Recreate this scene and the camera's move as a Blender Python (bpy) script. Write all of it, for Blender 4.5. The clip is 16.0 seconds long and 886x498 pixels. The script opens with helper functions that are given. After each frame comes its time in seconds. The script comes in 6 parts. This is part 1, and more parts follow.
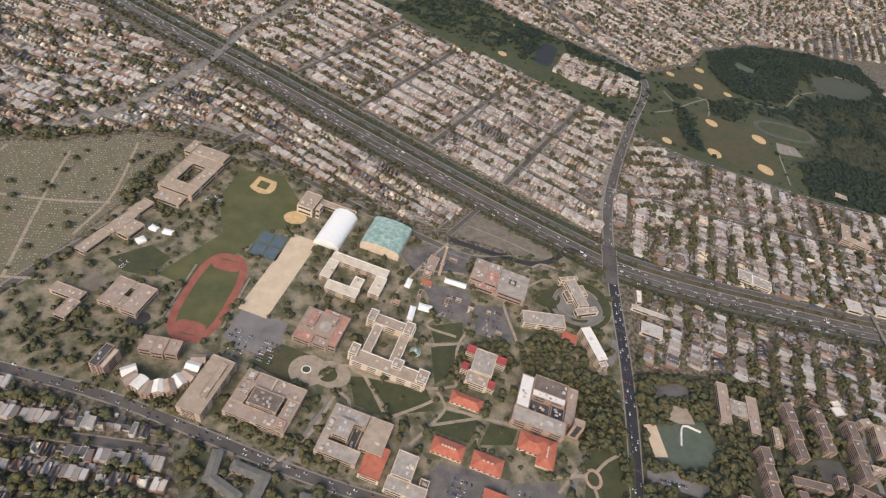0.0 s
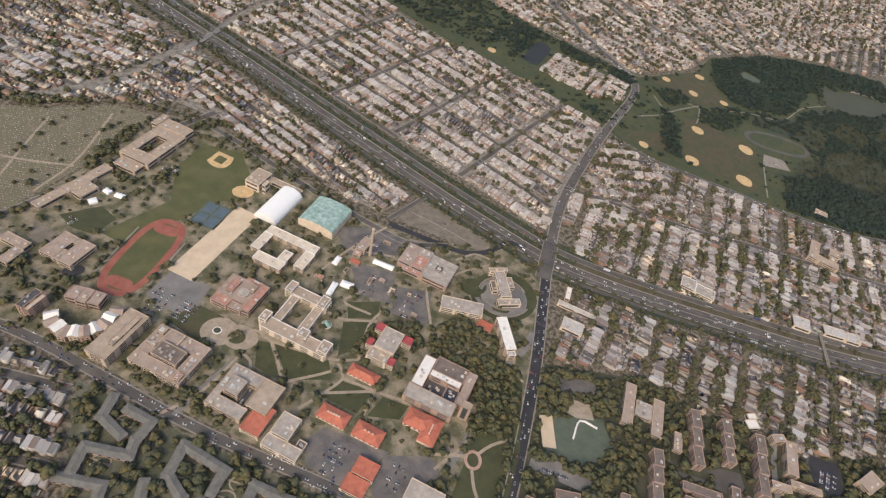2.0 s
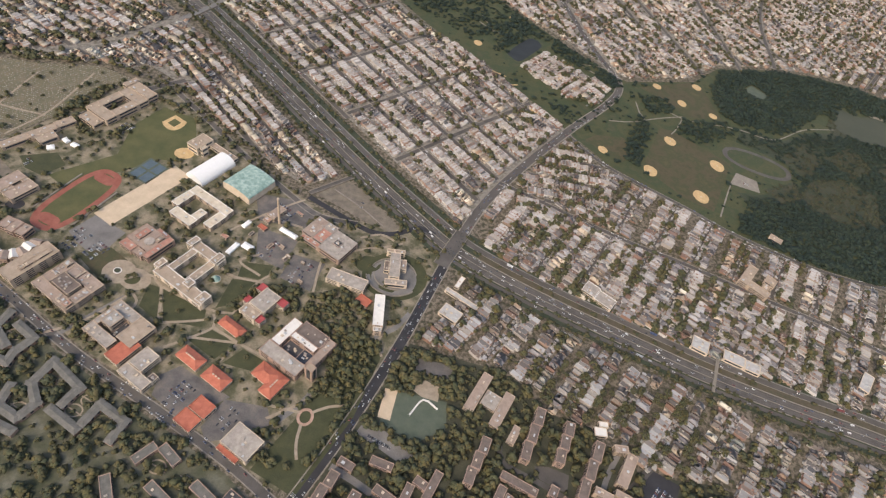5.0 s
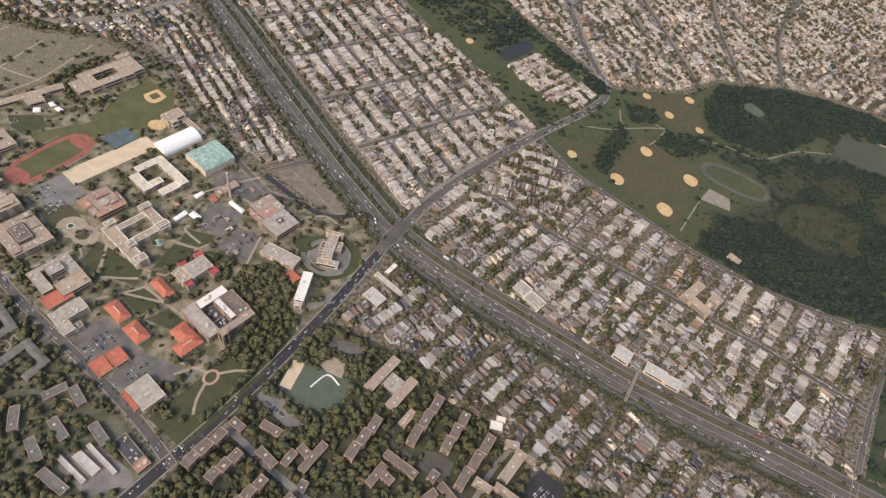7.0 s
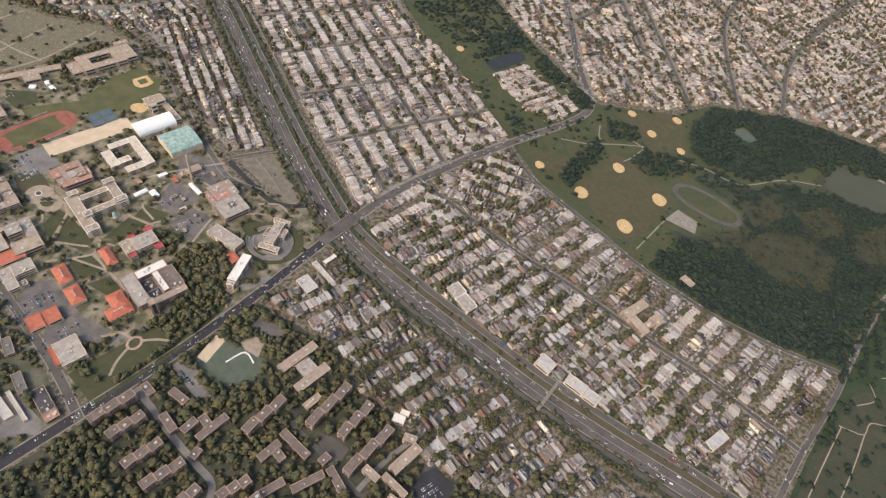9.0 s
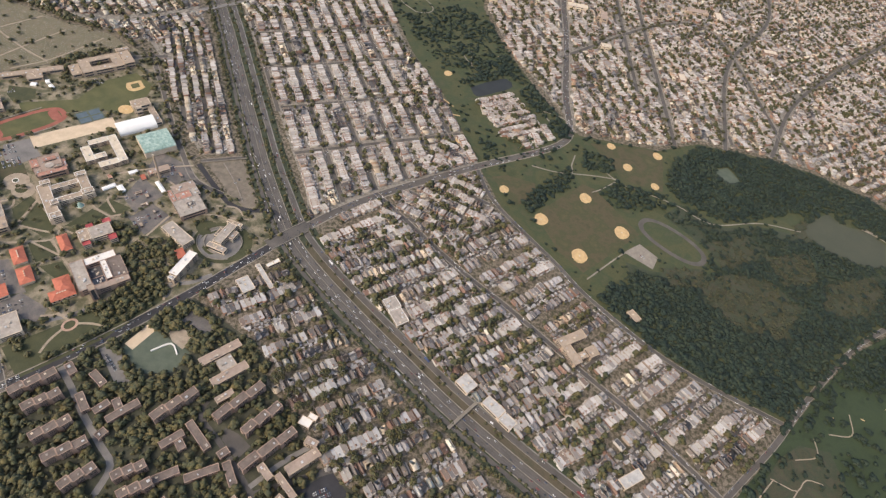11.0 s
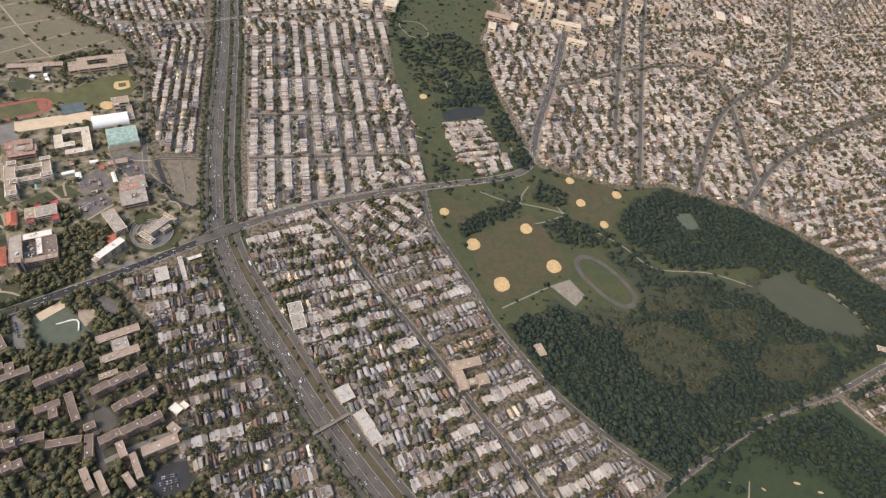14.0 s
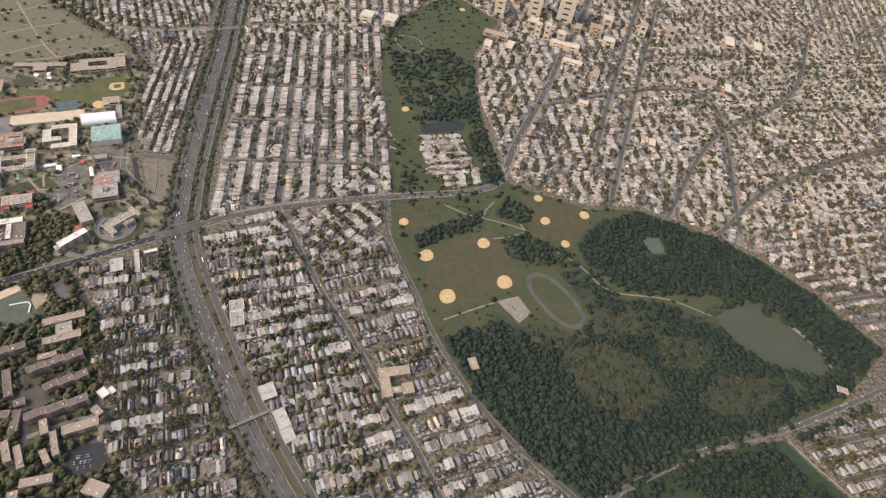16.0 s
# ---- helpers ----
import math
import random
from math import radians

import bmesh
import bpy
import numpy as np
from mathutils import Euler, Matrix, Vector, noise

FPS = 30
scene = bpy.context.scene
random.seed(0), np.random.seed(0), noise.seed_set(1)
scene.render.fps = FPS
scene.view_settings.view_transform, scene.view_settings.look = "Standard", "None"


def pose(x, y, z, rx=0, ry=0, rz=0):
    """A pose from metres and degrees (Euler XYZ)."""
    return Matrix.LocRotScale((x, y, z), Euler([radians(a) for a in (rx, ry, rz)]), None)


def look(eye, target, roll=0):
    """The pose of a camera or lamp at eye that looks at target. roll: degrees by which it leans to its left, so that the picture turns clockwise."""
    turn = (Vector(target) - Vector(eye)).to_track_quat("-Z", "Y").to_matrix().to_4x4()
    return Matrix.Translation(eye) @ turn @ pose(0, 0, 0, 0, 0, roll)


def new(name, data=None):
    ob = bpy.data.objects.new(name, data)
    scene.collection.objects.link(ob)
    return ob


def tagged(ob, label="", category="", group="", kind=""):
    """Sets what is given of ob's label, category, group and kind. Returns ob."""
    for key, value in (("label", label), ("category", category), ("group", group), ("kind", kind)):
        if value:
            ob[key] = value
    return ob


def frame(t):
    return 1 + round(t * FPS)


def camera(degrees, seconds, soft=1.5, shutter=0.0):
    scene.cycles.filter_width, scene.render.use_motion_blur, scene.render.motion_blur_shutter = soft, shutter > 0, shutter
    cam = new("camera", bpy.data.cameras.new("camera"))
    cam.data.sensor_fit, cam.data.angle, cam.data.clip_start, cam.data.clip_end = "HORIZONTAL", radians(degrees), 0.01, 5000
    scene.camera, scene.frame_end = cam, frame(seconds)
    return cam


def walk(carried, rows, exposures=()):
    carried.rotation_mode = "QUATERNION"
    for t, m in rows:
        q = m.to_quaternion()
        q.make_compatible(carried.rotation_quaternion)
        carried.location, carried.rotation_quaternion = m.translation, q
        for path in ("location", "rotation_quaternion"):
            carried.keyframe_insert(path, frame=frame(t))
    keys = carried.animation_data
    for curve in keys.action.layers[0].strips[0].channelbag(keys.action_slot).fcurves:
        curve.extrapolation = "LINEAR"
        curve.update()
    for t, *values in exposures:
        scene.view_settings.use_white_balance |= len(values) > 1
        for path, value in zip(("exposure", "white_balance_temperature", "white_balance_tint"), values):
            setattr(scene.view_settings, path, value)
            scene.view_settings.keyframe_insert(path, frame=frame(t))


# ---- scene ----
cam = camera(75.00, 16.0, soft=1.3)
# seconds, place in metres, turn in degrees
ROWS = [
    (0.0, 0.00, 0.00, 248.60, 44.376, -11.237, -2.983),
    (0.5, 16.87, -4.91, 251.07, 44.252, -11.139, -1.412),
    (1.0, 34.05, -8.77, 254.62, 43.799, -11.038, 0.211),
    (1.5, 51.52, -11.69, 258.97, 43.394, -10.884, 1.900),
    (2.0, 69.27, -13.78, 263.86, 43.059, -10.741, 3.615),
    (2.5, 87.26, -15.11, 269.08, 42.445, -10.600, 5.328),
    (3.0, 105.48, -15.76, 274.46, 41.973, -10.392, 7.126),
    (3.5, 123.87, -15.78, 279.84, 41.444, -10.211, 8.822),
    (4.0, 142.40, -15.22, 285.12, 40.951, -10.019, 10.613),
    (6.5, 235.57, -4.58, 307.51, 39.074, -9.263, 19.561),
    (7.0, 253.96, -0.95, 311.03, 38.798, -9.240, 21.472),
    (7.5, 272.17, 3.18, 314.25, 38.461, -9.189, 23.289),
    (8.0, 290.15, 7.84, 317.20, 38.265, -9.037, 25.017),
    (8.5, 307.85, 13.02, 319.93, 38.596, -8.857, 26.644),
    (9.0, 325.26, 18.74, 322.48, 38.915, -8.659, 28.256),
    (11.5, 406.88, 55.77, 334.27, 40.978, -8.316, 36.061),
    (12.0, 422.06, 64.89, 336.73, 41.099, -8.335, 37.557),
    (12.5, 436.90, 74.56, 339.28, 41.512, -8.310, 39.074),
    (13.0, 451.40, 84.76, 341.94, 41.611, -8.225, 40.426),
    (13.5, 465.62, 95.45, 344.68, 41.965, -8.086, 41.840),
    (14.0, 479.61, 106.60, 347.48, 42.129, -7.877, 43.089),
    (14.5, 493.44, 118.16, 350.27, 42.509, -7.719, 44.472),
    (15.0, 507.19, 130.04, 352.98, 42.624, -7.530, 45.772),
    (15.5, 520.96, 142.18, 355.51, 42.826, -7.332, 47.109),
    (16.0, 534.87, 154.48, 357.72, 42.969, -7.170, 48.423),
]
walk(cam, [(t, pose(x, y, z, rx, ry, rz)) for t, x, y, z, rx, ry, rz in ROWS],
     exposures=[(0.0, -0.45, 6640, 9), (7.0, -0.30, 6760, 9), (16.0, -0.17, 6860, 9)])

# ---- light: thin overcast, a veiled sun in the south ----
SUN_EL, SUN_AZ = 44.0, 205.0          # degrees over the horizon; degrees clockwise from +y
world = bpy.data.worlds.new("hazy_sky")
scene.world = world
world.use_nodes = True
wn = world.node_tree
sky = wn.nodes.new("ShaderNodeTexSky")
sky.sky_type, sky.sun_disc = "NISHITA", False
sky.sun_elevation, sky.sun_rotation = radians(SUN_EL), radians(SUN_AZ)
sky.air_density, sky.dust_density, sky.altitude = 1.0, 4.0, 100
wn.links.new(sky.outputs[0], wn.nodes["Background"].inputs[0])
wn.nodes["Background"].inputs[1].default_value = 0.30
sun = new("sun", bpy.data.lights.new("sun", "SUN"))
sun.data.energy, sun.data.angle, sun.data.color = 1.35, radians(14.0), (1.0, 0.84, 0.67)
sd = Vector((math.sin(radians(SUN_AZ)) * math.cos(radians(SUN_EL)), math.cos(radians(SUN_AZ)) * math.cos(radians(SUN_EL)), math.sin(radians(SUN_EL))))
sun.matrix_world = look(sd * 900, (0, 0, 0))

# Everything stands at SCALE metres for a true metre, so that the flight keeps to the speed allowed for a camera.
SCALE = 0.385
rng = np.random.default_rng(7)
rnd = random.Random(11)

# ---- materials ----


def material(name, colours, rough=0.85, noise_size=3.0, amount=0.25, fine=0.5, bump=0.15, pick="none", metal=0.0):
    """Colours: one, or several of which each piece or each patch takes one. Two scales of noise vary the tone."""
    m = bpy.data.materials.new(name)
    m.use_nodes = True
    nt = m.node_tree
    b = nt.nodes["Principled BSDF"]
    b.inputs["Roughness"].default_value, b.inputs["Metallic"].default_value = rough, metal
    geo = nt.nodes.new("ShaderNodeNewGeometry")
    co = geo.outputs["Position"]

    def node(kind, **values):
        n = nt.nodes.new(kind)
        for k, v in values.items():
            n.inputs[k].default_value = v
        return n

    big = node("ShaderNodeTexNoise", Scale=1.0 / noise_size, Detail=4.0, Roughness=0.6)
    small = node("ShaderNodeTexNoise", Scale=1.0 / fine, Detail=3.0, Roughness=0.7)
    nt.links.new(co, big.inputs["Vector"]), nt.links.new(co, small.inputs["Vector"])
    ramp = nt.nodes.new("ShaderNodeValToRGB")
    el = ramp.color_ramp.elements
    if len(colours) == 1:
        el.remove(el[1])
        el[0].color = (*colours[0], 1)
    else:
        while len(el) < len(colours):
            el.new(0.5)
        for i, c in enumerate(colours):
            el[i].position = i / len(colours) if pick == "piece" else 0.30 + 0.40 * i / (len(colours) - 1)
            el[i].color = (*c, 1)
    if pick == "piece":
        ramp.color_ramp.interpolation = "CONSTANT"
        info = nt.nodes.new("ShaderNodeObjectInfo")
        add = nt.nodes.new("ShaderNodeMath")
        add.operation = "ADD"
        nt.links.new(info.outputs["Random"], add.inputs[0]), nt.links.new(geo.outputs["Random Per Island"], add.inputs[1])
        wrap = nt.nodes.new("ShaderNodeMath")
        wrap.operation = "FRACT"
        nt.links.new(add.outputs[0], wrap.inputs[0]), nt.links.new(wrap.outputs[0], ramp.inputs[0])
    elif pick == "patch":
        part_n = node("ShaderNodeMapRange")
        part_n.inputs["To Min"].default_value, part_n.inputs["To Max"].default_value = -0.2, 0.2
        add = nt.nodes.new("ShaderNodeMath")
        add.operation = "ADD"
        nt.links.new(geo.outputs["Random Per Island"], part_n.inputs["Value"])
        nt.links.new(big.outputs[0], add.inputs[0]), nt.links.new(part_n.outputs[0], add.inputs[1])
        nt.links.new(add.outputs[0], ramp.inputs[0])
    else:
        nt.links.new(big.outputs[0], ramp.inputs[0])
    total = nt.nodes.new("ShaderNodeMath")
    total.operation = "ADD"
    nt.links.new(big.outputs[0], total.inputs[0]), nt.links.new(small.outputs[0], total.inputs[1])
    rng_n = nt.nodes.new("ShaderNodeMapRange")
    rng_n.inputs["From Min"].default_value, rng_n.inputs["From Max"].default_value = 0.6, 1.4
    rng_n.inputs["To Min"].default_value, rng_n.inputs["To Max"].default_value = 1 - amount, 1 + amount
    nt.links.new(total.outputs[0], rng_n.inputs["Value"])
    mul = nt.nodes.new("ShaderNodeVectorMath")
    mul.operation = "SCALE"
    nt.links.new(ramp.outputs[0], mul.inputs[0]), nt.links.new(rng_n.outputs[0], mul.inputs["Scale"])
    nt.links.new(mul.outputs[0], b.inputs["Base Color"])
    if bump:
        bm_n = node("ShaderNodeBump", Strength=bump, Distance=fine)
        nt.links.new(small.outputs[0], bm_n.inputs["Height"]), nt.links.new(bm_n.outputs[0], b.inputs["Normal"])
    return m


M = {}
M["ground"] = material("town_ground", [(0.045, 0.047, 0.021), (0.061, 0.056, 0.029), (0.118, 0.095, 0.067), (0.196, 0.162, 0.120), (0.057, 0.054, 0.027)], noise_size=2.6, fine=0.6, amount=0.45)
M["yard"] = material("yard_ground", [(0.058, 0.067, 0.032), (0.094, 0.092, 0.056), (0.143, 0.136, 0.101)], noise_size=11, fine=1.2, amount=0.3)
M["asphalt"] = material("asphalt", [(0.078, 0.070, 0.062), (0.112, 0.099, 0.086)], noise_size=14, fine=0.6, amount=0.22, bump=0.05)
M["dark_asphalt"] = material("fresh_asphalt", [(0.025, 0.025, 0.028), (0.039, 0.037, 0.040)], noise_size=10, fine=0.5, amount=0.2, bump=0.05)
M["old_asphalt"] = material("worn_asphalt", [(0.15, 0.14, 0.13), (0.21, 0.195, 0.18)], noise_size=12, fine=0.7, amount=0.25, bump=0.05)
M["campus"] = material("campus_ground", [(0.071, 0.077, 0.036), (0.109, 0.101, 0.056), (0.210, 0.176, 0.120), (0.251, 0.206, 0.140)], noise_size=8, fine=0.9, amount=0.35)
M["lot"] = material("car_park_asphalt", [(0.095, 0.087, 0.083), (0.128, 0.116, 0.107), (0.176, 0.145, 0.122)], noise_size=9, fine=0.6, amount=0.3, bump=0.05)
M["concrete"] = material("concrete", [(0.212, 0.183, 0.148), (0.261, 0.229, 0.187)], noise_size=4, fine=0.5, amount=0.18, bump=0.05)
M["path"] = material("pale_paving", [(0.284, 0.224, 0.161), (0.344, 0.284, 0.213)], noise_size=3, fine=0.4, amount=0.2, bump=0.05)
M["brickpave"] = material("brick_paving", [(0.36, 0.22, 0.16), (0.44, 0.30, 0.23)], noise_size=3, fine=0.3, amount=0.2)
M["lawn"] = material("lawn", [(0.046, 0.052, 0.021), (0.062, 0.062, 0.026)], noise_size=7, fine=0.6, amount=0.3, bump=0.3)
M["fairway"] = material("golf_fairway", [(0.024, 0.041, 0.016), (0.034, 0.050, 0.019), (0.021, 0.034, 0.016)], noise_size=9, fine=0.8, amount=0.3, bump=0.2)
M["pitch"] = material("playing_field_grass", [(0.071, 0.081, 0.028), (0.100, 0.093, 0.037)], noise_size=12, fine=0.6, amount=0.25, bump=0.2)
M["meadow"] = material("park_grass", [(0.050, 0.062, 0.022), (0.073, 0.074, 0.030), (0.042, 0.055, 0.022), (0.062, 0.059, 0.029)], noise_size=18, fine=1.0, amount=0.35, bump=0.2)
M["dry"] = material("worn_brown_grass", [(0.060, 0.058, 0.025), (0.087, 0.070, 0.036), (0.054, 0.056, 0.023), (0.075, 0.065, 0.029)], noise_size=14, fine=1.0, amount=0.3, bump=0.1)
M["scrub"] = material("rough_scrub_ground", [(0.025, 0.042, 0.021), (0.038, 0.050, 0.024), (0.045, 0.050, 0.029), (0.028, 0.045, 0.022)], noise_size=16, fine=1.2, amount=0.4, bump=0.4)
M["glade"] = material("brown_olive_rough_grass", [(0.043, 0.051, 0.025), (0.061, 0.057, 0.030), (0.039, 0.049, 0.025), (0.055, 0.049, 0.029), (0.048, 0.055, 0.025)], noise_size=12, fine=1.0, amount=0.35, bump=0.3)
M["verge"] = material("dry_tan_verge_grass", [(0.075, 0.063, 0.036), (0.095, 0.076, 0.046), (0.050, 0.049, 0.026)], noise_size=9, fine=0.8, amount=0.3, bump=0.1)
M["forest_floor"] = material("forest_floor", [(0.042, 0.045, 0.027), (0.066, 0.063, 0.038)], noise_size=6, fine=0.8, amount=0.4)
M["cemetery"] = material("dry_cemetery_grass", [(0.21, 0.17, 0.11), (0.17, 0.145, 0.09), (0.125, 0.115, 0.068), (0.19, 0.155, 0.10)], noise_size=8, fine=0.9, amount=0.35)
M["sand"] = material("orange_infield_sand", [(0.484, 0.327, 0.154), (0.562, 0.395, 0.203)], noise_size=3, fine=0.4, amount=0.15, bump=0.05)
M["beige"] = material("beige_bare_field", [(0.52, 0.405, 0.28), (0.58, 0.46, 0.325)], noise_size=7, fine=0.5, amount=0.12, bump=0.05)
M["track"] = material("red_running_track", [(0.248, 0.078, 0.055), (0.294, 0.106, 0.074)], noise_size=6, fine=0.4, amount=0.15, bump=0.05)
M["tennis"] = material("blue_court", [(0.076, 0.109, 0.132), (0.091, 0.123, 0.150)], noise_size=4, fine=0.4, amount=0.15, bump=0.03)
M["green_court"] = material("green_grey_court", [(0.074, 0.094, 0.065), (0.096, 0.109, 0.078)], noise_size=5, fine=0.4, amount=0.15, bump=0.03)
M["line"] = material("white_line_paint", [(0.75, 0.73, 0.70)], noise_size=2, fine=0.3, amount=0.12, bump=0)
M["gravel"] = material("railway_gravel", [(0.145, 0.121, 0.092), (0.185, 0.155, 0.118)], noise_size=5, fine=0.4, amount=0.3)
M["water"] = material("lake_water", [(0.057, 0.062, 0.038), (0.066, 0.068, 0.042)], rough=0.8, noise_size=20, fine=2.0, amount=0.1, bump=0.03)
# Yard ground with distance haze put into its colour: a lighter town ground.
M["yard_haze"] = material("haze_lightened_yard_ground", [(0.110, 0.104, 0.072), (0.170, 0.152, 0.122), (0.250, 0.224, 0.190), (0.140, 0.126, 0.094)], noise_size=3.4, fine=0.7, amount=0.4)
M["pond"] = material("dark_pond_water", [(0.020, 0.025, 0.028), (0.028, 0.032, 0.034)], rough=0.85, noise_size=12, fine=2.0, amount=0.1, bump=0.02)
M["roof"] = material("town_roofs", [(0.306, 0.286, 0.266), (0.140, 0.120, 0.107), (0.399, 0.380, 0.359), (0.219, 0.193, 0.174), (0.346, 0.313, 0.266), (0.093, 0.090, 0.090), (0.267, 0.253, 0.240), (0.187, 0.140, 0.113), (0.439, 0.426, 0.412), (0.240, 0.219, 0.200), (0.160, 0.147, 0.140), (0.333, 0.319, 0.307)], noise_size=1.5, fine=0.35, amount=0.16, pick="piece", bump=0.05)
M["roof_light"] = material("pale_row_roofs", [(0.413, 0.378, 0.343), (0.492, 0.454, 0.414), (0.349, 0.317, 0.286), (0.445, 0.402, 0.349), (0.261, 0.235, 0.214), (0.524, 0.492, 0.458), (0.381, 0.341, 0.292)], noise_size=1.5, fine=0.35, amount=0.14, pick="piece", bump=0.05)
M["roof_pitch"] = material("shingle_roofs", [(0.235, 0.215, 0.205), (0.117, 0.099, 0.087), (0.312, 0.290, 0.276), (0.160, 0.141, 0.133), (0.085, 0.078, 0.079), (0.256, 0.206, 0.166), (0.369, 0.347, 0.332), (0.213, 0.126, 0.092), (0.146, 0.134, 0.135), (0.270, 0.248, 0.234), (0.188, 0.159, 0.141), (0.107, 0.100, 0.101), (0.341, 0.310, 0.279), (0.170, 0.112, 0.091)], noise_size=1.2, fine=0.3, amount=0.2, pick="piece", bump=0.1)
M["roof_warm"] = material("cream_and_tan_roofs", [(0.574, 0.486, 0.374), (0.455, 0.369, 0.272), (0.634, 0.563, 0.449), (0.356, 0.263, 0.187), (0.535, 0.437, 0.328), (0.416, 0.272, 0.187), (0.653, 0.603, 0.506), (0.297, 0.243, 0.196)], noise_size=1.2, fine=0.3, amount=0.16, pick="piece", bump=0.1)
# Pale shingles; part of their lightness stands in for haze over the north-east.
M["roof_pale_haze"] = material("pale_hazed_shingle_roofs", [(0.305, 0.291, 0.286), (0.234, 0.221, 0.222), (0.356, 0.340, 0.335), (0.194, 0.177, 0.178), (0.327, 0.300, 0.281), (0.265, 0.247, 0.246), (0.153, 0.143, 0.147), (0.376, 0.360, 0.354)], noise_size=1.2, fine=0.3, amount=0.16, pick="piece", bump=0.1)
M["wall"] = material("town_walls", [(0.332, 0.256, 0.198), (0.270, 0.163, 0.118), (0.411, 0.364, 0.304), (0.230, 0.132, 0.095), (0.475, 0.442, 0.395), (0.301, 0.209, 0.152), (0.364, 0.318, 0.274)], noise_size=1.5, fine=0.3, amount=0.15, pick="piece", bump=0.05)
M["brick"] = material("red_brown_brick", [(0.310, 0.209, 0.155), (0.362, 0.254, 0.195)], noise_size=3, fine=0.3, amount=0.15, bump=0.05)
M["tanbrick"] = material("tan_brick", [(0.387, 0.290, 0.209), (0.436, 0.340, 0.252)], noise_size=3, fine=0.3, amount=0.14, bump=0.05)
M["stone"] = material("pale_stone_cladding", [(0.520, 0.419, 0.309), (0.600, 0.494, 0.377)], noise_size=3, fine=0.4, amount=0.12, bump=0.04)
M["greyroof"] = material("grey_membrane_roof", [(0.290, 0.252, 0.217), (0.390, 0.342, 0.291)], noise_size=3, fine=0.5, amount=0.2, bump=0.04)
M["tanroof"] = material("tan_gravel_roof", [(0.320, 0.248, 0.181), (0.384, 0.303, 0.229)], noise_size=3, fine=0.4, amount=0.16, bump=0.05)
M["pinkroof"] = material("pinkish_gravel_roof", [(0.303, 0.226, 0.178), (0.354, 0.275, 0.220)], noise_size=3, fine=0.4, amount=0.16, bump=0.05)
M["darkroof"] = material("dark_tar_roof", [(0.055, 0.055, 0.06), (0.085, 0.08, 0.08)], noise_size=3, fine=0.4, amount=0.2, bump=0.04)
M["brownroof"] = material("brown_tar_roof", [(0.128, 0.100, 0.084), (0.180, 0.140, 0.116)], noise_size=3, fine=0.4, amount=0.2, bump=0.04)
M["creamroof"] = material("cream_coated_roof", [(0.528, 0.444, 0.336), (0.616, 0.538, 0.424)], noise_size=3, fine=0.5, amount=0.12, bump=0.03)
M["paleroof"] = material("pale_grey_membrane_roof", [(0.386, 0.367, 0.343), (0.478, 0.456, 0.428)], noise_size=3, fine=0.5, amount=0.14, bump=0.03)
M["slateroof"] = material("grey_shingle_roof", [(0.120, 0.114, 0.098), (0.160, 0.150, 0.130)], noise_size=3, fine=0.4, amount=0.2, bump=0.08)
M["rust"] = material("rust_brown_roof", [(0.38, 0.18, 0.13), (0.44, 0.24, 0.18)], noise_size=2.5, fine=0.4, amount=0.2, bump=0.05)
M["whiteroof"] = material("white_coated_roof", [(0.68, 0.64, 0.58), (0.76, 0.72, 0.66)], rough=0.6, noise_size=3, fine=0.5, amount=0.06, bump=0.02)
M["redroof"] = material("red_tile_roof", [(0.377, 0.110, 0.068), (0.449, 0.147, 0.090)], noise_size=2.5, fine=0.3, amount=0.16, bump=0.1)
M["crimson"] = material("crimson_metal_roof", [(0.33, 0.055, 0.055), (0.40, 0.085, 0.08)], rough=0.5, noise_size=2.5, fine=0.4, amount=0.12, bump=0.03)
M["copper"] = material("green_copper_roof", [(0.18, 0.29, 0.25), (0.27, 0.38, 0.33), (0.42, 0.50, 0.45)], rough=0.6, noise_size=3.0, fine=0.6, amount=0.2, bump=0.05)
M["glass"] = material("dark_window_glass", [(0.035, 0.04, 0.05), (0.06, 0.065, 0.075)], rough=0.15, noise_size=2, fine=0.5, amount=0.2, bump=0)
M["metal"] = material("galvanised_metal", [(0.45, 0.45, 0.45), (0.55, 0.55, 0.54)], rough=0.65, metal=0.2, noise_size=1, fine=0.3, amount=0.15, bump=0)
M["tent"] = material("white_canvas", [(0.80, 0.79, 0.76)], rough=0.7, noise_size=2, fine=0.4, amount=0.05, bump=0.02)
M["leaf"] = material("foliage", [(0.062, 0.066, 0.029), (0.079, 0.073, 0.026), (0.054, 0.060, 0.030), (0.102, 0.083, 0.029), (0.067, 0.068, 0.029), (0.089, 0.075, 0.031), (0.057, 0.061, 0.031), (0.080, 0.071, 0.029)], noise_size=2.2, fine=0.35, amount=0.34, pick="piece", bump=0.2)
M["leaf_park"] = material("woodland_foliage", [(0.012, 0.025, 0.017), (0.015, 0.030, 0.018), (0.013, 0.027, 0.018), (0.024, 0.035, 0.018), (0.014, 0.028, 0.018), (0.033, 0.040, 0.018), (0.018, 0.031, 0.018)], noise_size=22.0, fine=1.4, amount=0.22, pick="patch", bump=0.1)
M["leaf_glade"] = material("olive_bush_foliage", [(0.048, 0.053, 0.025), (0.063, 0.059, 0.027), (0.038, 0.048, 0.025), (0.072, 0.061, 0.028), (0.055, 0.059, 0.025)], noise_size=9.0, fine=1.2, amount=0.25, pick="patch", bump=0.1)
M["bark"] = material("bark", [(0.10, 0.075, 0.055), (0.14, 0.11, 0.08)], noise_size=0.8, fine=0.15, amount=0.3, bump=0.3)
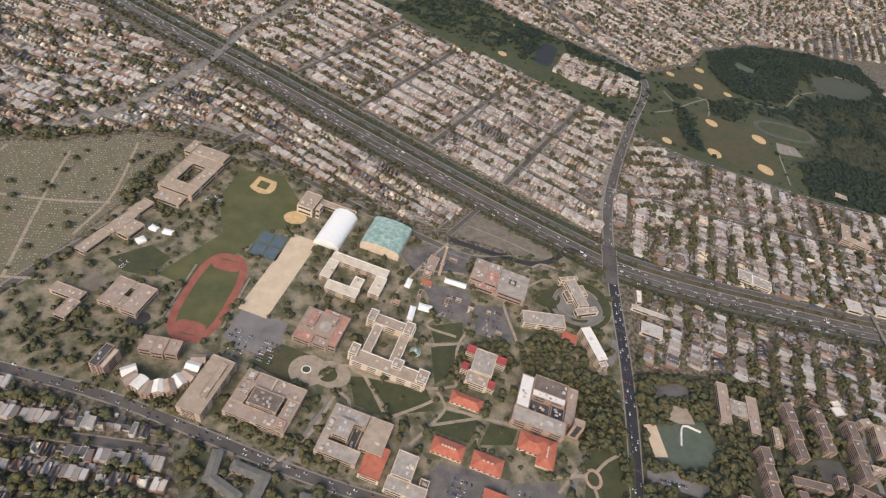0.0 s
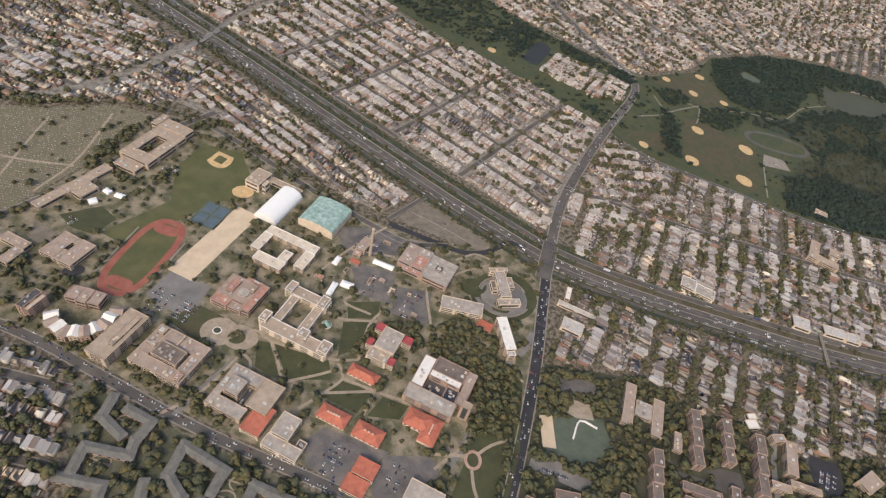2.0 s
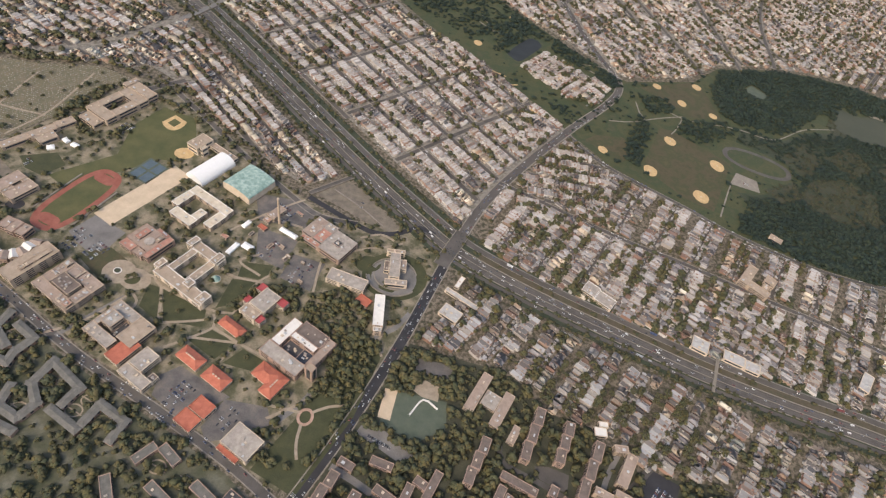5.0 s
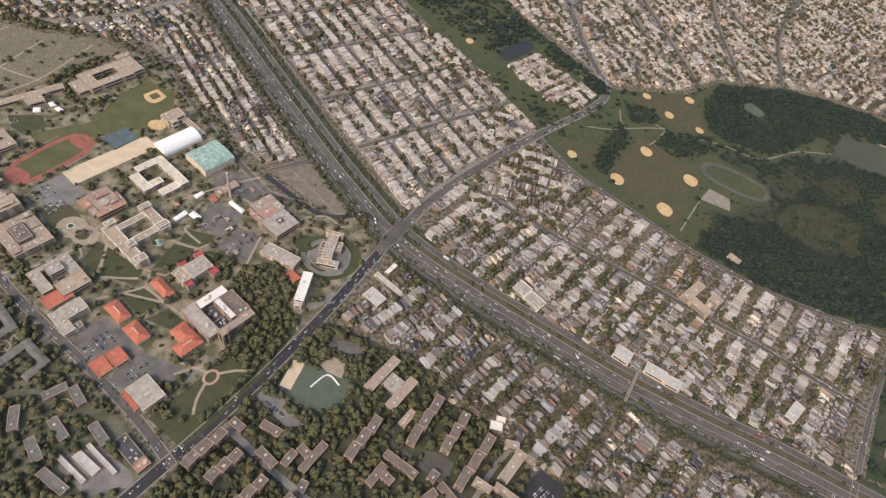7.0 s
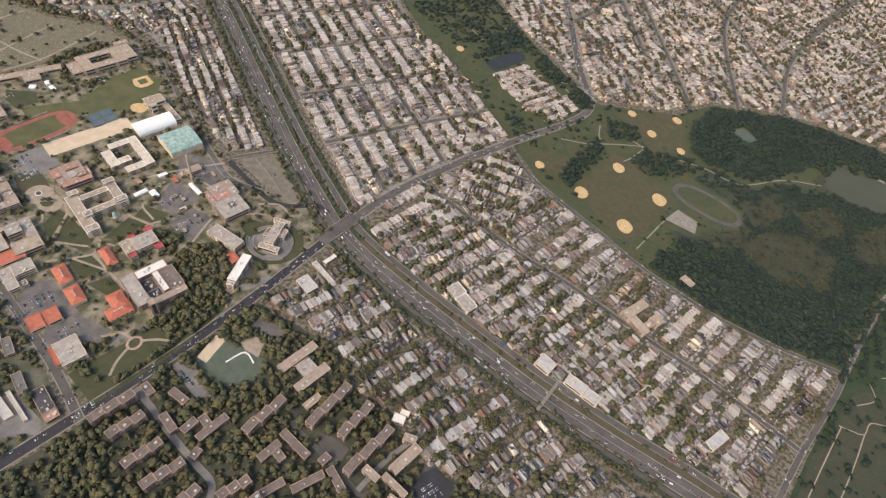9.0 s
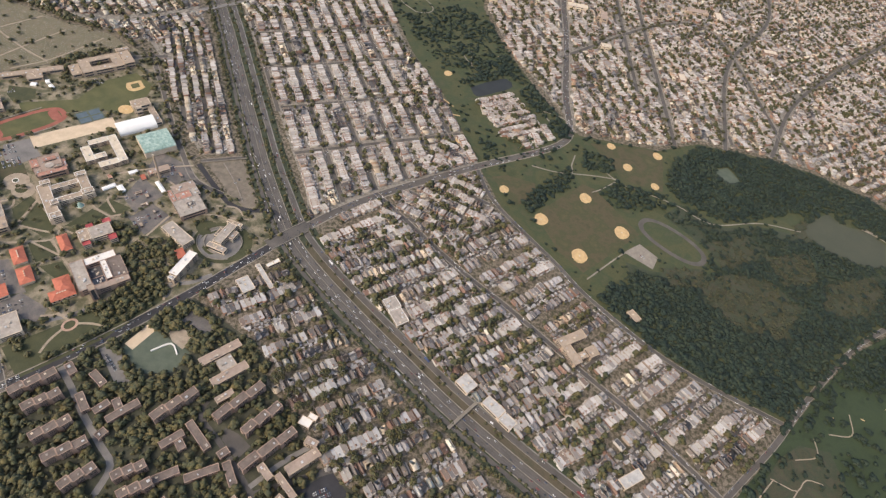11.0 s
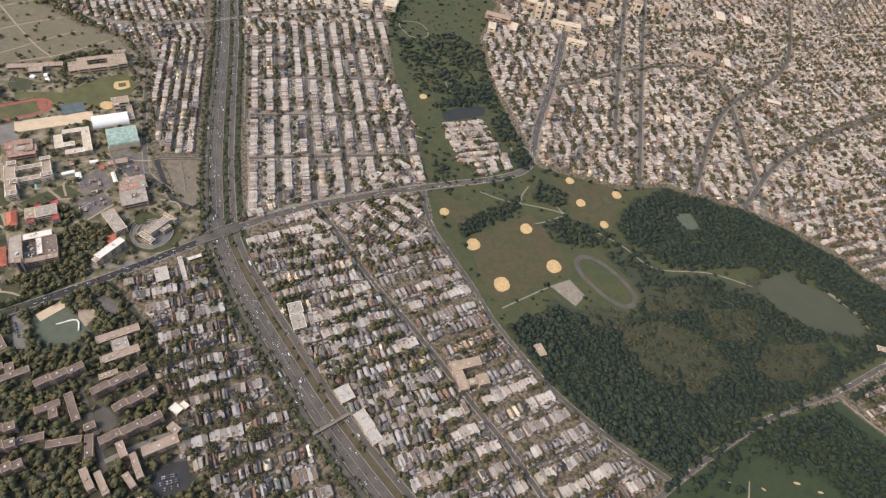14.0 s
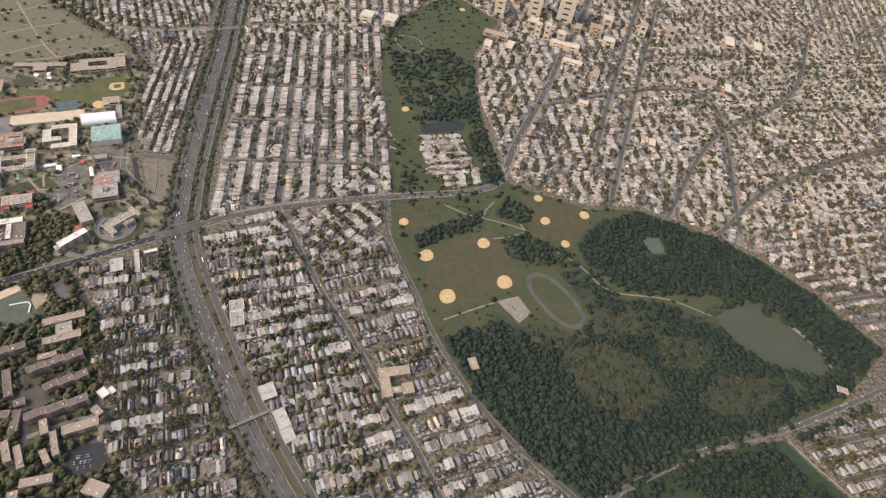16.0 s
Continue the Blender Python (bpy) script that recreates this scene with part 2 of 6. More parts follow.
M["paint"] = material("car_paint", [(0.70, 0.70, 0.69), (0.05, 0.05, 0.055), (0.42, 0.43, 0.44), (0.78, 0.77, 0.75), (0.12, 0.12, 0.13), (0.22, 0.05, 0.045), (0.62, 0.62, 0.62), (0.07, 0.10, 0.20), (0.25, 0.25, 0.26)], rough=0.3, noise_size=2, fine=0.5, amount=0.05, pick="piece", bump=0)
M["rubber"] = material("tyre_rubber", [(0.02, 0.02, 0.02)], noise_size=1, fine=0.2, amount=0.2, bump=0)
M["grave"] = material("headstone_granite", [(0.26, 0.24, 0.21), (0.36, 0.33, 0.29), (0.20, 0.19, 0.175), (0.30, 0.27, 0.23)], noise_size=2, fine=0.3, amount=0.2, pick="piece", bump=0.05)

# ---- mesh helpers ----


def link(name, verts, faces, mats, parent=None, label="", index=None, category="", kind=""):
    """One mesh object out of verts and faces, with its materials; index: the material of each face."""
    me = bpy.data.meshes.new(name)
    me.from_pydata([tuple(v) for v in verts], [], [tuple(f) for f in faces])
    for m in mats:
        me.materials.append(m)
    if index is not None:
        me.polygons.foreach_set("material_index", np.asarray(index, dtype=np.int32))
    ob = new(name, me)
    ob.parent = parent
    return tagged(ob, label, category, "", kind)


class Shape:
    """Verts, faces and material numbers that grow piece by piece."""

    def __init__(self):
        self.v, self.f, self.m = [], [], []

    def add(self, verts, faces, mat=0):
        n = len(self.v)
        self.v += [tuple(p) for p in verts]
        self.f += [tuple(n + i for i in q) for q in faces]
        self.m += [mat] * len(faces)
        return self

    def box(self, x0, y0, z0, x1, y1, z1, mat=0, bottom=False):
        v = [(x0, y0, z0), (x1, y0, z0), (x1, y1, z0), (x0, y1, z0), (x0, y0, z1), (x1, y0, z1), (x1, y1, z1), (x0, y1, z1)]
        f = [(0, 1, 5, 4), (1, 2, 6, 5), (2, 3, 7, 6), (3, 0, 4, 7), (4, 5, 6, 7)]
        return self.add(v, f + [(3, 2, 1, 0)] if bottom else f, mat)

    def prism(self, pts, z0, z1, mat=0):
        """An upright prism on a flat outline that runs anticlockwise."""
        n = len(pts)
        v = [(x, y, z0) for x, y in pts] + [(x, y, z1) for x, y in pts]
        return self.add(v, [(i, (i + 1) % n, n + (i + 1) % n, n + i) for i in range(n)] + [tuple(range(n, 2 * n))], mat)

    def object(self, name, mats, parent=None, label="", category="", kind=""):
        return link(name, self.v, self.f, mats, parent, label, self.m, category, kind)

    def arrays(self):
        return np.array(self.v, float), self.f, self.m


def scatter(name, batches, mats, label, category, kind="stuff"):
    """One joined mesh: batches of (shape, rows of x, y, z, turn, sx, sy, sz)."""
    V, L, S, T, MI = [], [], [], [], []
    base = loops = 0
    for shape, rows in batches:
        rows = np.asarray(rows, float)
        if not len(rows):
            continue
        v, f, m = shape.arrays()
        n, c, s = len(rows), np.cos(rows[:, 3])[:, None], np.sin(rows[:, 3])[:, None]
        x, y, z = v[None, :, 0] * rows[:, 4:5], v[None, :, 1] * rows[:, 5:6], v[None, :, 2] * rows[:, 6:7]
        V.append(np.stack([x * c - y * s + rows[:, 0:1], x * s + y * c + rows[:, 1:2], z + rows[:, 2:3]], 2).reshape(-1, 3))
        flat = np.array([i for q in f for i in q])
        L.append((flat[None] + base + len(v) * np.arange(n)[:, None]).ravel())
        tot = np.array([len(q) for q in f])
        T.append(np.tile(tot, n))
        MI.append(np.tile(np.array(m), n))
        base += n * len(v)
    V, L, T, MI = np.concatenate(V), np.concatenate(L), np.concatenate(T), np.concatenate(MI)
    me = bpy.data.meshes.new(name)
    me.vertices.add(len(V))
    me.vertices.foreach_set("co", V.astype(np.float32).ravel())
    me.loops.add(len(L))
    me.loops.foreach_set("vertex_index", L.astype(np.int32))
    me.polygons.add(len(T))
    me.polygons.foreach_set("loop_start", np.concatenate([[0], np.cumsum(T)[:-1]]).astype(np.int32))
    for mt in mats:
        me.materials.append(mt)
    me.polygons.foreach_set("material_index", MI.astype(np.int32))
    me.update(calc_edges=True)
    return tagged(new(name, me), label, category, "", kind)


def inside(x, y, poly):
    x, y = np.asarray(x, float), np.asarray(y, float)
    hit = np.zeros(x.shape, bool)
    for (x0, y0), (x1, y1) in zip(poly, poly[1:] + poly[:1]):
        hit ^= ((y0 > y) != (y1 > y)) & (x < (x1 - x0) * (y - y0) / (y1 - y0 + 1e-12) + x0)
    return hit


def from_line(x, y, line):
    """The distance of points from a line of several stretches."""
    x, y = np.asarray(x, float), np.asarray(y, float)
    best = np.full(x.shape, 1e9)
    for (x0, y0), (x1, y1) in zip(line, line[1:]):
        dx, dy = x1 - x0, y1 - y0
        t = np.clip(((x - x0) * dx + (y - y0) * dy) / (dx * dx + dy * dy), 0, 1)
        best = np.minimum(best, np.hypot(x - x0 - t * dx, y - y0 - t * dy))
    return best


def smooth(line, step=6.0):
    """A Catmull-Rom curve through the points of a line, about every step metres."""
    p = [np.array(q, float) for q in line]
    p = [2 * p[0] - p[1]] + p + [2 * p[-1] - p[-2]]
    out = []
    for a, b, c, d in zip(p, p[1:], p[2:], p[3:]):
        n = max(2, int(np.linalg.norm(c - b) / step))
        for t in np.arange(n) / n:
            out.append(tuple(0.5 * (2 * b + (c - a) * t + (2 * a - 5 * b + 4 * c - d) * t * t + (3 * b - a - 3 * c + d) * t ** 3)))
    return out + [tuple(p[-2])]


def ribbon(name, line, left, right, z0, z1, mat, label="", category="", kind="structure", parent=None):
    """A strip along a line, from left to right metres beside it, z0 at its foot and z1 at its top."""
    p = np.array(line)
    d = np.gradient(p, axis=0)
    d /= np.linalg.norm(d, axis=1)[:, None]
    nrm = np.stack([-d[:, 1], d[:, 0]], 1)
    a, b, n = p + nrm * left, p + nrm * right, len(p)
    v = [(*q, z1) for q in a] + [(*q, z1) for q in b] + [(*q, z0) for q in a] + [(*q, z0) for q in b]
    f = []
    for i in range(n - 1):
        f += [(i, i + 1, n + i + 1, n + i)[::-1], (i, 2 * n + i, 2 * n + i + 1, i + 1)[::-1], (n + i, n + i + 1, 3 * n + i + 1, 3 * n + i)[::-1]]
    return link(name, v, f, [mat], parent, label, None, category, kind)


def slab(name, pts, z0, z1, mat, label="", category="", kind="structure", parent=None):
    """A flat slab on an outline."""
    area = sum(x0 * y1 - x1 * y0 for (x0, y0), (x1, y1) in zip(pts, pts[1:] + pts[:1]))
    return Shape().prism(pts if area > 0 else pts[::-1], z0, z1).object(name, [mat], parent, label, category, kind)


def turned(x, y, deg, u, v):
    c, s = math.cos(radians(deg)), math.sin(radians(deg))
    return x + u * c - v * s, y + u * s + v * c


def rect(x, y, deg, w, d):
    return [turned(x, y, deg, u, v) for u, v in ((-w / 2, -d / 2), (w / 2, -d / 2), (w / 2, d / 2), (-w / 2, d / 2))]


def oval(x, y, deg, rx, ry, n=28, power=2.0):
    out = []
    for i in range(n):
        a = 2 * math.pi * i / n
        c, s = math.cos(a), math.sin(a)
        out.append(turned(x, y, deg, rx * math.copysign(abs(c) ** (2 / power), c), ry * math.copysign(abs(s) ** (2 / power), s)))
    return out


def holder(name, x, y, z, deg, label, category, group="", scale=(1, 1, 1)):
    """An Empty at a thing's base, which carries its parts."""
    ob = new(name)
    ob.empty_display_size = 0.5
    ob.location, ob.rotation_euler, ob.scale = (x, y, z), (0, 0, radians(deg)), scale
    return tagged(ob, label, category, group)

# ---- the plan: roads and quarters ----
EXPRESSWAY = smooth([(-330, 585), (-160, 469), (-74, 412), (-10, 367), (60, 318), (104, 288), (141, 265), (172, 247), (203, 236), (250, 225), (304, 215), (345, 208), (399, 202.5), (453, 199), (520, 191), (640, 176)])
BOULEVARD = smooth([(118, 0), (130, 40), (147, 100), (160, 160), (168, 212), (174, 249), (185, 298), (205, 349), (238, 417), (268, 472), (279, 505), (272, 530), (245, 575), (192, 683), (148, 764), (95, 870), (20, 1000)])
SOUTH_STREET = smooth([(-330, 172), (-200, 157), (-138, 146), (-90, 134), (-57, 122), (0, 101), (64, 83), (106, 70), (138, 57)])
PARK_STREET = smooth([(236, 411), (272, 384), (339, 361), (376, 347), (434, 335), (480, 334), (528, 339)])
EAST_STREET = smooth([(488, 185), (498, 225), (508, 262), (526, 318), (533, 347), (545, 392), (562, 443), (590, 500), (612, 560), (640, 640)])
MIDDLE_STREET = smooth([(192, 325), (208, 322), (257, 311), (297, 303), (330, 299), (364, 293), (400, 286), (437, 280), (466, 273), (507, 262)])
FAR_BRIDGE = smooth([(-240, 250), (-212, 290), (-150, 350), (-128, 395), (-112, 436), (-96, 480), (-60, 560)])
CEMETERY_STREET = smooth([(-165, 172), (-150, 200), (-120, 245), (-95, 300), (-70, 335)])
CAMPUS_EDGE = smooth([(-70, 320), (-30, 298), (10, 274), (52, 252), (80, 240), (106, 243)])

PARK_WEST = [(-30, 622), (22, 569), (88, 518), (152, 481), (201, 443), (240, 412), (275, 385.5), (306, 373.5), (339, 362.5), (376, 348.5), (434, 336.5), (480, 335.5), (528, 341), (543.5, 392), (560.5, 443), (588.5, 500), (608, 556), (612, 640), (585, 640), (548, 648), (494, 646), (441, 630), (384, 602), (356, 560), (286, 523), (262, 536), (240, 546), (204, 570), (150, 607), (84, 667), (37, 760), (-60, 760)]
CEMETERY = [(-330, 190), (-165, 175), (-148, 205), (-128, 250), (-105, 318), (-132, 322), (-178, 303), (-215, 296), (-330, 270)]
CAMPUS = [(-172, 168), (-140, 150), (-57, 126), (0, 105), (64, 87), (128, 66), (144, 105), (157, 160), (165, 212), (168, 244), (142, 254), (110, 246), (84, 243), (55, 255), (10, 278), (-30, 302), (-70, 322), (-100, 322), (-128, 245), (-150, 200)]
GARDENS = [(-62, 117), (0, 96), (64, 78), (104, 66), (134, 50), (118, 0), (-60, 0), (-40, 60)]
ESTATE = [(136, 40), (152, 105), (163, 150), (166, 166), (193, 165), (217, 166.5), (240, 161), (244, 151), (276, 146), (288, 141), (300, 141), (306, 130), (352, 138), (360, 120), (250, 10), (122, 0)]

# ---- ground ----
g = Shape()
g.add([(-2500, -2500, -0.02), (3500, -2500, -0.02), (3500, 4500, -0.02), (-2500, 4500, -0.02)], [(0, 1, 2, 3)])
g.object("ground", [M["ground"]], label="mottled town ground of yards and earth", category="ground", kind="structure")


def lay(name, pts, mat, z, label, category="ground"):
    return slab(name, pts, -0.05, z, M[mat], label, category)


lay("ground_park", PARK_WEST, "meadow", 0.03, "yellow-green park grass with worn patches", "park")
lay("ground_cemetery", CEMETERY, "cemetery", 0.03, "dry tan cemetery grass", "cemetery")
lay("ground_campus", CAMPUS, "campus", 0.03, "campus ground of grass and paving", "campus")
lay("ground_gardens", GARDENS, "yard", 0.03, "lawn round garden apartments", "lawn")
lay("ground_estate", ESTATE, "forest_floor", 0.03, "shaded ground of a housing estate", "ground")

# ---- roads ----


def street(name, line, half, mat="old_asphalt", walk_w=1.0, z=0.06, label="worn grey asphalt street"):
    ribbon(name, line, half, -half, -0.05, z, M[mat], label, "road")
    if walk_w:
        for side in (1, -1):
            ribbon("pavement", line, side * (half + walk_w) if side > 0 else -half, half if side > 0 else -half - walk_w, -0.05, z + 0.06, M["concrete"], "pale concrete pavement with a kerb", "pavement")


street("road_boulevard_south", BOULEVARD[:BOULEVARD.index(min(BOULEVARD, key=lambda p: abs(p[0] - 174) + abs(p[1] - 249)))], 3.0, "dark_asphalt", 0.7, label="freshly laid black asphalt boulevard")
street("road_boulevard_north", BOULEVARD[BOULEVARD.index(min(BOULEVARD, key=lambda p: abs(p[0] - 174) + abs(p[1] - 249))):], 3.2, "asphalt", 0.9, 0.07)
street("road_south", SOUTH_STREET, 2.2, "asphalt", 0.6, 0.08)
street("road_park", PARK_STREET, 1.5, "asphalt", 0.35, 0.05)
street("road_east", EAST_STREET, 1.7, "asphalt", 0.4, 0.065)
street("road_middle", MIDDLE_STREET, 1.5, "asphalt", 0.8, 0.075)
street("road_cemetery", CEMETERY_STREET, 2.2, "asphalt", 0.9, 0.055)
street("road_campus_edge", CAMPUS_EDGE, 1.8, "asphalt", 0.7, 0.045)

# The expressway: two carriageways, a middle barrier, grass banks and service roads.
ribbon("expressway_bed", EXPRESSWAY, 20.0, -13, -0.05, 0.035, M["scrub"], "brown grass verges along the expressway", "verge")
for name, a, b, mat, z in (("road_expressway_north", 4.3, -0.4, "asphalt", 0.09), ("road_expressway_south", -0.8, -5.4, "asphalt", 0.09), ("road_service_north", 13.9, 10.0, "asphalt", 0.08), ("road_service_south", -7.0, -9.8, "asphalt", 0.08)):
    ribbon(name, EXPRESSWAY, a, b, -0.05, z, M[mat], "grey asphalt carriageway", "road")
ribbon("pavement", EXPRESSWAY, 14.8, 13.9, -0.05, 0.13, M["old_asphalt"], "worn pavement with a kerb", "pavement")
ribbon("verge_north", [q for q in EXPRESSWAY if q[0] > 185], 9.9, 5.0, -0.05, 0.06, M["verge"], "dry tan grass verge beside the expressway", "verge")
ribbon("kerb_north", EXPRESSWAY, 9.98, 9.6, -0.05, 0.12, M["concrete"], "pale concrete kerb of the service road", "kerb")
for off in (4.9, -5.5):
    ribbon("wall_retaining", EXPRESSWAY, off, off - 0.45, -0.05, 0.5, M["concrete"], "low pale concrete retaining wall", "wall")
EXPRESSWAY_MIDDLE = [(x + 0.6, y + 1.0) for x, y in EXPRESSWAY]
ribbon("barrier_middle", EXPRESSWAY, -0.45, -0.75, -0.05, 0.3, M["concrete"], "concrete crash barrier", "barrier")
for off in (1.2, 2.7, -2.3, -3.8):
    ribbon("lane_line", EXPRESSWAY, off + 0.03, off - 0.03, 0.05, 0.098, M["old_asphalt"], "faded lane line", "road marking")

ROADS = [(EXPRESSWAY_MIDDLE, 13.2), (BOULEVARD, 5.6), (SOUTH_STREET, 3.8), (PARK_STREET, 3.4), (EAST_STREET, 3.0), (MIDDLE_STREET, 2.9), (FAR_BRIDGE, 3.5), (CEMETERY_STREET, 3.3), (CAMPUS_EDGE, 2.8)]
AVENUES = [smooth(q, 12) for q in ([(300, 644), (225, 778), (134, 948), (60, 1090)], [(366, 582), (262, 770), (145, 985), (70, 1120)], [(412, 606), (365, 787), (372, 977), (300, 1200)], [(452, 640), (452, 776), (506, 983), (560, 1150)], [(206, 640), (265, 817), (330, 850), (465, 662)])]
for k, q in enumerate(AVENUES):
    street("road_avenue", q, 2.1, "asphalt", 0.45, 0.07 + 0.006 * k, label="grey avenue through a far quarter")
    ROADS.append((q, 4.4))
TAKEN = []          # outlines on which no house or tree of the quarters stands


def free(x, y, margin=0.0):
    ok = np.ones(np.shape(x), bool)
    for line, half in ROADS:
        ok &= from_line(x, y, line) > half + margin
    for pts in TAKEN:
        ok &= ~inside(x, y, pts)
    return ok


# ---- houses ----


def row_house():
    """A flat-roofed attached house: walls with a parapet, a sunken roof, a bulkhead and a rear wing. Unit size."""
    wall, roof, extra = Shape(), Shape(), Shape()
    o, i = 0.5, 0.455
    v = [(-o, -o, 0), (o, -o, 0), (o, o, 0), (-o, o, 0), (-o, -o, 1), (o, -o, 1), (o, o, 1), (-o, o, 1), (-i, -i, 1), (i, -i, 1), (i, i, 1), (-i, i, 1), (-i, -i, 0.95), (i, -i, 0.95), (i, i, 0.95), (-i, i, 0.95)]
    ring = lambda a, b: [(a + k, a + (k + 1) % 4, b + (k + 1) % 4, b + k) for k in range(4)]
    wall.add(v, ring(0, 4) + ring(4, 8) + ring(8, 12))
    roof.add([(-i, -i, 0.952), (i, -i, 0.952), (i, i, 0.952), (-i, i, 0.952)], [(0, 1, 2, 3)])
    porch, top = Shape(), Shape()
    porch.box(-0.3, -0.62, 0, 0.35, -0.5, 0.36)
    extra.box(-0.42, 0.5, 0, 0.1, 0.66, 0.62)
    top.box(0.12, 0.1, 0.95, 0.4, 0.27, 1.13)
    return wall, roof, extra, porch, top


def gable_house(hip=0.0):
    """A house under a pitched roof with eaves, a chimney and a porch. Unit size; the ridge runs along y."""
    wall, roof, extra = Shape(), Shape(), Shape()
    v = [(-0.46, -0.47, 0), (0.46, -0.47, 0), (0.46, 0.47, 0), (-0.46, 0.47, 0), (-0.46, -0.47, 0.62), (0.46, -0.47, 0.62), (0.46, 0.47, 0.62), (-0.46, 0.47, 0.62)]
    wall.add(v, [(0, 1, 5, 4), (1, 2, 6, 5), (2, 3, 7, 6), (3, 0, 4, 7)])
    if not hip:
        wall.add([(-0.46, -0.47, 0.62), (0.46, -0.47, 0.62), (0, -0.47, 0.97), (-0.46, 0.47, 0.62), (0.46, 0.47, 0.62), (0, 0.47, 0.97)], [(0, 1, 2), (4, 3, 5)])
    r = 0.5 - hip
    roof.add([(-0.52, -0.52, 0.58), (0, -r - 0.02, 1), (0, r + 0.02, 1), (-0.52, 0.52, 0.58), (0.52, -0.52, 0.58), (0.52, 0.52, 0.58), (-0.52, -0.52, 0.54), (0.52, -0.52, 0.54), (0.52, 0.52, 0.54), (-0.52, 0.52, 0.54)],
             [(0, 1, 2, 3)[::-1], (4, 5, 2, 1)] + ([(0, 4, 1), (5, 3, 2)] if hip else []) + [(6, 7, 4, 0), (7, 8, 5, 4), (8, 9, 3, 5), (9, 6, 0, 3)])
    porch = Shape().box(-0.35, -0.66, 0, 0.35, -0.5, 0.34)
    extra.box(0.2, 0.15, 0.6, 0.32, 0.25, 1.1)
    return wall, roof, extra, porch, Shape().box(-0.3, 0.47, 0, 0.24, 0.72, 0.44)


def cross_house():
    """A gabled house with a lower wing whose ridge runs across, a chimney and a porch. Unit size."""
    wall, roof, extra, porch, wing = gable_house()
    wall.add([(0.0, -0.05, 0.5), (0.5, -0.05, 0.5), (0.5, 0.4, 0.5), (0.0, 0.4, 0.5), (0.5, 0.175, 0.86)], [(1, 2, 4)])
    roof.add([(0.0, -0.1, 0.56), (0.55, -0.1, 0.56), (0.55, 0.175, 0.93), (0.0, 0.175, 0.93), (0.55, 0.45, 0.56), (0.0, 0.45, 0.56)], [(0, 1, 2, 3), (3, 2, 4, 5)])
    return wall, roof, extra, porch, wing


SHEDS = []


def joined(parts, mats=(0, 1, 0, 0, 0)):
    s = Shape()
    for p, m in zip(parts, mats):
        s.add(p.v, p.f, m)
    return s


KINDS = {"row": (row_house(), "roof_light"), "tar": (row_house(), "roof"), "gable": (gable_house(), "roof_pitch"), "hip": (gable_house(0.28), "roof_pale_haze"), "cream": (gable_house(0.2), "roof_warm"), "cross": (cross_house(), "roof_pitch")}
HOUSES = {k: [] for k in KINDS}       # x, y, z, turn, width, depth, height
SPOTS = []                            # x, y of trees in the quarters, with a size
CARS = []                             # x, y, turn of parked cars
LANES = []                            # the small streets, as quads


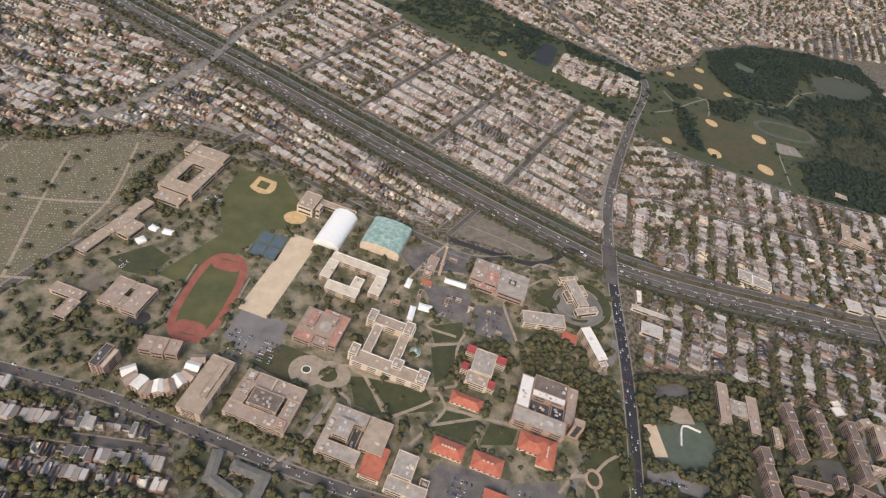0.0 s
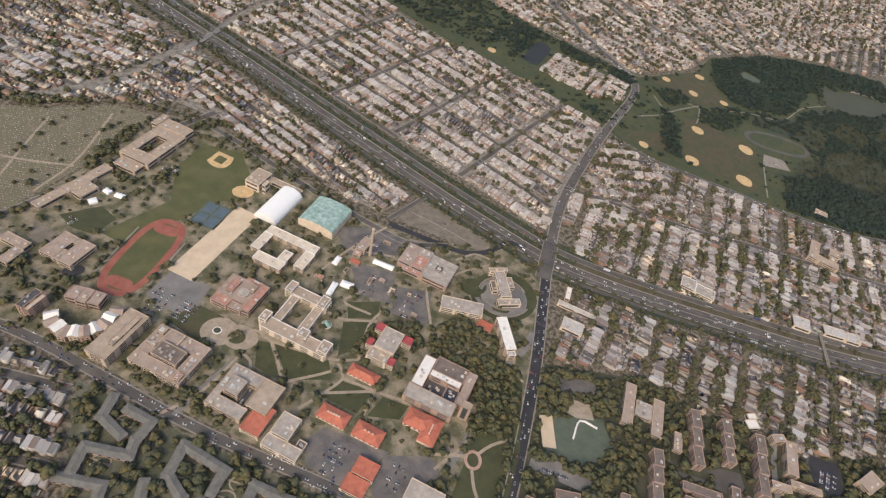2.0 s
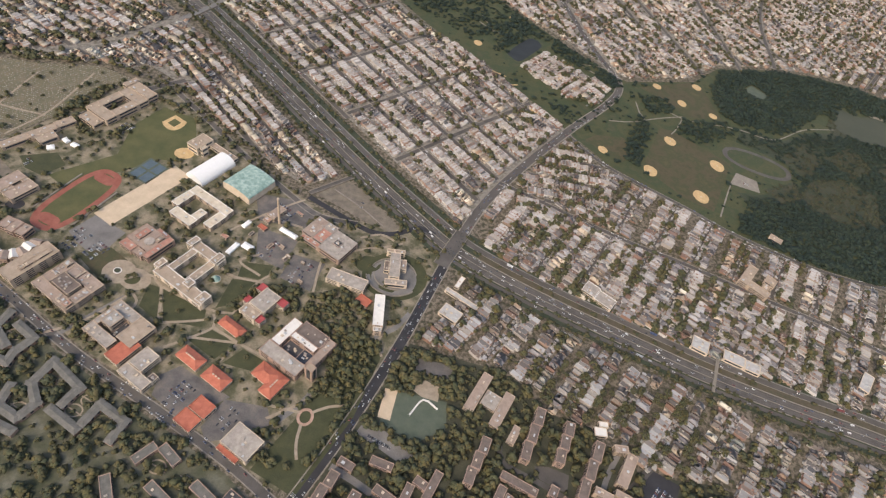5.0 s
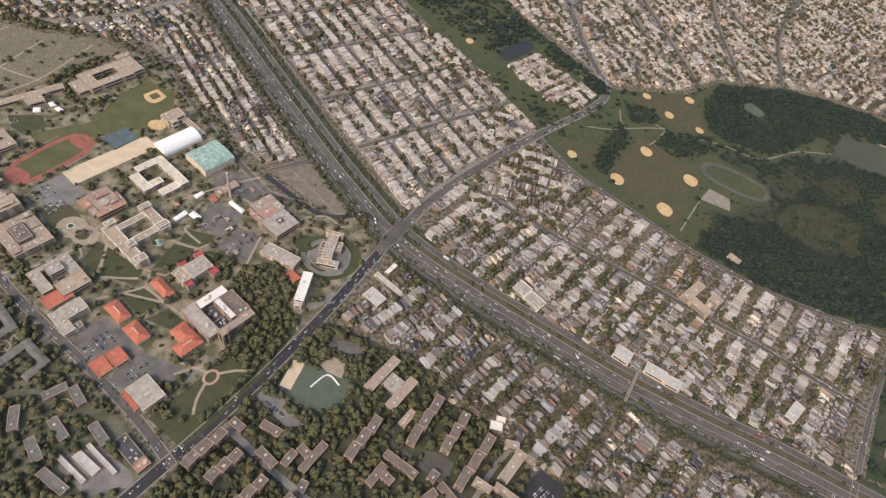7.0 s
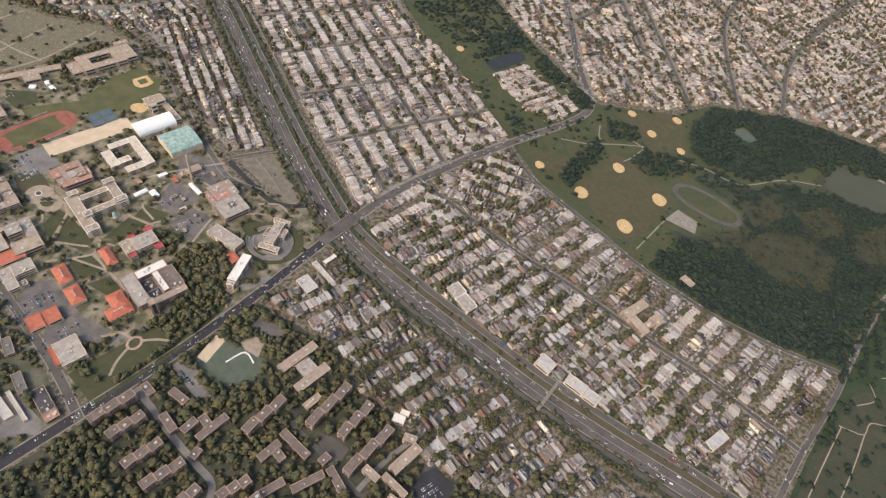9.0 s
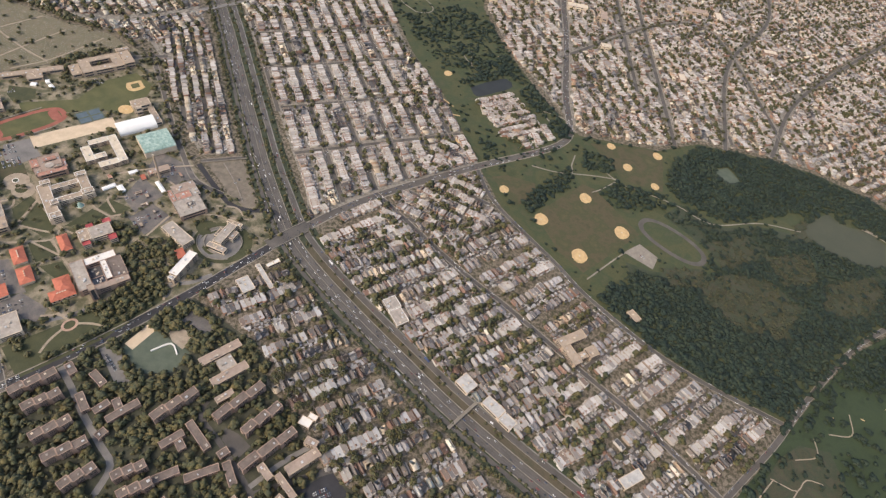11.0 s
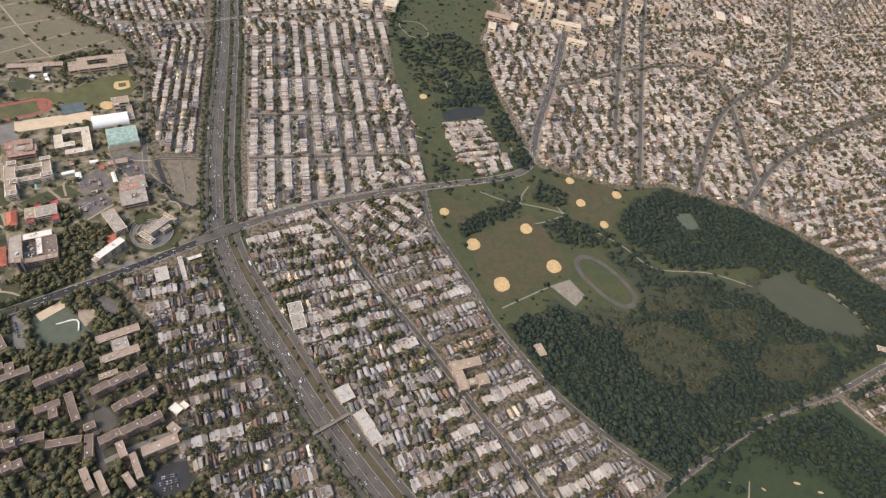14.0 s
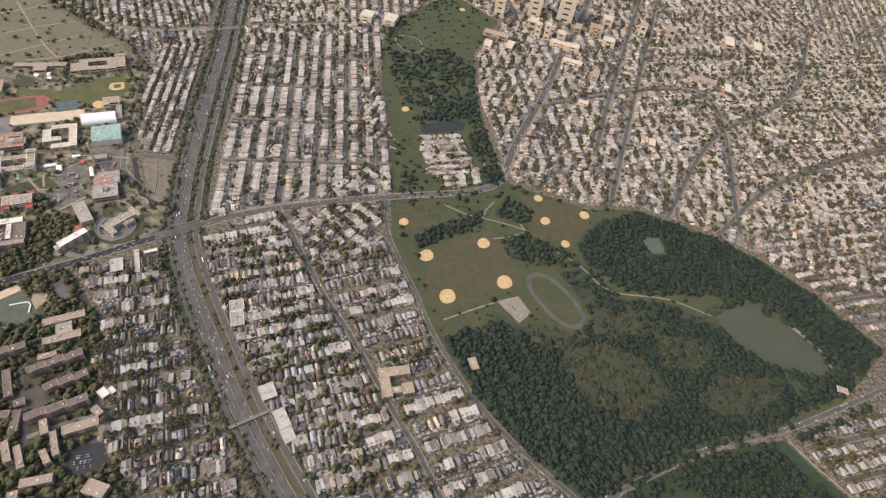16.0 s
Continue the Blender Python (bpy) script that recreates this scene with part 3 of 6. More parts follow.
def quarter(poly, deg, first, pitch, count, lot, depth, height, mix, cross=(), trees=0.8, gap=0.0, runs=9, jitter=0.0, skip=0.03, spread=0.12, tree_size=1.0, lanes=True, cars=0.0, sheds=0.6, loose=0.0, but=()):
    """Fills an outline with rows of houses: deg, the rows' direction; first and pitch, how far the rows lie from the origin; loose, the share of a lot that lies open beside a house; but, outlines left empty."""
    c, s = math.cos(radians(deg)), math.sin(radians(deg))
    us = [x * c + y * s for x, y in poly]
    u_lo, u_hi = min(us), max(us)
    for r in range(count):
        v = first + pitch * r
        u, run, front = u_lo + rnd.random() * lot, rnd.randint(4, runs), -1 if r % 2 else 1
        kind, high = rnd.choices(list(mix), list(mix.values()))[0], rnd.uniform(-spread, spread)
        while u < u_hi:
            w = lot * rnd.uniform(1 - spread, 1 + spread)
            run -= 1
            if run < 0:
                u += (gap + 0.9) * (2 if rnd.random() < 0.2 else 1)
                run, kind = rnd.randint(4, runs), rnd.choices(list(mix), list(mix.values()))[0]
                high = rnd.uniform(-spread, spread)
            if loose and (kind not in ("row", "tar") or run < 0) and rnd.random() < 0.6:
                kind = rnd.choices(list(mix), list(mix.values()))[0]
            if loose and kind in ("row", "tar"):
                w *= 0.72
            bx, by = (u + w / 2) * c - v * s, (u + w / 2) * s + v * c
            blocked = any(abs(u + w / 2 - x) < 4.0 for x in cross) or any(bool(inside(bx, by, q)) for q in but)
            if not blocked and rnd.random() > skip:
                uu, vv = u + w / 2, v + rnd.uniform(-jitter, jitter)
                x, y = uu * c - vv * s, uu * s + vv * c
                hh = height * (1 + high + rnd.uniform(-0.05, 0.05))
                pitched_roof = kind in ("gable", "hip", "cream", "cross")
                if pitched_roof:
                    hh *= 1.18
                t = radians(deg) + (math.pi if front > 0 else 0) + rnd.uniform(-1, 1) * 0.1 * jitter
                if loose and pitched_roof:
                    wide = w * (1 - loose * rnd.uniform(0.6, 1.3))
                    if rnd.random() < 0.33:
                        HOUSES[kind].append((x, y, 0, t + math.pi / 2, depth * rnd.uniform(0.6, 0.85), wide * 1.1, hh * rnd.uniform(0.85, 1.1)))
                    else:
                        HOUSES[kind].append((x, y, 0, t, wide, depth * rnd.uniform(0.62, 1.05), hh * rnd.uniform(0.85, 1.15)))
                elif pitched_roof and rnd.random() < 0.3:
                    HOUSES[kind].append((x, y, 0, t + math.pi / 2, depth * rnd.uniform(0.75, 0.9), w * 0.93, hh))
                else:
                    wide = w - gap if gap else w * (0.99 if kind in ("row", "tar") else 0.93)
                    HOUSES[kind].append((x, y, 0, t, wide, depth * rnd.uniform(0.85, 1.12), hh))
            for _ in range(2 if loose else 1):
                if not sheds or blocked or rnd.random() > sheds:
                    continue
                uu, vv = u + rnd.random() * w, v - front * (depth / 2 + rnd.uniform(1.2, 2.6))
                SHEDS.append((uu * c - vv * s, uu * s + vv * c, 0, radians(deg) + rnd.choice((0, math.pi / 2)), rnd.uniform(1.1, 2.1), rnd.uniform(1.3, 2.4), rnd.uniform(0.8, 1.5)))
            for side, chance in ((front, trees * 0.55), (-front, trees * 0.75)):
                grow = min(2.2, max(0.15, 1.0 + 2.2 * noise.noise((bx / 26, by / 26, 5.0))))
                if not any(bool(inside(bx, by, q)) for q in but) and rnd.random() < chance * grow * w / 2.6:
                    vv = v + side * (depth / 2 + rnd.uniform(1.0, max(1.2, pitch / 2 - depth / 2)))
                    uu = u + rnd.random() * w
                    SPOTS.append((uu * c - vv * s, uu * s + vv * c, tree_size * rnd.uniform(0.6, 1.6)))
            if cars and rnd.random() < cars and r % 2 == 0:
                vv = v + pitch / 2 + rnd.choice((-1, 1)) * 1.2
                CARS.append((u * c - vv * s, u * s + vv * c, deg))
            u += w
        if lanes and r % 2 == 0:
            LANES.append((poly, deg, v + pitch / 2, u_lo, u_hi))
    for x in cross if lanes else ():
        vs = [-px * s + py * c for px, py in poly]
        LANES.append((poly, deg + 90, -x, min(vs), max(vs)))


CENTRE = [(-330, 640), (-170, 505), (-60, 428), (60, 348), (150, 288), (172, 268), (182, 298), (202, 349), (234, 417), (201, 440), (150, 478), (86, 514), (20, 566), (-32, 620), (-62, 760), (37, 762), (20, 800), (-150, 950), (-420, 900)]
EASTQ = [(178, 264), (196, 254), (252, 240), (306, 230), (400, 214), (492, 206), (506, 262), (523, 318), (528, 334), (480, 329), (434, 330), (376, 342), (339, 356), (272, 379), (238, 404), (209, 350)]
SOUTHQ = [(178, 228), (205, 220), (252, 208), (306, 197), (400, 182), (480, 176), (640, 152), (640, -60), (330, -60), (262, 20), (352, 112), (352, 140), (306, 133), (300, 144), (278, 148), (246, 153), (242, 163), (217, 169), (193, 168), (168, 170), (175, 200)]
WESTQ = [(-380, 165), (-200, 150), (-138, 140), (-90, 128), (-64, 118), (-46, 60), (-70, -40), (-420, -40)]
NORTHWEST = [(-420, 610), (-330, 560), (-166, 444), (-110, 410), (-84, 392), (-112, 330), (-135, 328), (-178, 310), (-216, 303), (-330, 280), (-460, 330)]
STRIP = [(-84, 392), (-12, 343), (60, 294), (76, 282), (60, 262), (10, 284), (-30, 306), (-66, 328), (-104, 340)]
NORTHEAST = [(40, 770), (90, 670), (152, 612), (208, 575), (250, 548), (284, 530), (352, 566), (382, 608), (440, 636), (494, 652), (480, 760), (430, 900), (380, 1100), (340, 1600), (200, 1500), (-60, 1050), (-200, 960), (20, 810)]
FAR_EAST = [(494, 652), (548, 654), (585, 646), (640, 660), (900, 660), (900, 980), (660, 1160), (345, 1600), (385, 1100), (435, 900), (484, 760)]
ENCLAVE = [(180, 493), (202, 532), (276, 497), (268, 478), (257, 455)]
SOUTHEAST = [(600, 495), (622, 556), (660, 640), (800, 640), (900, 560), (760, 484), (643, 492), (617, 493)]

# The far quarters get this lightened ground in place of haze.
for name, q in (("ground_centre", CENTRE), ("ground_northeast", NORTHEAST), ("ground_strip", STRIP), ("ground_northwest", NORTHWEST)):
    lay(name, q, "yard_haze", 0.005, "mottled ground of yards between far houses, lightened in place of haze", "ground")

# ---- buildings ----
PANE_MESH = {}


def window(parent, x, y, z, deg, w, h):
    key = (round(w, 1), round(h, 2))
    if key not in PANE_MESH:
        s = Shape().box(-key[0] / 2, -0.05, -key[1] / 2, key[0] / 2, 0.05, key[1] / 2, bottom=True)
        ob = s.object("window", [M["glass"]], parent)
        PANE_MESH[key] = ob.data
    else:
        ob = new("window", PANE_MESH[key])
        ob.parent = parent
    ob.location, ob.rotation_euler = (x, y, z), (0, 0, radians(deg))
    return ob


def block(parent, u0, v0, u1, v1, h, wall, roof, storeys, bay=4.2, share=0.8, units=2, base=0.0, edge=None, tall=0.42):
    """A flat-roofed wing: walls with a parapet, a sunken roof, rows of windows and plant on the roof."""
    p, e = 0.32, 0.35
    i = [(u0 + e, v0 + e), (u1 - e, v0 + e), (u1 - e, v1 - e), (u0 + e, v1 - e)]
    o = [(u0, v0), (u1, v0), (u1, v1), (u0, v1)]
    v = [(*q, base) for q in o] + [(*q, h) for q in o] + [(*q, h) for q in i] + [(*q, h - p) for q in i]
    ring = lambda a, b: [(a + k, a + (k + 1) % 4, b + (k + 1) % 4, b + k) for k in range(4)]
    f = ring(0, 4) + ring(4, 8) + ring(8, 12)
    edge = roof if roof in ("crimson", "redroof") else edge
    link("wall", v, f, [M[wall], M[edge or wall]], parent, "", [0] * 4 + [1] * 8)
    link("roof", [(*q, h - p + 0.02) for q in i], [(0, 1, 2, 3)], [M[roof]], parent)
    if storeys:
        step, bay = (h - base) / storeys, bay * 2.7
        for k in range(storeys):
            z = base + step * (k + 0.55)
            for (a, b), (c, d), turn in ((o[0], o[1], 0), (o[1], o[2], 90), (o[2], o[3], 180), (o[3], o[0], 270)):
                length = math.hypot(c - a, d - b)
                n = max(1, int(length / bay))
                for m in range(n):
                    t = (m + 0.5) / n
                    window(parent, a + (c - a) * t, b + (d - b) * t, z, turn, length / n * share, step * tall)
    for _ in range(0 if roof in ("crimson", "redroof") else units):
        a, b = rnd.uniform(u0 + 1, max(u0 + 1.1, u1 - 2)), rnd.uniform(v0 + 1, max(v0 + 1.1, v1 - 2))
        w, d, t = rnd.uniform(0.6, 1.8), rnd.uniform(0.6, 1.5), rnd.uniform(0.3, 0.8)
        Shape().box(a, b, h - p, min(a + w, u1 - .4), min(b + d, v1 - .4), h - p + t).object("roof_unit", [M[rnd.choice(("metal", "stone", "greyroof"))]], parent)


def building(name, label, category, x, y, deg, blocks, wall="tanbrick", roof="greyroof", storeys=3, **more):
    """Wings of (u0, v0, u1, v1, height[, roof]) about a place and a direction."""
    top = holder(name, x, y, 0, deg, label, category)
    for n, b in enumerate(blocks):
        block(top, *b[:4], b[4] + 0.017 * n + 0.004 * (len(TAKEN) % 23), wall, b[5] if len(b) > 5 else roof, max(1, round(storeys * b[4] / blocks[0][4])) if storeys else 0, **more)
        TAKEN.append([turned(x, y, deg, u, v) for u, v in ((b[0] - 1, b[1] - 1), (b[2] + 1, b[1] - 1), (b[2] + 1, b[3] + 1), (b[0] - 1, b[3] + 1))])
    return top


def ring(u0, v0, u1, v1, w, h):
    """Four wings round a courtyard."""
    return [(u0, v0, u1, v0 + w, h), (u0, v1 - w, u1, v1, h), (u0, v0 + w, u0 + w, v1 - w, h), (u1 - w, v0 + w, u1, v1 - w, h)]


def vault(name, label, category, x, y, deg, w, d, base, rise, wall, roof, ribs=True):
    """A hall under a barrel roof that runs along its v axis."""
    top = holder(name, x, y, 0, deg, label, category)
    n = 14
    arc = [(-w / 2 * math.cos(math.pi * i / n), base + rise * math.sin(math.pi * i / n)) for i in range(n + 1)]
    v = [(a, -d / 2, z) for a, z in arc] + [(a, d / 2, z) for a, z in arc]
    link("roof", v, [(i, n + 1 + i, n + 2 + i, i + 1)[::-1] for i in range(n)], [M[roof]], top)
    s = Shape()
    s.add([(-w / 2, -d / 2, 0), (w / 2, -d / 2, 0)] + [(a, -d / 2, z) for a, z in arc[::-1]], [tuple(range(n + 3))])
    s.add([(-w / 2, d / 2, 0), (w / 2, d / 2, 0)] + [(a, d / 2, z) for a, z in arc[::-1]], [tuple(range(n + 3))[::-1]])
    for q in (-w / 2, w / 2):
        s.add([(q, -d / 2, 0), (q, d / 2, 0), (q, d / 2, base), (q, -d / 2, base)], [(0, 1, 2, 3) if q > 0 else (3, 2, 1, 0)])
    s.object("wall", [M[wall]], top)
    if ribs:
        for k in range(9):
            y0 = -d / 2 + d * k / 8
            a2 = [(a * 1.012, z + 0.06) for a, z in arc]
            vv = [(a, y0 - 0.12, z) for a, z in a2] + [(a, y0 + 0.12, z) for a, z in a2]
            link("roof_rib", vv, [(i, n + 1 + i, n + 2 + i, i + 1)[::-1] for i in range(n)], [M[roof]], top)
    TAKEN.append(rect(x, y, deg, w + 2, d + 2))
    return top


def pitched(name, label, category, x, y, deg, w, d, eaves, rise, wall, roof, dormers=3):
    """A long house under a hipped tile roof, its ridge along u, with a flat lantern on the ridge."""
    top = holder(name, x, y, 0, deg, label, category)
    a, b, r = w / 2, d / 2, max(w / 2 - d / 2, w * 0.12)
    Shape().box(-a, -b, 0, a, b, eaves).object("wall", [M[wall]], top)
    e = 0.4
    link("roof", [(-a - e, -b - e, eaves), (a + e, -b - e, eaves), (a + e, b + e, eaves), (-a - e, b + e, eaves), (-r, 0, eaves + rise), (r, 0, eaves + rise)],
         [(0, 1, 5, 4), (1, 2, 5), (2, 3, 4, 5), (3, 0, 4), (3, 2, 1, 0)], [M[roof]], top)
    for k in range(dormers):
        x0 = -r + 2 * r * (k + 0.5) / max(dormers, 1)
        Shape().box(x0 - 0.5, -0.35, eaves + rise * 0.55, x0 + 0.5, 0.35, eaves + rise + 0.28).object("skylight", [M["stone"]], top, "pale rooftop lantern")
    for side, turn in ((-b, 0), (b, 180)):
        n = max(2, int(w / 2.4))
        for k in range(n):
            window(top, -a + w * (k + 0.5) / n, side, eaves * 0.55, turn, 1.2, eaves * 0.4)
    TAKEN.append(rect(x, y, deg, w + 2, d + 2))
    return top


A = -20
building("science_building", "tan brick science building with grey roofs and rooftop plant", "college building", 14.2, 119.5, A, [(-13.4, -12, 6.0, -5.5, 4), (-13.4, 5.5, 3.6, 12, 4.05), (-13.4, -5.5, -9.6, 5.5, 4), (-9.4, -3.4, -1.5, 5.3, 6.2, "greyroof"), (4.0, -4.6, 15.0, 11.8, 4.6, "tanroof"), (-1.3, -5.4, 2.6, 5.3, 1.6, "darkroof")], "tanbrick", "greyroof", 2, units=5)
building("student_building", "pinkish brick college building with a raised core", "college building", -25.7, 134.6, A, [(-14.7, -11.7, 14.7, -5.5, 4.6), (-14.7, -5.4, -8.2, 11.7, 4.6), (-8.1, 4.4, 14.7, 11.7, 4.6), (8.6, -5.4, 14.7, 4.3, 4.6), (-7.0, -4.9, 7.4, 3.6, 6.2, "brownroof"), (-1.0, 4.6, 0.4, 11.4, 5.0, "creamroof"), (-14.2, -0.6, -8.4, 0.6, 5.0, "creamroof"), (-13.6, 6.0, -9.4, 10.6, 5.6, "tanroof"), (9.6, -10.6, 13.6, -6.4, 5.5, "rust")], "tanbrick", "pinkroof", 3, units=9)
building("dormitory_block", "long six-storey tan brick block with a flat roof", "college building", -52.0, 139.9, A, [(-5.8, -14.4, 5.8, 14.4, 7.0), (0.3, -7.0, 3.6, 11.6, 8.0)], "tanbrick", "tanroof", 5, bay=2.6, share=0.55, units=3)
building("quadrangle_hall", "pale stone college hall with courtyard wings and corner pavilions", "college building", 33.3, 167.7, A, [(-18.6, -16.5, 20.0, -8.8, 4.6), (-19.4, 9.6, 5.4, 16.0, 4.6), (-15.6, -8.7, -10.8, 9.5, 4.2), (-1.0, -8.7, 4.2, 9.4, 4.2), (-20.8, -13.8, -16.4, -7.2, 6.4), (-20.2, 9.0, -15.9, 16.6, 6.2), (-0.2, 8.6, 4.6, 16.8, 6.2), (14.9, -15.4, 20.6, -8.0, 6.4), (1.4, -12.4, 6.8, -7.0, 6.2)], "stone", "tanroof", 3, bay=2.8, share=0.6, units=4, edge="whiteroof")
building("white_roofed_hall", "tan hall round a court under bright white roofs", "college building", 9.3, 212.2, A, [(-17.4, 7.4, 16.4, 13.8, 4.0), (-17.6, -6.8, -11.8, 7.3, 4.0), (-11.7, -13.6, 6.6, -6.9, 4.0), (10.8, -6.4, 17.2, 7.3, 4.0), (0.4, -6.8, 6.2, 1.4, 4.0)], "tanbrick", "creamroof", 3, bay=2.4, share=0.5, units=3, edge="whiteroof")
vault("tennis_hall", "white barrel-vaulted fabric sports hall", "sports hall", -3.1, 250.5, A, 15.4, 29, 1.0, 5.2, "tent", "tent")
vault("arena", "arena under a curved green copper roof", "arena", 27.0, 246.5, A, 24.0, 24.0, 5.0, 2.6, "stone", "copper")
building("gymnasium", "tan brick gymnasium with a stair tower", "sports building", -10.5, 263.4, A, [(-16.4, -5.5, -6.4, 9.0, 6.4), (-6.2, 5.2, 16.4, 10.0, 3.0), (-4.6, -4.5, -2.2, 0.5, 7.6)], "stone", "tanroof", 2, units=4)
building("computing_building", "grey-roofed brick building with an orange-red roof terrace", "college building", 94.5, 222.1, A, [(-16.6, -8.0, -8.2, 9.0, 4.5, "pinkroof"), (-8.0, -8.0, 0.0, 3.0, 4.5, "rust"), (-8.0, 3.2, 0.0, 9.0, 4.7, "greyroof"), (0.2, -12.0, 17.4, 7.2, 4.9, "greyroof"), (5.5, -4.0, 10.5, 1.0, 5.5, "darkroof"), (-15.0, -11.8, 0.0, -8.2, 2.8, "rust")], "brick", "greyroof", 2, units=6, edge="greyroof")
building("library", "brick library with a grey roof and dark courts", "library", 107.9, 140.0, A, [(-15.0, -15.0, 11.6, -6.6, 5.4, "greyroof"), (-14.6, -6.4, -8.0, 12.6, 5.2, "whiteroof"), (-7.8, 6.0, 10.0, 15.0, 5.2, "brownroof"), (-7.8, 1.8, 9.4, 5.8, 5.6, "whiteroof"), (10.2, -6.2, 15.2, 14.6, 5.0, "pinkroof"), (-7.6, -6.4, 3.0, 1.6, 2.2, "darkroof"), (3.2, -6.4, 10.0, 1.6, 3.6, "glass")], "brick", "greyroof", 3, bay=2.6, share=0.6, units=4)
building("clock_tower", "slender red brick clock tower of the library", "tower", 120.5, 127.0, A, [(-2.6, -2.0, 2.6, 2.0, 11.5, "tanroof")], "brick", "tanroof", 1, bay=1.3, share=0.5, units=0, tall=0.85)
building("red_cornered_hall", "grey concrete hall with crimson corner roofs", "college building", 75.3, 156.3, A, [(-5.6, -8.0, 5.8, -1.2, 5.2, "tanroof"), (-4.6, -1.0, 6.8, 13.2, 5.6, "greyroof"), (-9.4, 9.2, -4.8, 14.4, 4.6, "crimson"), (7.0, 8.8, 12.2, 13.8, 4.6, "crimson"), (-9.2, -1.6, -5.8, 3.0, 4.4, "crimson"), (6.0, -7.2, 9.6, -2.4, 4.4, "crimson")], "stone", "greyroof", 3, units=7)
building("red_flat_hall", "college theatre under a flat orange-red roof", "college building", 23.9, 108.2, A, [(-4.9, -7.5, 4.9, 7.5, 4.0)], "stone", "redroof", 2, units=0, edge="redroof")
building("remsen_block", "pale grey office block with a lower front wing", "college building", 39.3, 101.8, A, [(-8.4, -2.0, 1.2, 9.6, 5.2), (-9.1, -8.6, 9.1, -2.2, 4.0), (4.8, -2.0, 9.0, 2.0, 3.0, "brownroof")], "stone", "greyroof", 3, bay=2.6, units=4)
for x, y, w, d, e, k in ((57.4, 116.1, 14.6, 7.4, 2.4, 5), (75.2, 109.7, 14.0, 8.0, 2.4, 3), (68.1, 140.8, 15.4, 6.0, 2.2, 0), (98.4, 120.0, 13.0, 9.0, 2.6, 0), (104.6, 115.4, 8.0, 14.0, 2.6, 4)):
    pitched("mission_house", "low college house under a hipped red tile roof", "college building", x, y, A if w > d else A + 90, max(w, d), min(w, d), e, 1.6, "stone", "redroof", k)
building("red_twin_hall", "pair of square halls under flat orange-red roofs", "college building", 74.6, 88.9, A, [(-5.8, -8.6, 5.4, -0.3, 2.6), (-5.0, 0.2, 5.9, 8.6, 3.0)], "stone", "redroof", 1, units=0, edge="redroof")
building("west_school", "low tan school with small roof courts", "school", -99.9, 188.3, A, [(-10.4, -8.7, -1.5, 8.7, 3.6), (1.6, -8.7, 10.4, 8.7, 4.0), (-1.4, -8.7, 1.5, -1.0, 3.4), (-1.4, 4.4, 1.5, 8.7, 3.4)], "tanbrick", "pinkroof", 2, units=5)
building("angled_school", "low tan school wing with a long flat roof", "school", -127.9, 183.1, A, [(-9.3, 2.4, 7.0, 8.0, 3.2), (2.4, -8.6, 8.6, 2.3, 3.4)], "tanbrick", "pinkroof", 1, units=4)
building("dark_roofed_flats", "brick apartment block with a black tar roof", "apartment block", -97.5, 150.5, A, [(-3.4, -5.9, 0.8, 5.9, 8.0, "darkroof"), (0.9, -5.4, 3.4, 5.2, 7.0, "stone")], "brick", "darkroof", 6, bay=2.0, share=0.45, units=2)
building("low_school_annex", "low brick school annex with grey roofs", "school", -77.0, 160.0, A + 12, [(-9.0, -4.0, -3.0, 4.0, 4.8), (-2.8, -4.8, 2.8, 4.0, 5.2), (3.0, -4.0, 9.0, 4.0, 4.8)], "brick", "pinkroof", 2, units=1)
building("courtyard_school", "large tan school round a planted courtyard", "school", -94.2, 283.7, A, [(-9.0, -17.6, 13.0, -9.0, 5.0), (-9.0, 8.6, 13.0, 17.0, 5.0), (-9.0, -8.9, -2.6, 8.5, 5.0), (6.0, -8.9, 13.0, 8.5, 5.0), (-13.9, 16.0, -9.2, 27.5, 6.0), (-9.0, 17.2, 12.0, 26.0, 5.4), (-5.9, -26.0, 10.2, -17.8, 3.0)], "tanbrick", "tanroof", 2, units=3)
building("long_west_block", "long low tan block along the cemetery street", "school", -120.9, 236.0, 62, [(-23.5, -3.4, -6.0, 3.0, 3.0), (-5.8, -4.2, 12.0, 2.6, 3.2), (12.2, -3.4, 24.5, 3.4, 3.0), (-4.0, -12.5, 8.0, -4.6, 3.6)], "tanbrick", "tanroof", 1, units=4)
building("slab_hall", "long pale grey college hall with a plain flat roof", "college building", 116.8, 193.6, A + 16, [(-12.4, -4.6, 12.4, 4.6, 4.6)], "stone", "greyroof", 3, bay=2.4, units=3)
building("white_pier_hall", "tall narrow hall under a bright white roof", "college building", 142.5, 177.5, -76, [(-11.4, -3.1, 10.6, 3.1, 6.5, "whiteroof"), (10.8, -2.4, 13.6, 2.4, 5.0, "greyroof")], "tanbrick", "whiteroof", 4, bay=2.2, share=0.5, units=2, edge="whiteroof")

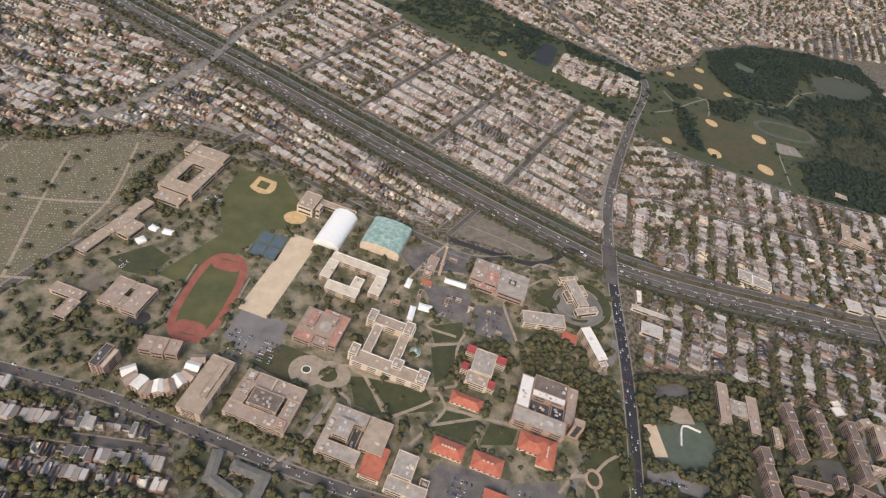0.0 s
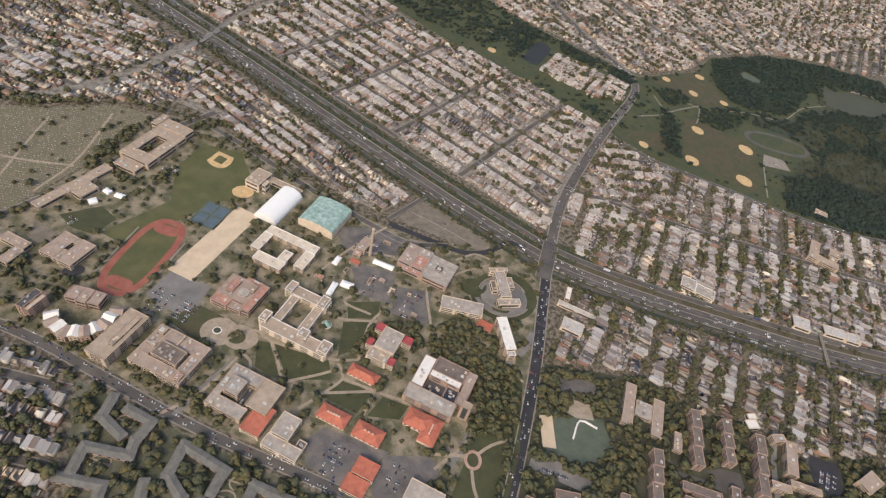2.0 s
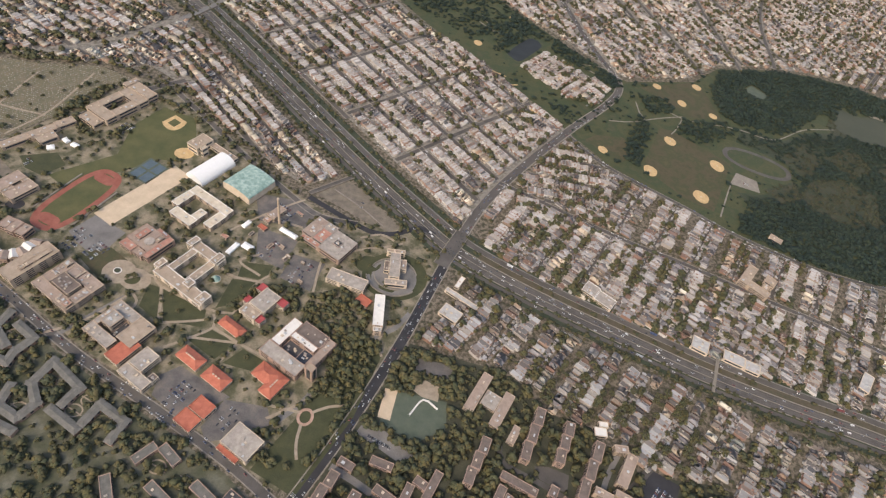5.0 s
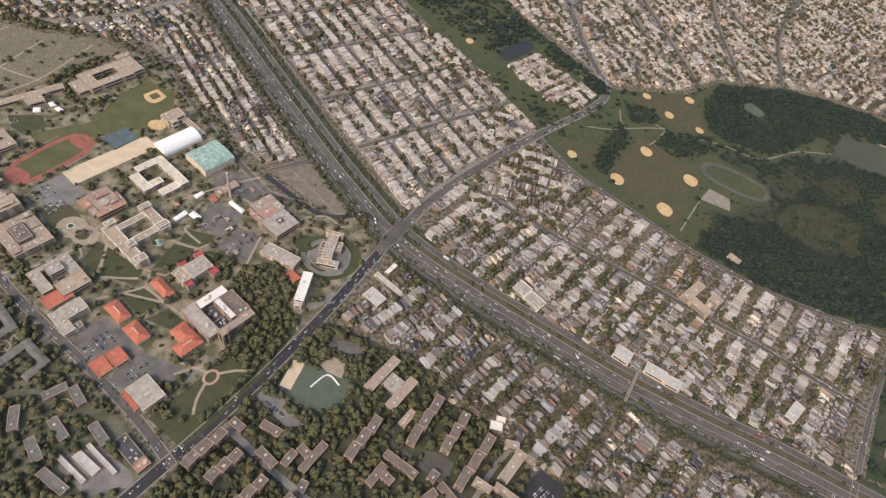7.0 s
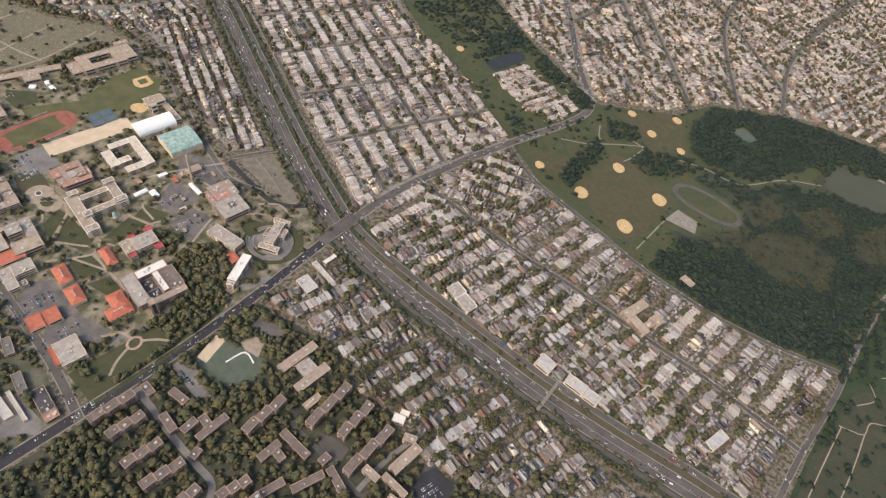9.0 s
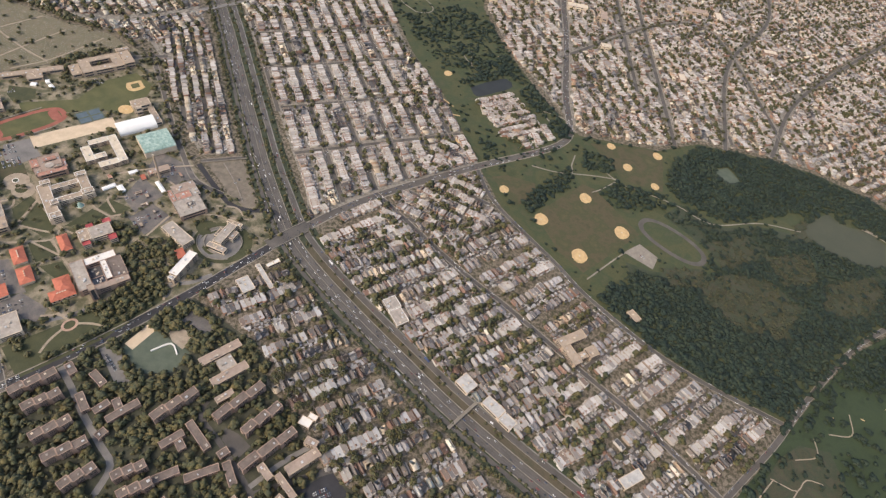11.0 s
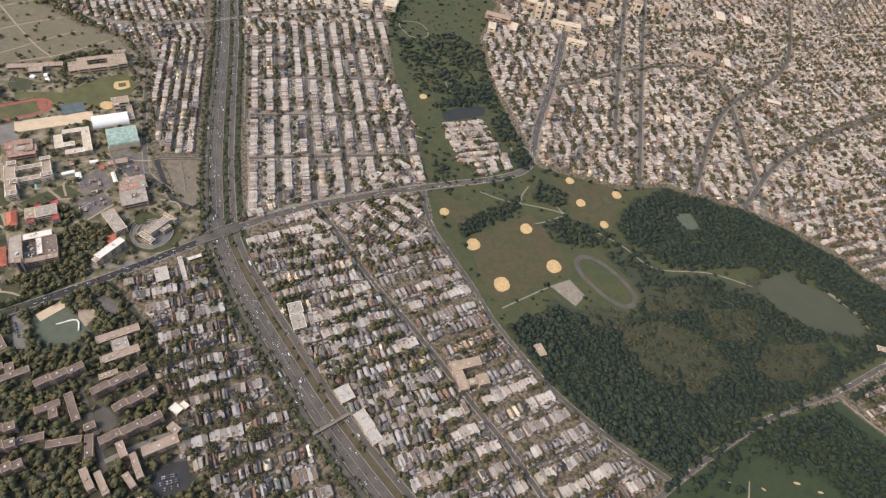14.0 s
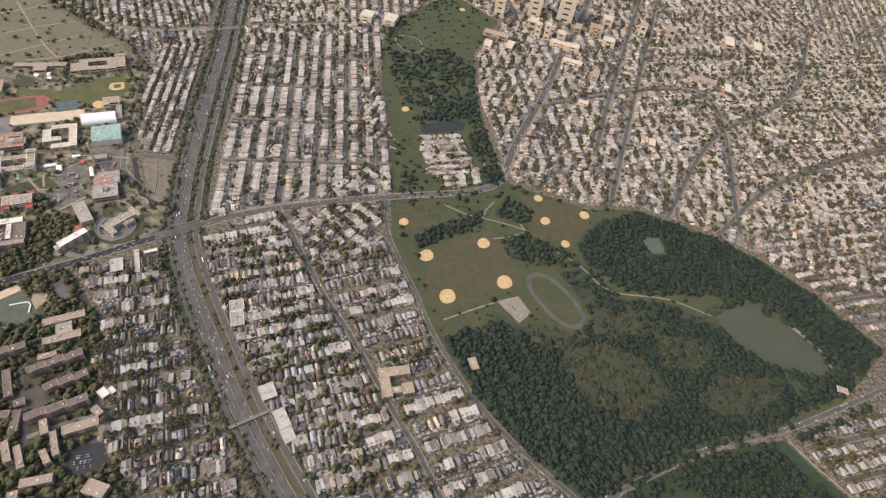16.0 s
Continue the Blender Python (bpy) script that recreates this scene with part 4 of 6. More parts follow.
# The horseshoe of white-fronted flats.
flats = holder("horseshoe_flats", -74.0, 152.5, 0, 0, "horseshoe of brick flats with white gabled bays", "apartment block")
for k in range(10):
    t = radians(208 + 17.4 * k)
    c, s = math.cos(t), math.sin(t)
    r, hw, h, dp = 14.2 + 0.9 * (k % 2), 2.2, 4.6 + 0.3 * (k % 3), 3.0
    pt = lambda a, o, z: (c * (r + o) - s * a, s * (r + o) + c * a, z)
    corner = [(-hw, -dp), (-hw, dp), (hw, dp), (hw, -dp)]
    v = [pt(a, o, z) for z in (0, h) for a, o in corner] + [pt(0, -dp, h + 1.1), pt(0, dp, h + 1.1)]
    link("bay_wall", v, [(0, 1, 5, 4)[::-1], (1, 2, 6, 9, 5)[::-1], (2, 3, 7, 6)[::-1], (3, 0, 4, 8, 7)[::-1]], [M["brick" if k % 2 else "tanbrick"]], flats)
    e = 0.3
    w = [pt(-hw - e, -dp - e, h - 0.1), pt(-hw - e, dp + e, h - 0.1), pt(0, dp + e, h + 1.25), pt(0, -dp - e, h + 1.25), pt(hw + e, dp + e, h - 0.1), pt(hw + e, -dp - e, h - 0.1)]
    link("bay_roof", w, [(0, 1, 2, 3)[::-1], (3, 2, 4, 5)[::-1]], [M["pinkroof" if k % 2 else "whiteroof"]], flats, "gabled roof")
    for z in (0.3, 0.62):
        for o, turn in ((dp, 90), (-dp, -90)):
            for a in (-1.0, 1.0):
                q = pt(a, o, h * z)
                window(flats, *q, 208 + 17.4 * k + turn, 0.8, 0.8)
TAKEN.append(oval(-74, 152.5, 0, 18, 18, 20))
TAKEN.append(CAMPUS), TAKEN.append(GARDENS), TAKEN.append(ESTATE), TAKEN.append(CEMETERY)


# ---- the campus ground ----
PADS = []


def pad(name, pts, mat, z, label, category="ground", tall=0.0):
    PADS.append(pts)
    return lay(name, pts, mat, z, label, category)


pad("ground_ballfield", [(-66, 240), (-74, 270), (-66, 298), (-40, 296), (-20, 262), (-26, 250), (-41, 246), (-50, 232), (-76, 200), (-92, 206)], "pitch", 0.06, "green baseball outfield grass", "field")
pad("ground_lawn_west", [(-118, 214), (-100, 226), (-88, 218), (-95, 204), (-108, 206)], "lawn", 0.06, "fenced green lawn", "lawn")
pad("running_track", oval(-63.5, 195, 78, 30.0, 13.4, 40, 2.9), "track", 0.10, "brick-red oval running track", "track")
pad("infield_lawn", oval(-63.5, 195, 78, 26.0, 9.6, 36, 2.9), "pitch", 0.14, "green playing field inside the track", "field")
for side in (-1, 1):
    pad("track_apron", oval(*turned(-63.5, 195, 78, side * 21.4, 0), 78, 3.8, 7.4, 18, 3.0), "track", 0.17, "red rubber apron at the end of the track", "track")
    ribbon("stand_bleachers", [turned(-63.5, 195, 78, -20, side * 14.6), turned(-63.5, 195, 78, 17, side * 14.6)], 0.5, -0.5, 0, 0.5, M["concrete"], "long pale bleacher step by the track", "bleachers")
pad("ground_round_lot", oval(-92.3, 177.0, 20, 5.4, 4.0, 22), "dark_asphalt", 0.08, "dark round asphalt yard", "yard")
pad("bare_field", rect(-30.2, 214, A, 15.6, 61), "beige", 0.10, "bare beige graded field", "field")
pad("court_surround", rect(-39.7, 234, A + 4, 17, 20), "green_court", 0.10, "dark green hard surround of tennis courts", "tennis court")
for k in range(4):
    pad("tennis_court", rect(*turned(-39.7, 234, A + 4, -3.9 + 7.8 * (k % 2), -4.8 + 9.6 * (k // 2)), A + 4, 6.2, 8.2), "tennis", 0.12, "blue hard tennis court", "tennis court")
pad("ground_parking_west", [(-52, 170), (-46, 187), (-22, 181), (-26, 158), (-42, 164)], "old_asphalt", 0.07, "grey asphalt car park", "car park")
pad("ground_lawn_square", [(-38, 157), (-23, 168), (-7, 162), (-16, 155), (-17, 146)], "dry", 0.09, "worn brown lawn", "lawn")
pad("plaza_fountain", oval(-9, 154, 0, 9.4, 8.6, 28), "path", 0.10, "round tan-paved plaza", "plaza")
pad("plaza_east", oval(2, 152.5, -10, 9.5, 7.4, 24), "path", 0.105, "tan-paved plaza round a planted ring", "plaza")
pad("planted_ring", oval(0.5, 152, 0, 4.6, 3.9, 18), "lawn", 0.14, "planted ring in a plaza", "lawn")
for k, pts in enumerate(([(11, 152), (17.5, 152), (28, 131.5), (14, 137)], [(20, 152), (49, 147), (52.5, 136), (31, 132.5)], [(49, 126.5), (58, 136.5), (74, 132.5), (68, 120)], [(79.5, 131), (93, 128), (89, 120), (73, 119.5)], [(52, 172), (66, 176), (66, 160), (53, 150)], [(52, 186), (70, 190), (70, 178), (54, 175)])):
    pad("ground_lawn", pts, "lawn", 0.08, "dark green quadrangle lawn", "lawn")
pad("ground_lot_dark", [(48, 216), (76, 214), (76, 189), (57, 193)], "lot", 0.07, "dark asphalt car park", "car park")
pad("ground_lot_brown", [(78, 203), (99, 203), (98, 180), (77, 183)], "lot", 0.075, "dark asphalt car park", "car park")
pad("ground_lot_north", [(33, 243), (57, 247), (80, 243), (76, 226), (46, 221)], "lot", 0.07, "grey asphalt car park", "car park")
pad("ground_lot_south", [(47, 103), (54, 111), (86, 103), (70, 84), (49, 92)], "lot", 0.08, "asphalt car park", "car park")
pad("ground_lot_southeast", [(84, 101), (106, 104), (112, 96), (98, 84), (86, 78), (80, 84)], "lot", 0.085, "asphalt car park", "car park")
pad("ground_lot_school", [(-128, 208), (-112, 200), (-110, 190), (-124, 194)], "gravel", 0.07, "worn school yard", "yard")
pad("ground_lawn_round", oval(143, 210, 20, 21, 19, 36), "lawn", 0.10, "round lawn about the plaza hall", "lawn")
pad("plaza_round", oval(143, 208, 20, 14.5, 14.5, 36), "old_asphalt", 0.12, "round grey concrete plaza", "plaza")
pad("ground_lawn_plaza", oval(124, 213, 20, 8.4, 6.6, 20), "lawn", 0.13, "sunken lawn in the plaza", "lawn")
pad("ground_lawn_ring", oval(141, 200, 0, 5.6, 4.4, 18), "lawn", 0.135, "round lawn in the plaza", "lawn")
pad("ground_lawn_east", [(112, 72), (137, 66), (150, 112), (153, 155), (138, 160), (128, 130), (124, 108)], "lawn", 0.07, "wooded green lawn by the boulevard", "lawn")
for k, line in enumerate(([(-9, 146), (8, 158), (18, 153), (50, 148), (64, 150)], [(18, 153), (24, 142), (29, 131)], [(30, 131), (46, 138), (53, 142)], [(54, 146), (58, 138), (48, 126), (40, 118)], [(58, 138), (75, 133.5), (95, 129), (104, 122)], [(75, 133.5), (71, 119)], [(49, 128), (76, 133.5)], [(70, 176), (52, 174), (40, 178)], [(6, 144), (-6, 120), (-22, 104)], [(2, 146), (12, 136), (-2, 112)], [(64, 150), (66, 172), (72, 184)], [(33, 206), (46, 226), (62, 246), (66, 250)], [(46, 226), (74, 226)], [(60, 196), (50, 186), (66, 180)], [(104, 214), (118, 224), (132, 232), (140, 238)], [(104, 214), (96, 206), (100, 180)], [(112, 232), (124, 240), (134, 238)], [(126.5 + 3.6 * math.cos(a), 105 + 4.2 * math.sin(a)) for a in np.linspace(0, 6.2832, 17)], [(131, 83), (127.5, 91), (126, 100.6)], [(129, 108.4), (135.8, 113.9), (145.4, 118.1)], [(106, 105), (122.9, 106.5)], [(150, 172), (148, 160), (153, 152)], [(128, 124), (122, 112), (108, 98)])):
    ribbon("path_campus", smooth(line, 3.0), 0.75, -0.75, 0.0, 0.15 + 0.003 * k, M["brickpave" if k == 17 else "path"], "pale paved campus path", "path")
ribbon("road_campus_avenue", smooth([(4, 140), (-6, 122), (-14, 106)], 4), 1.3, -1.3, 0.0, 0.13, M["old_asphalt"], "grey campus drive", "road")
ribbon("road_campus_drive", smooth([(152, 154), (146, 164), (154, 172), (160, 186)], 3), 1.6, -1.6, 0.0, 0.14, M["old_asphalt"], "curving grey campus drive", "road")
ribbon("road_library", smooth([(112, 96), (122, 112), (126, 128)], 4), 1.5, -1.5, 0.0, 0.13, M["old_asphalt"], "grey campus drive", "road")
ribbon("road_yard", smooth([(67, 254), (96, 245), (117, 240), (132, 244), (147, 256), (158, 254)], 4), 2.0, -2.0, 0.0, 0.10, M["dark_asphalt"], "dark curving asphalt ramp", "road")
pad("ground_yard", [(70, 259), (85, 281), (104, 272), (134, 251), (128, 244), (107, 248)], "gravel", 0.06, "bare gravel works yard", "yard")
ribbon("wall_yard", smooth([(80, 268), (104, 258), (124, 247)], 5), 0.35, -0.35, 0, 0.5, M["concrete"], "pale concrete yard wall", "wall")

# Baseball diamonds: a sandy fan or round, and a grass square in the large one.


def diamond(x, y, deg, r, fan=False):
    top = holder("baseball_diamond", x, y, 0, deg, "orange sand baseball infield", "baseball diamond", "baseball diamonds")
    PADS.append(oval(x, y, deg, r + 1, r * 0.9 + 1))
    pts = [(r * 1.06 * math.cos(a) * (1 - 0.16 * max(0, -math.sin(a))) * rnd.uniform(0.96, 1.04), r * 0.90 * math.sin(a) * rnd.uniform(0.96, 1.04)) for a in np.linspace(0, 2 * math.pi, 34)[:-1]]
    if fan:
        pts = [(0, -r)] + [(r * 1.05 * math.cos(a), -r + 2 * r * math.sin(a) * 0.95) for a in np.linspace(radians(28), radians(152), 16)]
    slab("infield_sand", pts, 0, 0.17, M["sand"], "", "", "", top)
    if fan:
        slab("infield_grass", [(0, -r * 0.55), (r * 0.5, -r * 0.02), (0, r * 0.5), (-r * 0.5, -r * 0.02)], 0.1, 0.2, M["pitch"], "green grass square", "", "", top)
    else:
        slab("mound", oval(0, 0, 0, r * 0.12, r * 0.12, 10), 0.1, 0.24, M["beige"], "paler pitcher's mound", "", "", top)


diamond(-50.5, 285, 205, 9.2, True)
diamond(-28, 259, 180, 6.4)

# ---- the park ----
DRY = [(304, 396), (319, 460), (330, 462), (384, 437), (364, 366), (340, 372)]
pad("ground_field_brown", DRY, "dry", 0.06, "worn brown ball field", "field")
pad("ground_field_north", [(299, 520), (352, 556), (364, 552), (381, 504), (346, 492), (326, 506)], "dry", 0.06, "worn brown-green ball field", "field")
pad("ground_field_west", [(252, 410), (262, 422), (286, 430), (296, 412), (286, 394)], "dry", 0.065, "worn brown-green ball field", "field")
pad("ground_scrub", [(386, 400), (404, 404), (440, 425), (470, 480), (500, 535), (540, 536), (576, 545), (580, 500), (556, 446), (540, 400), (500, 372), (440, 372), (404, 380)], "scrub", 0.055, "rough olive and brown scrub", "scrub")
pad("ground_scrub_north", [(392, 474), (400, 500), (440, 498), (470, 526), (500, 540), (496, 520), (462, 472), (440, 462)], "scrub", 0.06, "rough olive and brown scrub", "scrub")
for x, y, r in ((269, 404, 4.6), (311, 394.5, 6.6), (329, 445, 6.0), (371, 428.5, 7.0), (354, 380, 7.2), (317, 531, 4.6), (342, 513, 5.0), (358.5, 551, 5.2), (372.5, 506, 4.4), (134.5, 515, 4.6), (159, 583, 4.2), (204, 433, 5.2), (-14, 738, 4.5), (20, 776, 4.5)):
    diamond(x, y, 118 + rnd.uniform(-8, 8), r)
pad("velodrome", oval(409, 449.5, -8, 31.5, 15.4, 40, 2.3), "asphalt", 0.10, "grey oval cycling track", "track")
pad("velodrome_lawn", oval(409, 449.5, -8, 27.0, 11.6, 36, 2.3), "meadow", 0.14, "green lawn inside the cycling track", "lawn")
pad("ground_lot_park", [(381, 409), (388, 427), (406, 423), (407, 408)], "concrete", 0.08, "pale gravel car park", "car park")
pad("court_park", rect(423, 574, -35, 20, 17), "green_court", 0.09, "grey-green park tennis courts", "tennis court")
lake = smooth([(517, 592), (507, 572), (503, 552), (514, 541), (540, 540), (562, 546), (580, 558), (589, 574), (583, 584), (566, 588), (551, 594), (536, 586), (524, 588)] + [(517, 592)], 5)[:-1]
pad("water_lake", lake, "water", 0.08, "still grey-green park lake", "lake")
pad("water_pond", smooth([(165, 511), (173, 534), (184, 553), (196, 545), (188, 522), (178, 503), (165, 511)], 5)[:-1], "pond", 0.08, "dark narrow park pond", "pond")
for k, line in enumerate(([(296, 492), (300, 476), (305, 466), (290, 456), (272, 449)], [(305, 466), (322, 478), (342, 490)], [(326, 492), (345, 486), (360, 489), (396, 496), (431, 496), (466, 529), (500, 546)], [(342, 488), (335, 466), (330, 456)], [(369, 362), (380, 403), (386, 418)], [(548, 593), (565, 592), (579, 588), (589, 582)], [(124, 559), (143, 547), (156, 544)], [(143, 547), (126, 574)], [(35, 593), (8, 601), (5, 616), (22, 627), (44, 616), (46, 602), (35, 593)], [(255, 520), (240, 530), (262, 536), (282, 524)])):
    ribbon("path_park", smooth(line, 4), 0.6, -0.6, 0.0, 0.12 + 0.003 * k, M["concrete"], "pale gravel park path", "path")
for x0, y0, x1, y1 in ((157, 474, 171, 471), (172, 457, 184, 463)):
    ribbon("cricket_strip", [(x0, y0), ((x0 + x1) / 2, (y0 + y1) / 2), (x1, y1)], 0.7, -0.7, 0, 0.09, M["sand"], "pale bare cricket strip", "cricket strip")
building("park_house", "small tan park house with a flat roof", "park house", 412, 353, -25, [(-5, -3, 5, 3, 2.2)], "tanbrick", "tanroof", 1, units=1)
building("boathouse", "pale park boathouse by the lake", "park house", 603, 566, 30, [(-4, -2.5, 4, 2.5, 2.4)], "stone", "tanroof", 1, units=1)

# The golf course beyond the east street.
GOLF = [(530, 325), (535, 345), (547, 390), (564, 440), (592, 489), (617, 486), (643, 485), (760, 476), (760, 250), (500, 214), (512, 262)]
pad("ground_golf", GOLF, "fairway", 0.04, "green golf fairways", "golf course")
TAKEN.append(GOLF)
for x, y, r in ((556, 366, 2.2), (590, 401, 2.4), (604, 407, 2.0), (575, 380, 1.6)):
    pad("bunker", oval(x, y, rnd.uniform(0, 90), r, r * 0.38, 14), "sand", 0.09, "pale sand golf bunker", "bunker")
EAST_FIELD = [(531, 312), (540, 330), (559, 339), (580, 310), (562, 258), (520, 226), (508, 230), (514, 262), (526, 290)]
pad("ground_field_east", EAST_FIELD, "glade", 0.07, "rough brown and olive field beside the street", "field")
for line in ([(594, 491), (617, 488.5), (643, 487.5), (760, 479)], [(531, 296), (522, 264), (514, 234)], [(545.6, 298), (540, 272), (533, 245)], [(529, 295), (538, 296), (545.6, 298), (549, 309), (559, 313)], [(540, 318), (552, 330), (548, 342)], [(556, 352), (570, 362), (566, 378)]):
    ribbon("path_golf", smooth(line, 3), 0.4, -0.4, 0, 0.1, M["path"], "pale golf path", "path")

# ---- the cemetery ----
for k, line in enumerate(([(-166, 296), (-164, 249), (-160, 196)], [(-320, 262), (-180, 253), (-130, 255)], [(-132, 312), (-131, 262), (-140, 228)], [(-320, 208), (-161, 196), (-146, 199)], [(-200, 296), (-206, 250), (-204, 188)], [(-250, 292), (-256, 188)])):
    ribbon("path_cemetery", smooth(line, 6), 0.8, -0.8, 0.0, 0.07 + 0.003 * k, M["path"], "pale cemetery drive", "path")
cx, cy = np.meshgrid(np.arange(-320, -105, 1.5), np.arange(186, 322, 2.0))
cx, cy = cx.ravel() + rng.uniform(-0.4, 0.4, cx.size), cy.ravel() + rng.uniform(-0.2, 0.2, cy.size)
ok = inside(cx, cy, CEMETERY) & (rng.random(cx.size) < 0.62)
n = int(ok.sum())
scatter("headstones", [(Shape().box(-0.3, -0.1, 0, 0.3, 0.1, 0.45), np.stack([cx[ok], cy[ok], np.zeros(n), rng.uniform(-0.1, 0.1, n), rng.uniform(0.7, 1.3, n), rng.uniform(0.8, 1.4, n), rng.uniform(0.6, 1.5, n)], 1))], [M["grave"]], "rows of weathered grey headstones", "headstones")

# ---- the southern estate and the garden flats ----


def bar(name, label, x0, y0, x1, y1, w, h, wall, roof, storeys, group="", stagger=0.0, **more):
    """A straight block of flats between two points; staggered ones step sideways in three lengths."""
    length, deg = math.hypot(x1 - x0, y1 - y0), math.degrees(math.atan2(y1 - y0, x1 - x0))
    n = 3 if stagger else 1
    blocks = [(-length / 2 + length * i / n, -w / 2 + stagger * (i - 1), -length / 2 + length * (i + 1) / n, w / 2 + stagger * (i - 1), h + (0.15 * (i % 2) if n > 1 else 0)) for i in range(n)]
    top = building(name, label, "apartment block", (x0 + x1) / 2, (y0 + y1) / 2, deg, blocks, wall, roof, storeys, **more)
    PADS.append(rect((x0 + x1) / 2, (y0 + y1) / 2, deg, length + 1.5, w + 2.5))
    return tagged(top, group=group)


for x0, y0, x1, y1 in ((217, 95, 220, 122), (243.5, 116, 246.5, 148), (262, 120, 263.5, 145), (275.5, 105, 281, 139), (160, 57, 164, 76), (178, 50, 182, 70), (193, 47, 199, 68), (146, 58, 151, 82), (212, 44, 214, 62), (228, 62, 233, 78), (238, 58, 243, 74), (254, 57, 257, 72)):
    bar("brick_tower_slab", "staggered six-storey red-brown brick apartment slab", x0, y0, x1, y1, 5.2, 6.4, "brick", "brownroof", 6, "estate slabs", -1.1, bay=4.6, share=0.62, units=1, tall=0.4)
for x0, y0, x1, y1 in ((172, 81, 184, 77), (201.3, 98, 197, 80), (189, 88, 187.5, 79), (201.5, 77, 201.5, 71), (190, 91, 197, 88.5), (151, 88.5, 159.5, 86.5), (166, 93.5, 178, 92.5), (231, 88, 234.5, 101), (232, 106.6, 252, 102.3), (255, 84, 264.5, 99.5), (265, 103.5, 278, 97), (243, 74, 249, 86), (236, 96, 242, 94), (259.5, 103, 261, 109)):
    bar("low_brick_flats", "three-storey red-brown brick flats with a tar roof", x0, y0, x1, y1, 4.6, 3.4, "brick", "brownroof", 3, "low brick flats", 0, bay=4.0, share=0.6, units=1)
for x0, y0, x1, y1, w in ((295, 119, 301, 138, 6), (290.5, 138.5, 298, 140, 4.4), (281, 113, 291, 111, 4.2), (292, 115, 308, 111.5, 3.6), (300, 106.6, 310, 106.4, 3.6), (282, 92, 296, 90, 4), (289, 96.6, 304, 94.4, 3.6), (313, 91, 320, 106, 5), (316, 84, 318, 89, 4), (335, 118, 346, 125, 8)):
    bar("terraced_flats", "pale brick walk-up flats with a grey roof", x0, y0, x1, y1, w, 5.0, "tanbrick", "pinkroof", 4, "walk-up flats", 0, bay=3.6, share=0.6, units=2)
for x0, y0, x1, y1 in ((60, 59, 66, 69), (68.5, 69.5, 79.5, 64), (72, 52, 85, 46.5), (91, 58, 104, 52.5), (86, 30, 103, 27), (52, 50, 60, 40), (70, 40, 82, 33)):
    bar("garden_flats", "two-storey garden flats with a grey shingle roof", x0, y0, x1, y1, 5.0, 2.8, "brick", "slateroof", 2, "garden flats", 0, bay=5.0, share=0.6, units=1)
FLATS = [[(-41.7, 109.5), (-42.4, 99.9), (-31.3, 92.8)],
         [(-33.0, 104.8), (-21.0, 100.4), (-23.6, 92.6)],
         [(-43.5, 75.1), (-43.2, 86.0), (-24.0, 84.6), (-24.5, 91.1)],
         [(-51.2, 72.6), (-29.2, 71.0), (-28.8, 63.7)],
         [(16.8, 83.4), (-3.8, 92.2), (-5.8, 78.8), (2.9, 70.4), (0.4, 63.2)],
         [(16.1, 83.3), (14.1, 74.0)],
         [(-13.8, 74.1), (-12.3, 64.3), (-0.9, 61.4)],
         [(10.9, 69.7), (27.3, 64.6)],
         [(28.5, 68.6), (30.5, 79.2), (46.1, 74.7), (45.0, 65.0)],
         [(-11.3, 56.6), (1.2, 55.3)],
         [(-42.2, 60.0), (-28.2, 56.2), (-28.1, 50.9)],
         [(-24.7, 61.2), (-14.9, 53.4)]]
for line in FLATS:
    wing = holder("garden_flats", *line[0], 0, 0, "bent two-storey garden flats with a grey shingle roof", "apartment block", "garden flats")
    for i, ((x0, y0), (x1, y1)) in enumerate(zip(line, line[1:])):
        L, t = math.hypot(x1 - x0, y1 - y0), math.atan2(y1 - y0, x1 - x0)
        c, s, a, b, q, h, r = math.cos(t), math.sin(t), -2.1, L + 2.0, 2.15, 2.6 + 0.04 * i, 0.6
        at = lambda u, v, z: (x0 - line[0][0] + u * c - v * s, y0 - line[0][1] + u * s + v * c, z)
        link("wall", [at(u, v, z) for z in (0, h) for u, v in ((a, -q), (b, -q), (b, q), (a, q))], [(0, 1, 5, 4), (1, 2, 6, 5), (2, 3, 7, 6), (3, 0, 4, 7)], [M["brick"]], wing)
        e = 0.25
        link("roof", [at(u, v, h) for u, v in ((a - e, -q - e), (b + e, -q - e), (b + e, q + e), (a - e, q + e))] + [at(a + 2.2, 0, h + r), at(b - 2.2, 0, h + r)], [(0, 1, 5, 4), (1, 2, 5), (2, 3, 4, 5), (3, 0, 4)], [M["slateroof"]], wing)
        n = max(2, int((b - a) / 3.4))
        for m in range(n):
            for v, turn in ((-q, 0), (q, 180)):
                window(wing, *at(a + (b - a) * (m + 0.5) / n, v, h * 0.55), math.degrees(t) + turn, 1.6, 1.3)
        PADS.append(rect((x0 + x1) / 2, (y0 + y1) / 2, math.degrees(t), L + 6, 7.4))
for x0, y0, x1, y1, w in ((88, 38.7, 107, 34, 2.4), (94.4, 43.2, 109, 39.8, 4.6), (96, 49, 117, 43, 2.2)):
    bar("long_shed", "long shed under a pale flat roof", x0, y0, x1, y1, w, 1.8, "stone", "paleroof", 0, "sheds", 0, units=0)
building("corner_garage", "brick garage with a black tar roof at a street corner", "workshop", 117.5, 54, -19, [(-11, -3.6, 5.6, 3.6, 2.6, "darkroof"), (5.8, -3.6, 11, 3.6, 2.4, "rust")], "brick", "darkroof", 1, units=6)
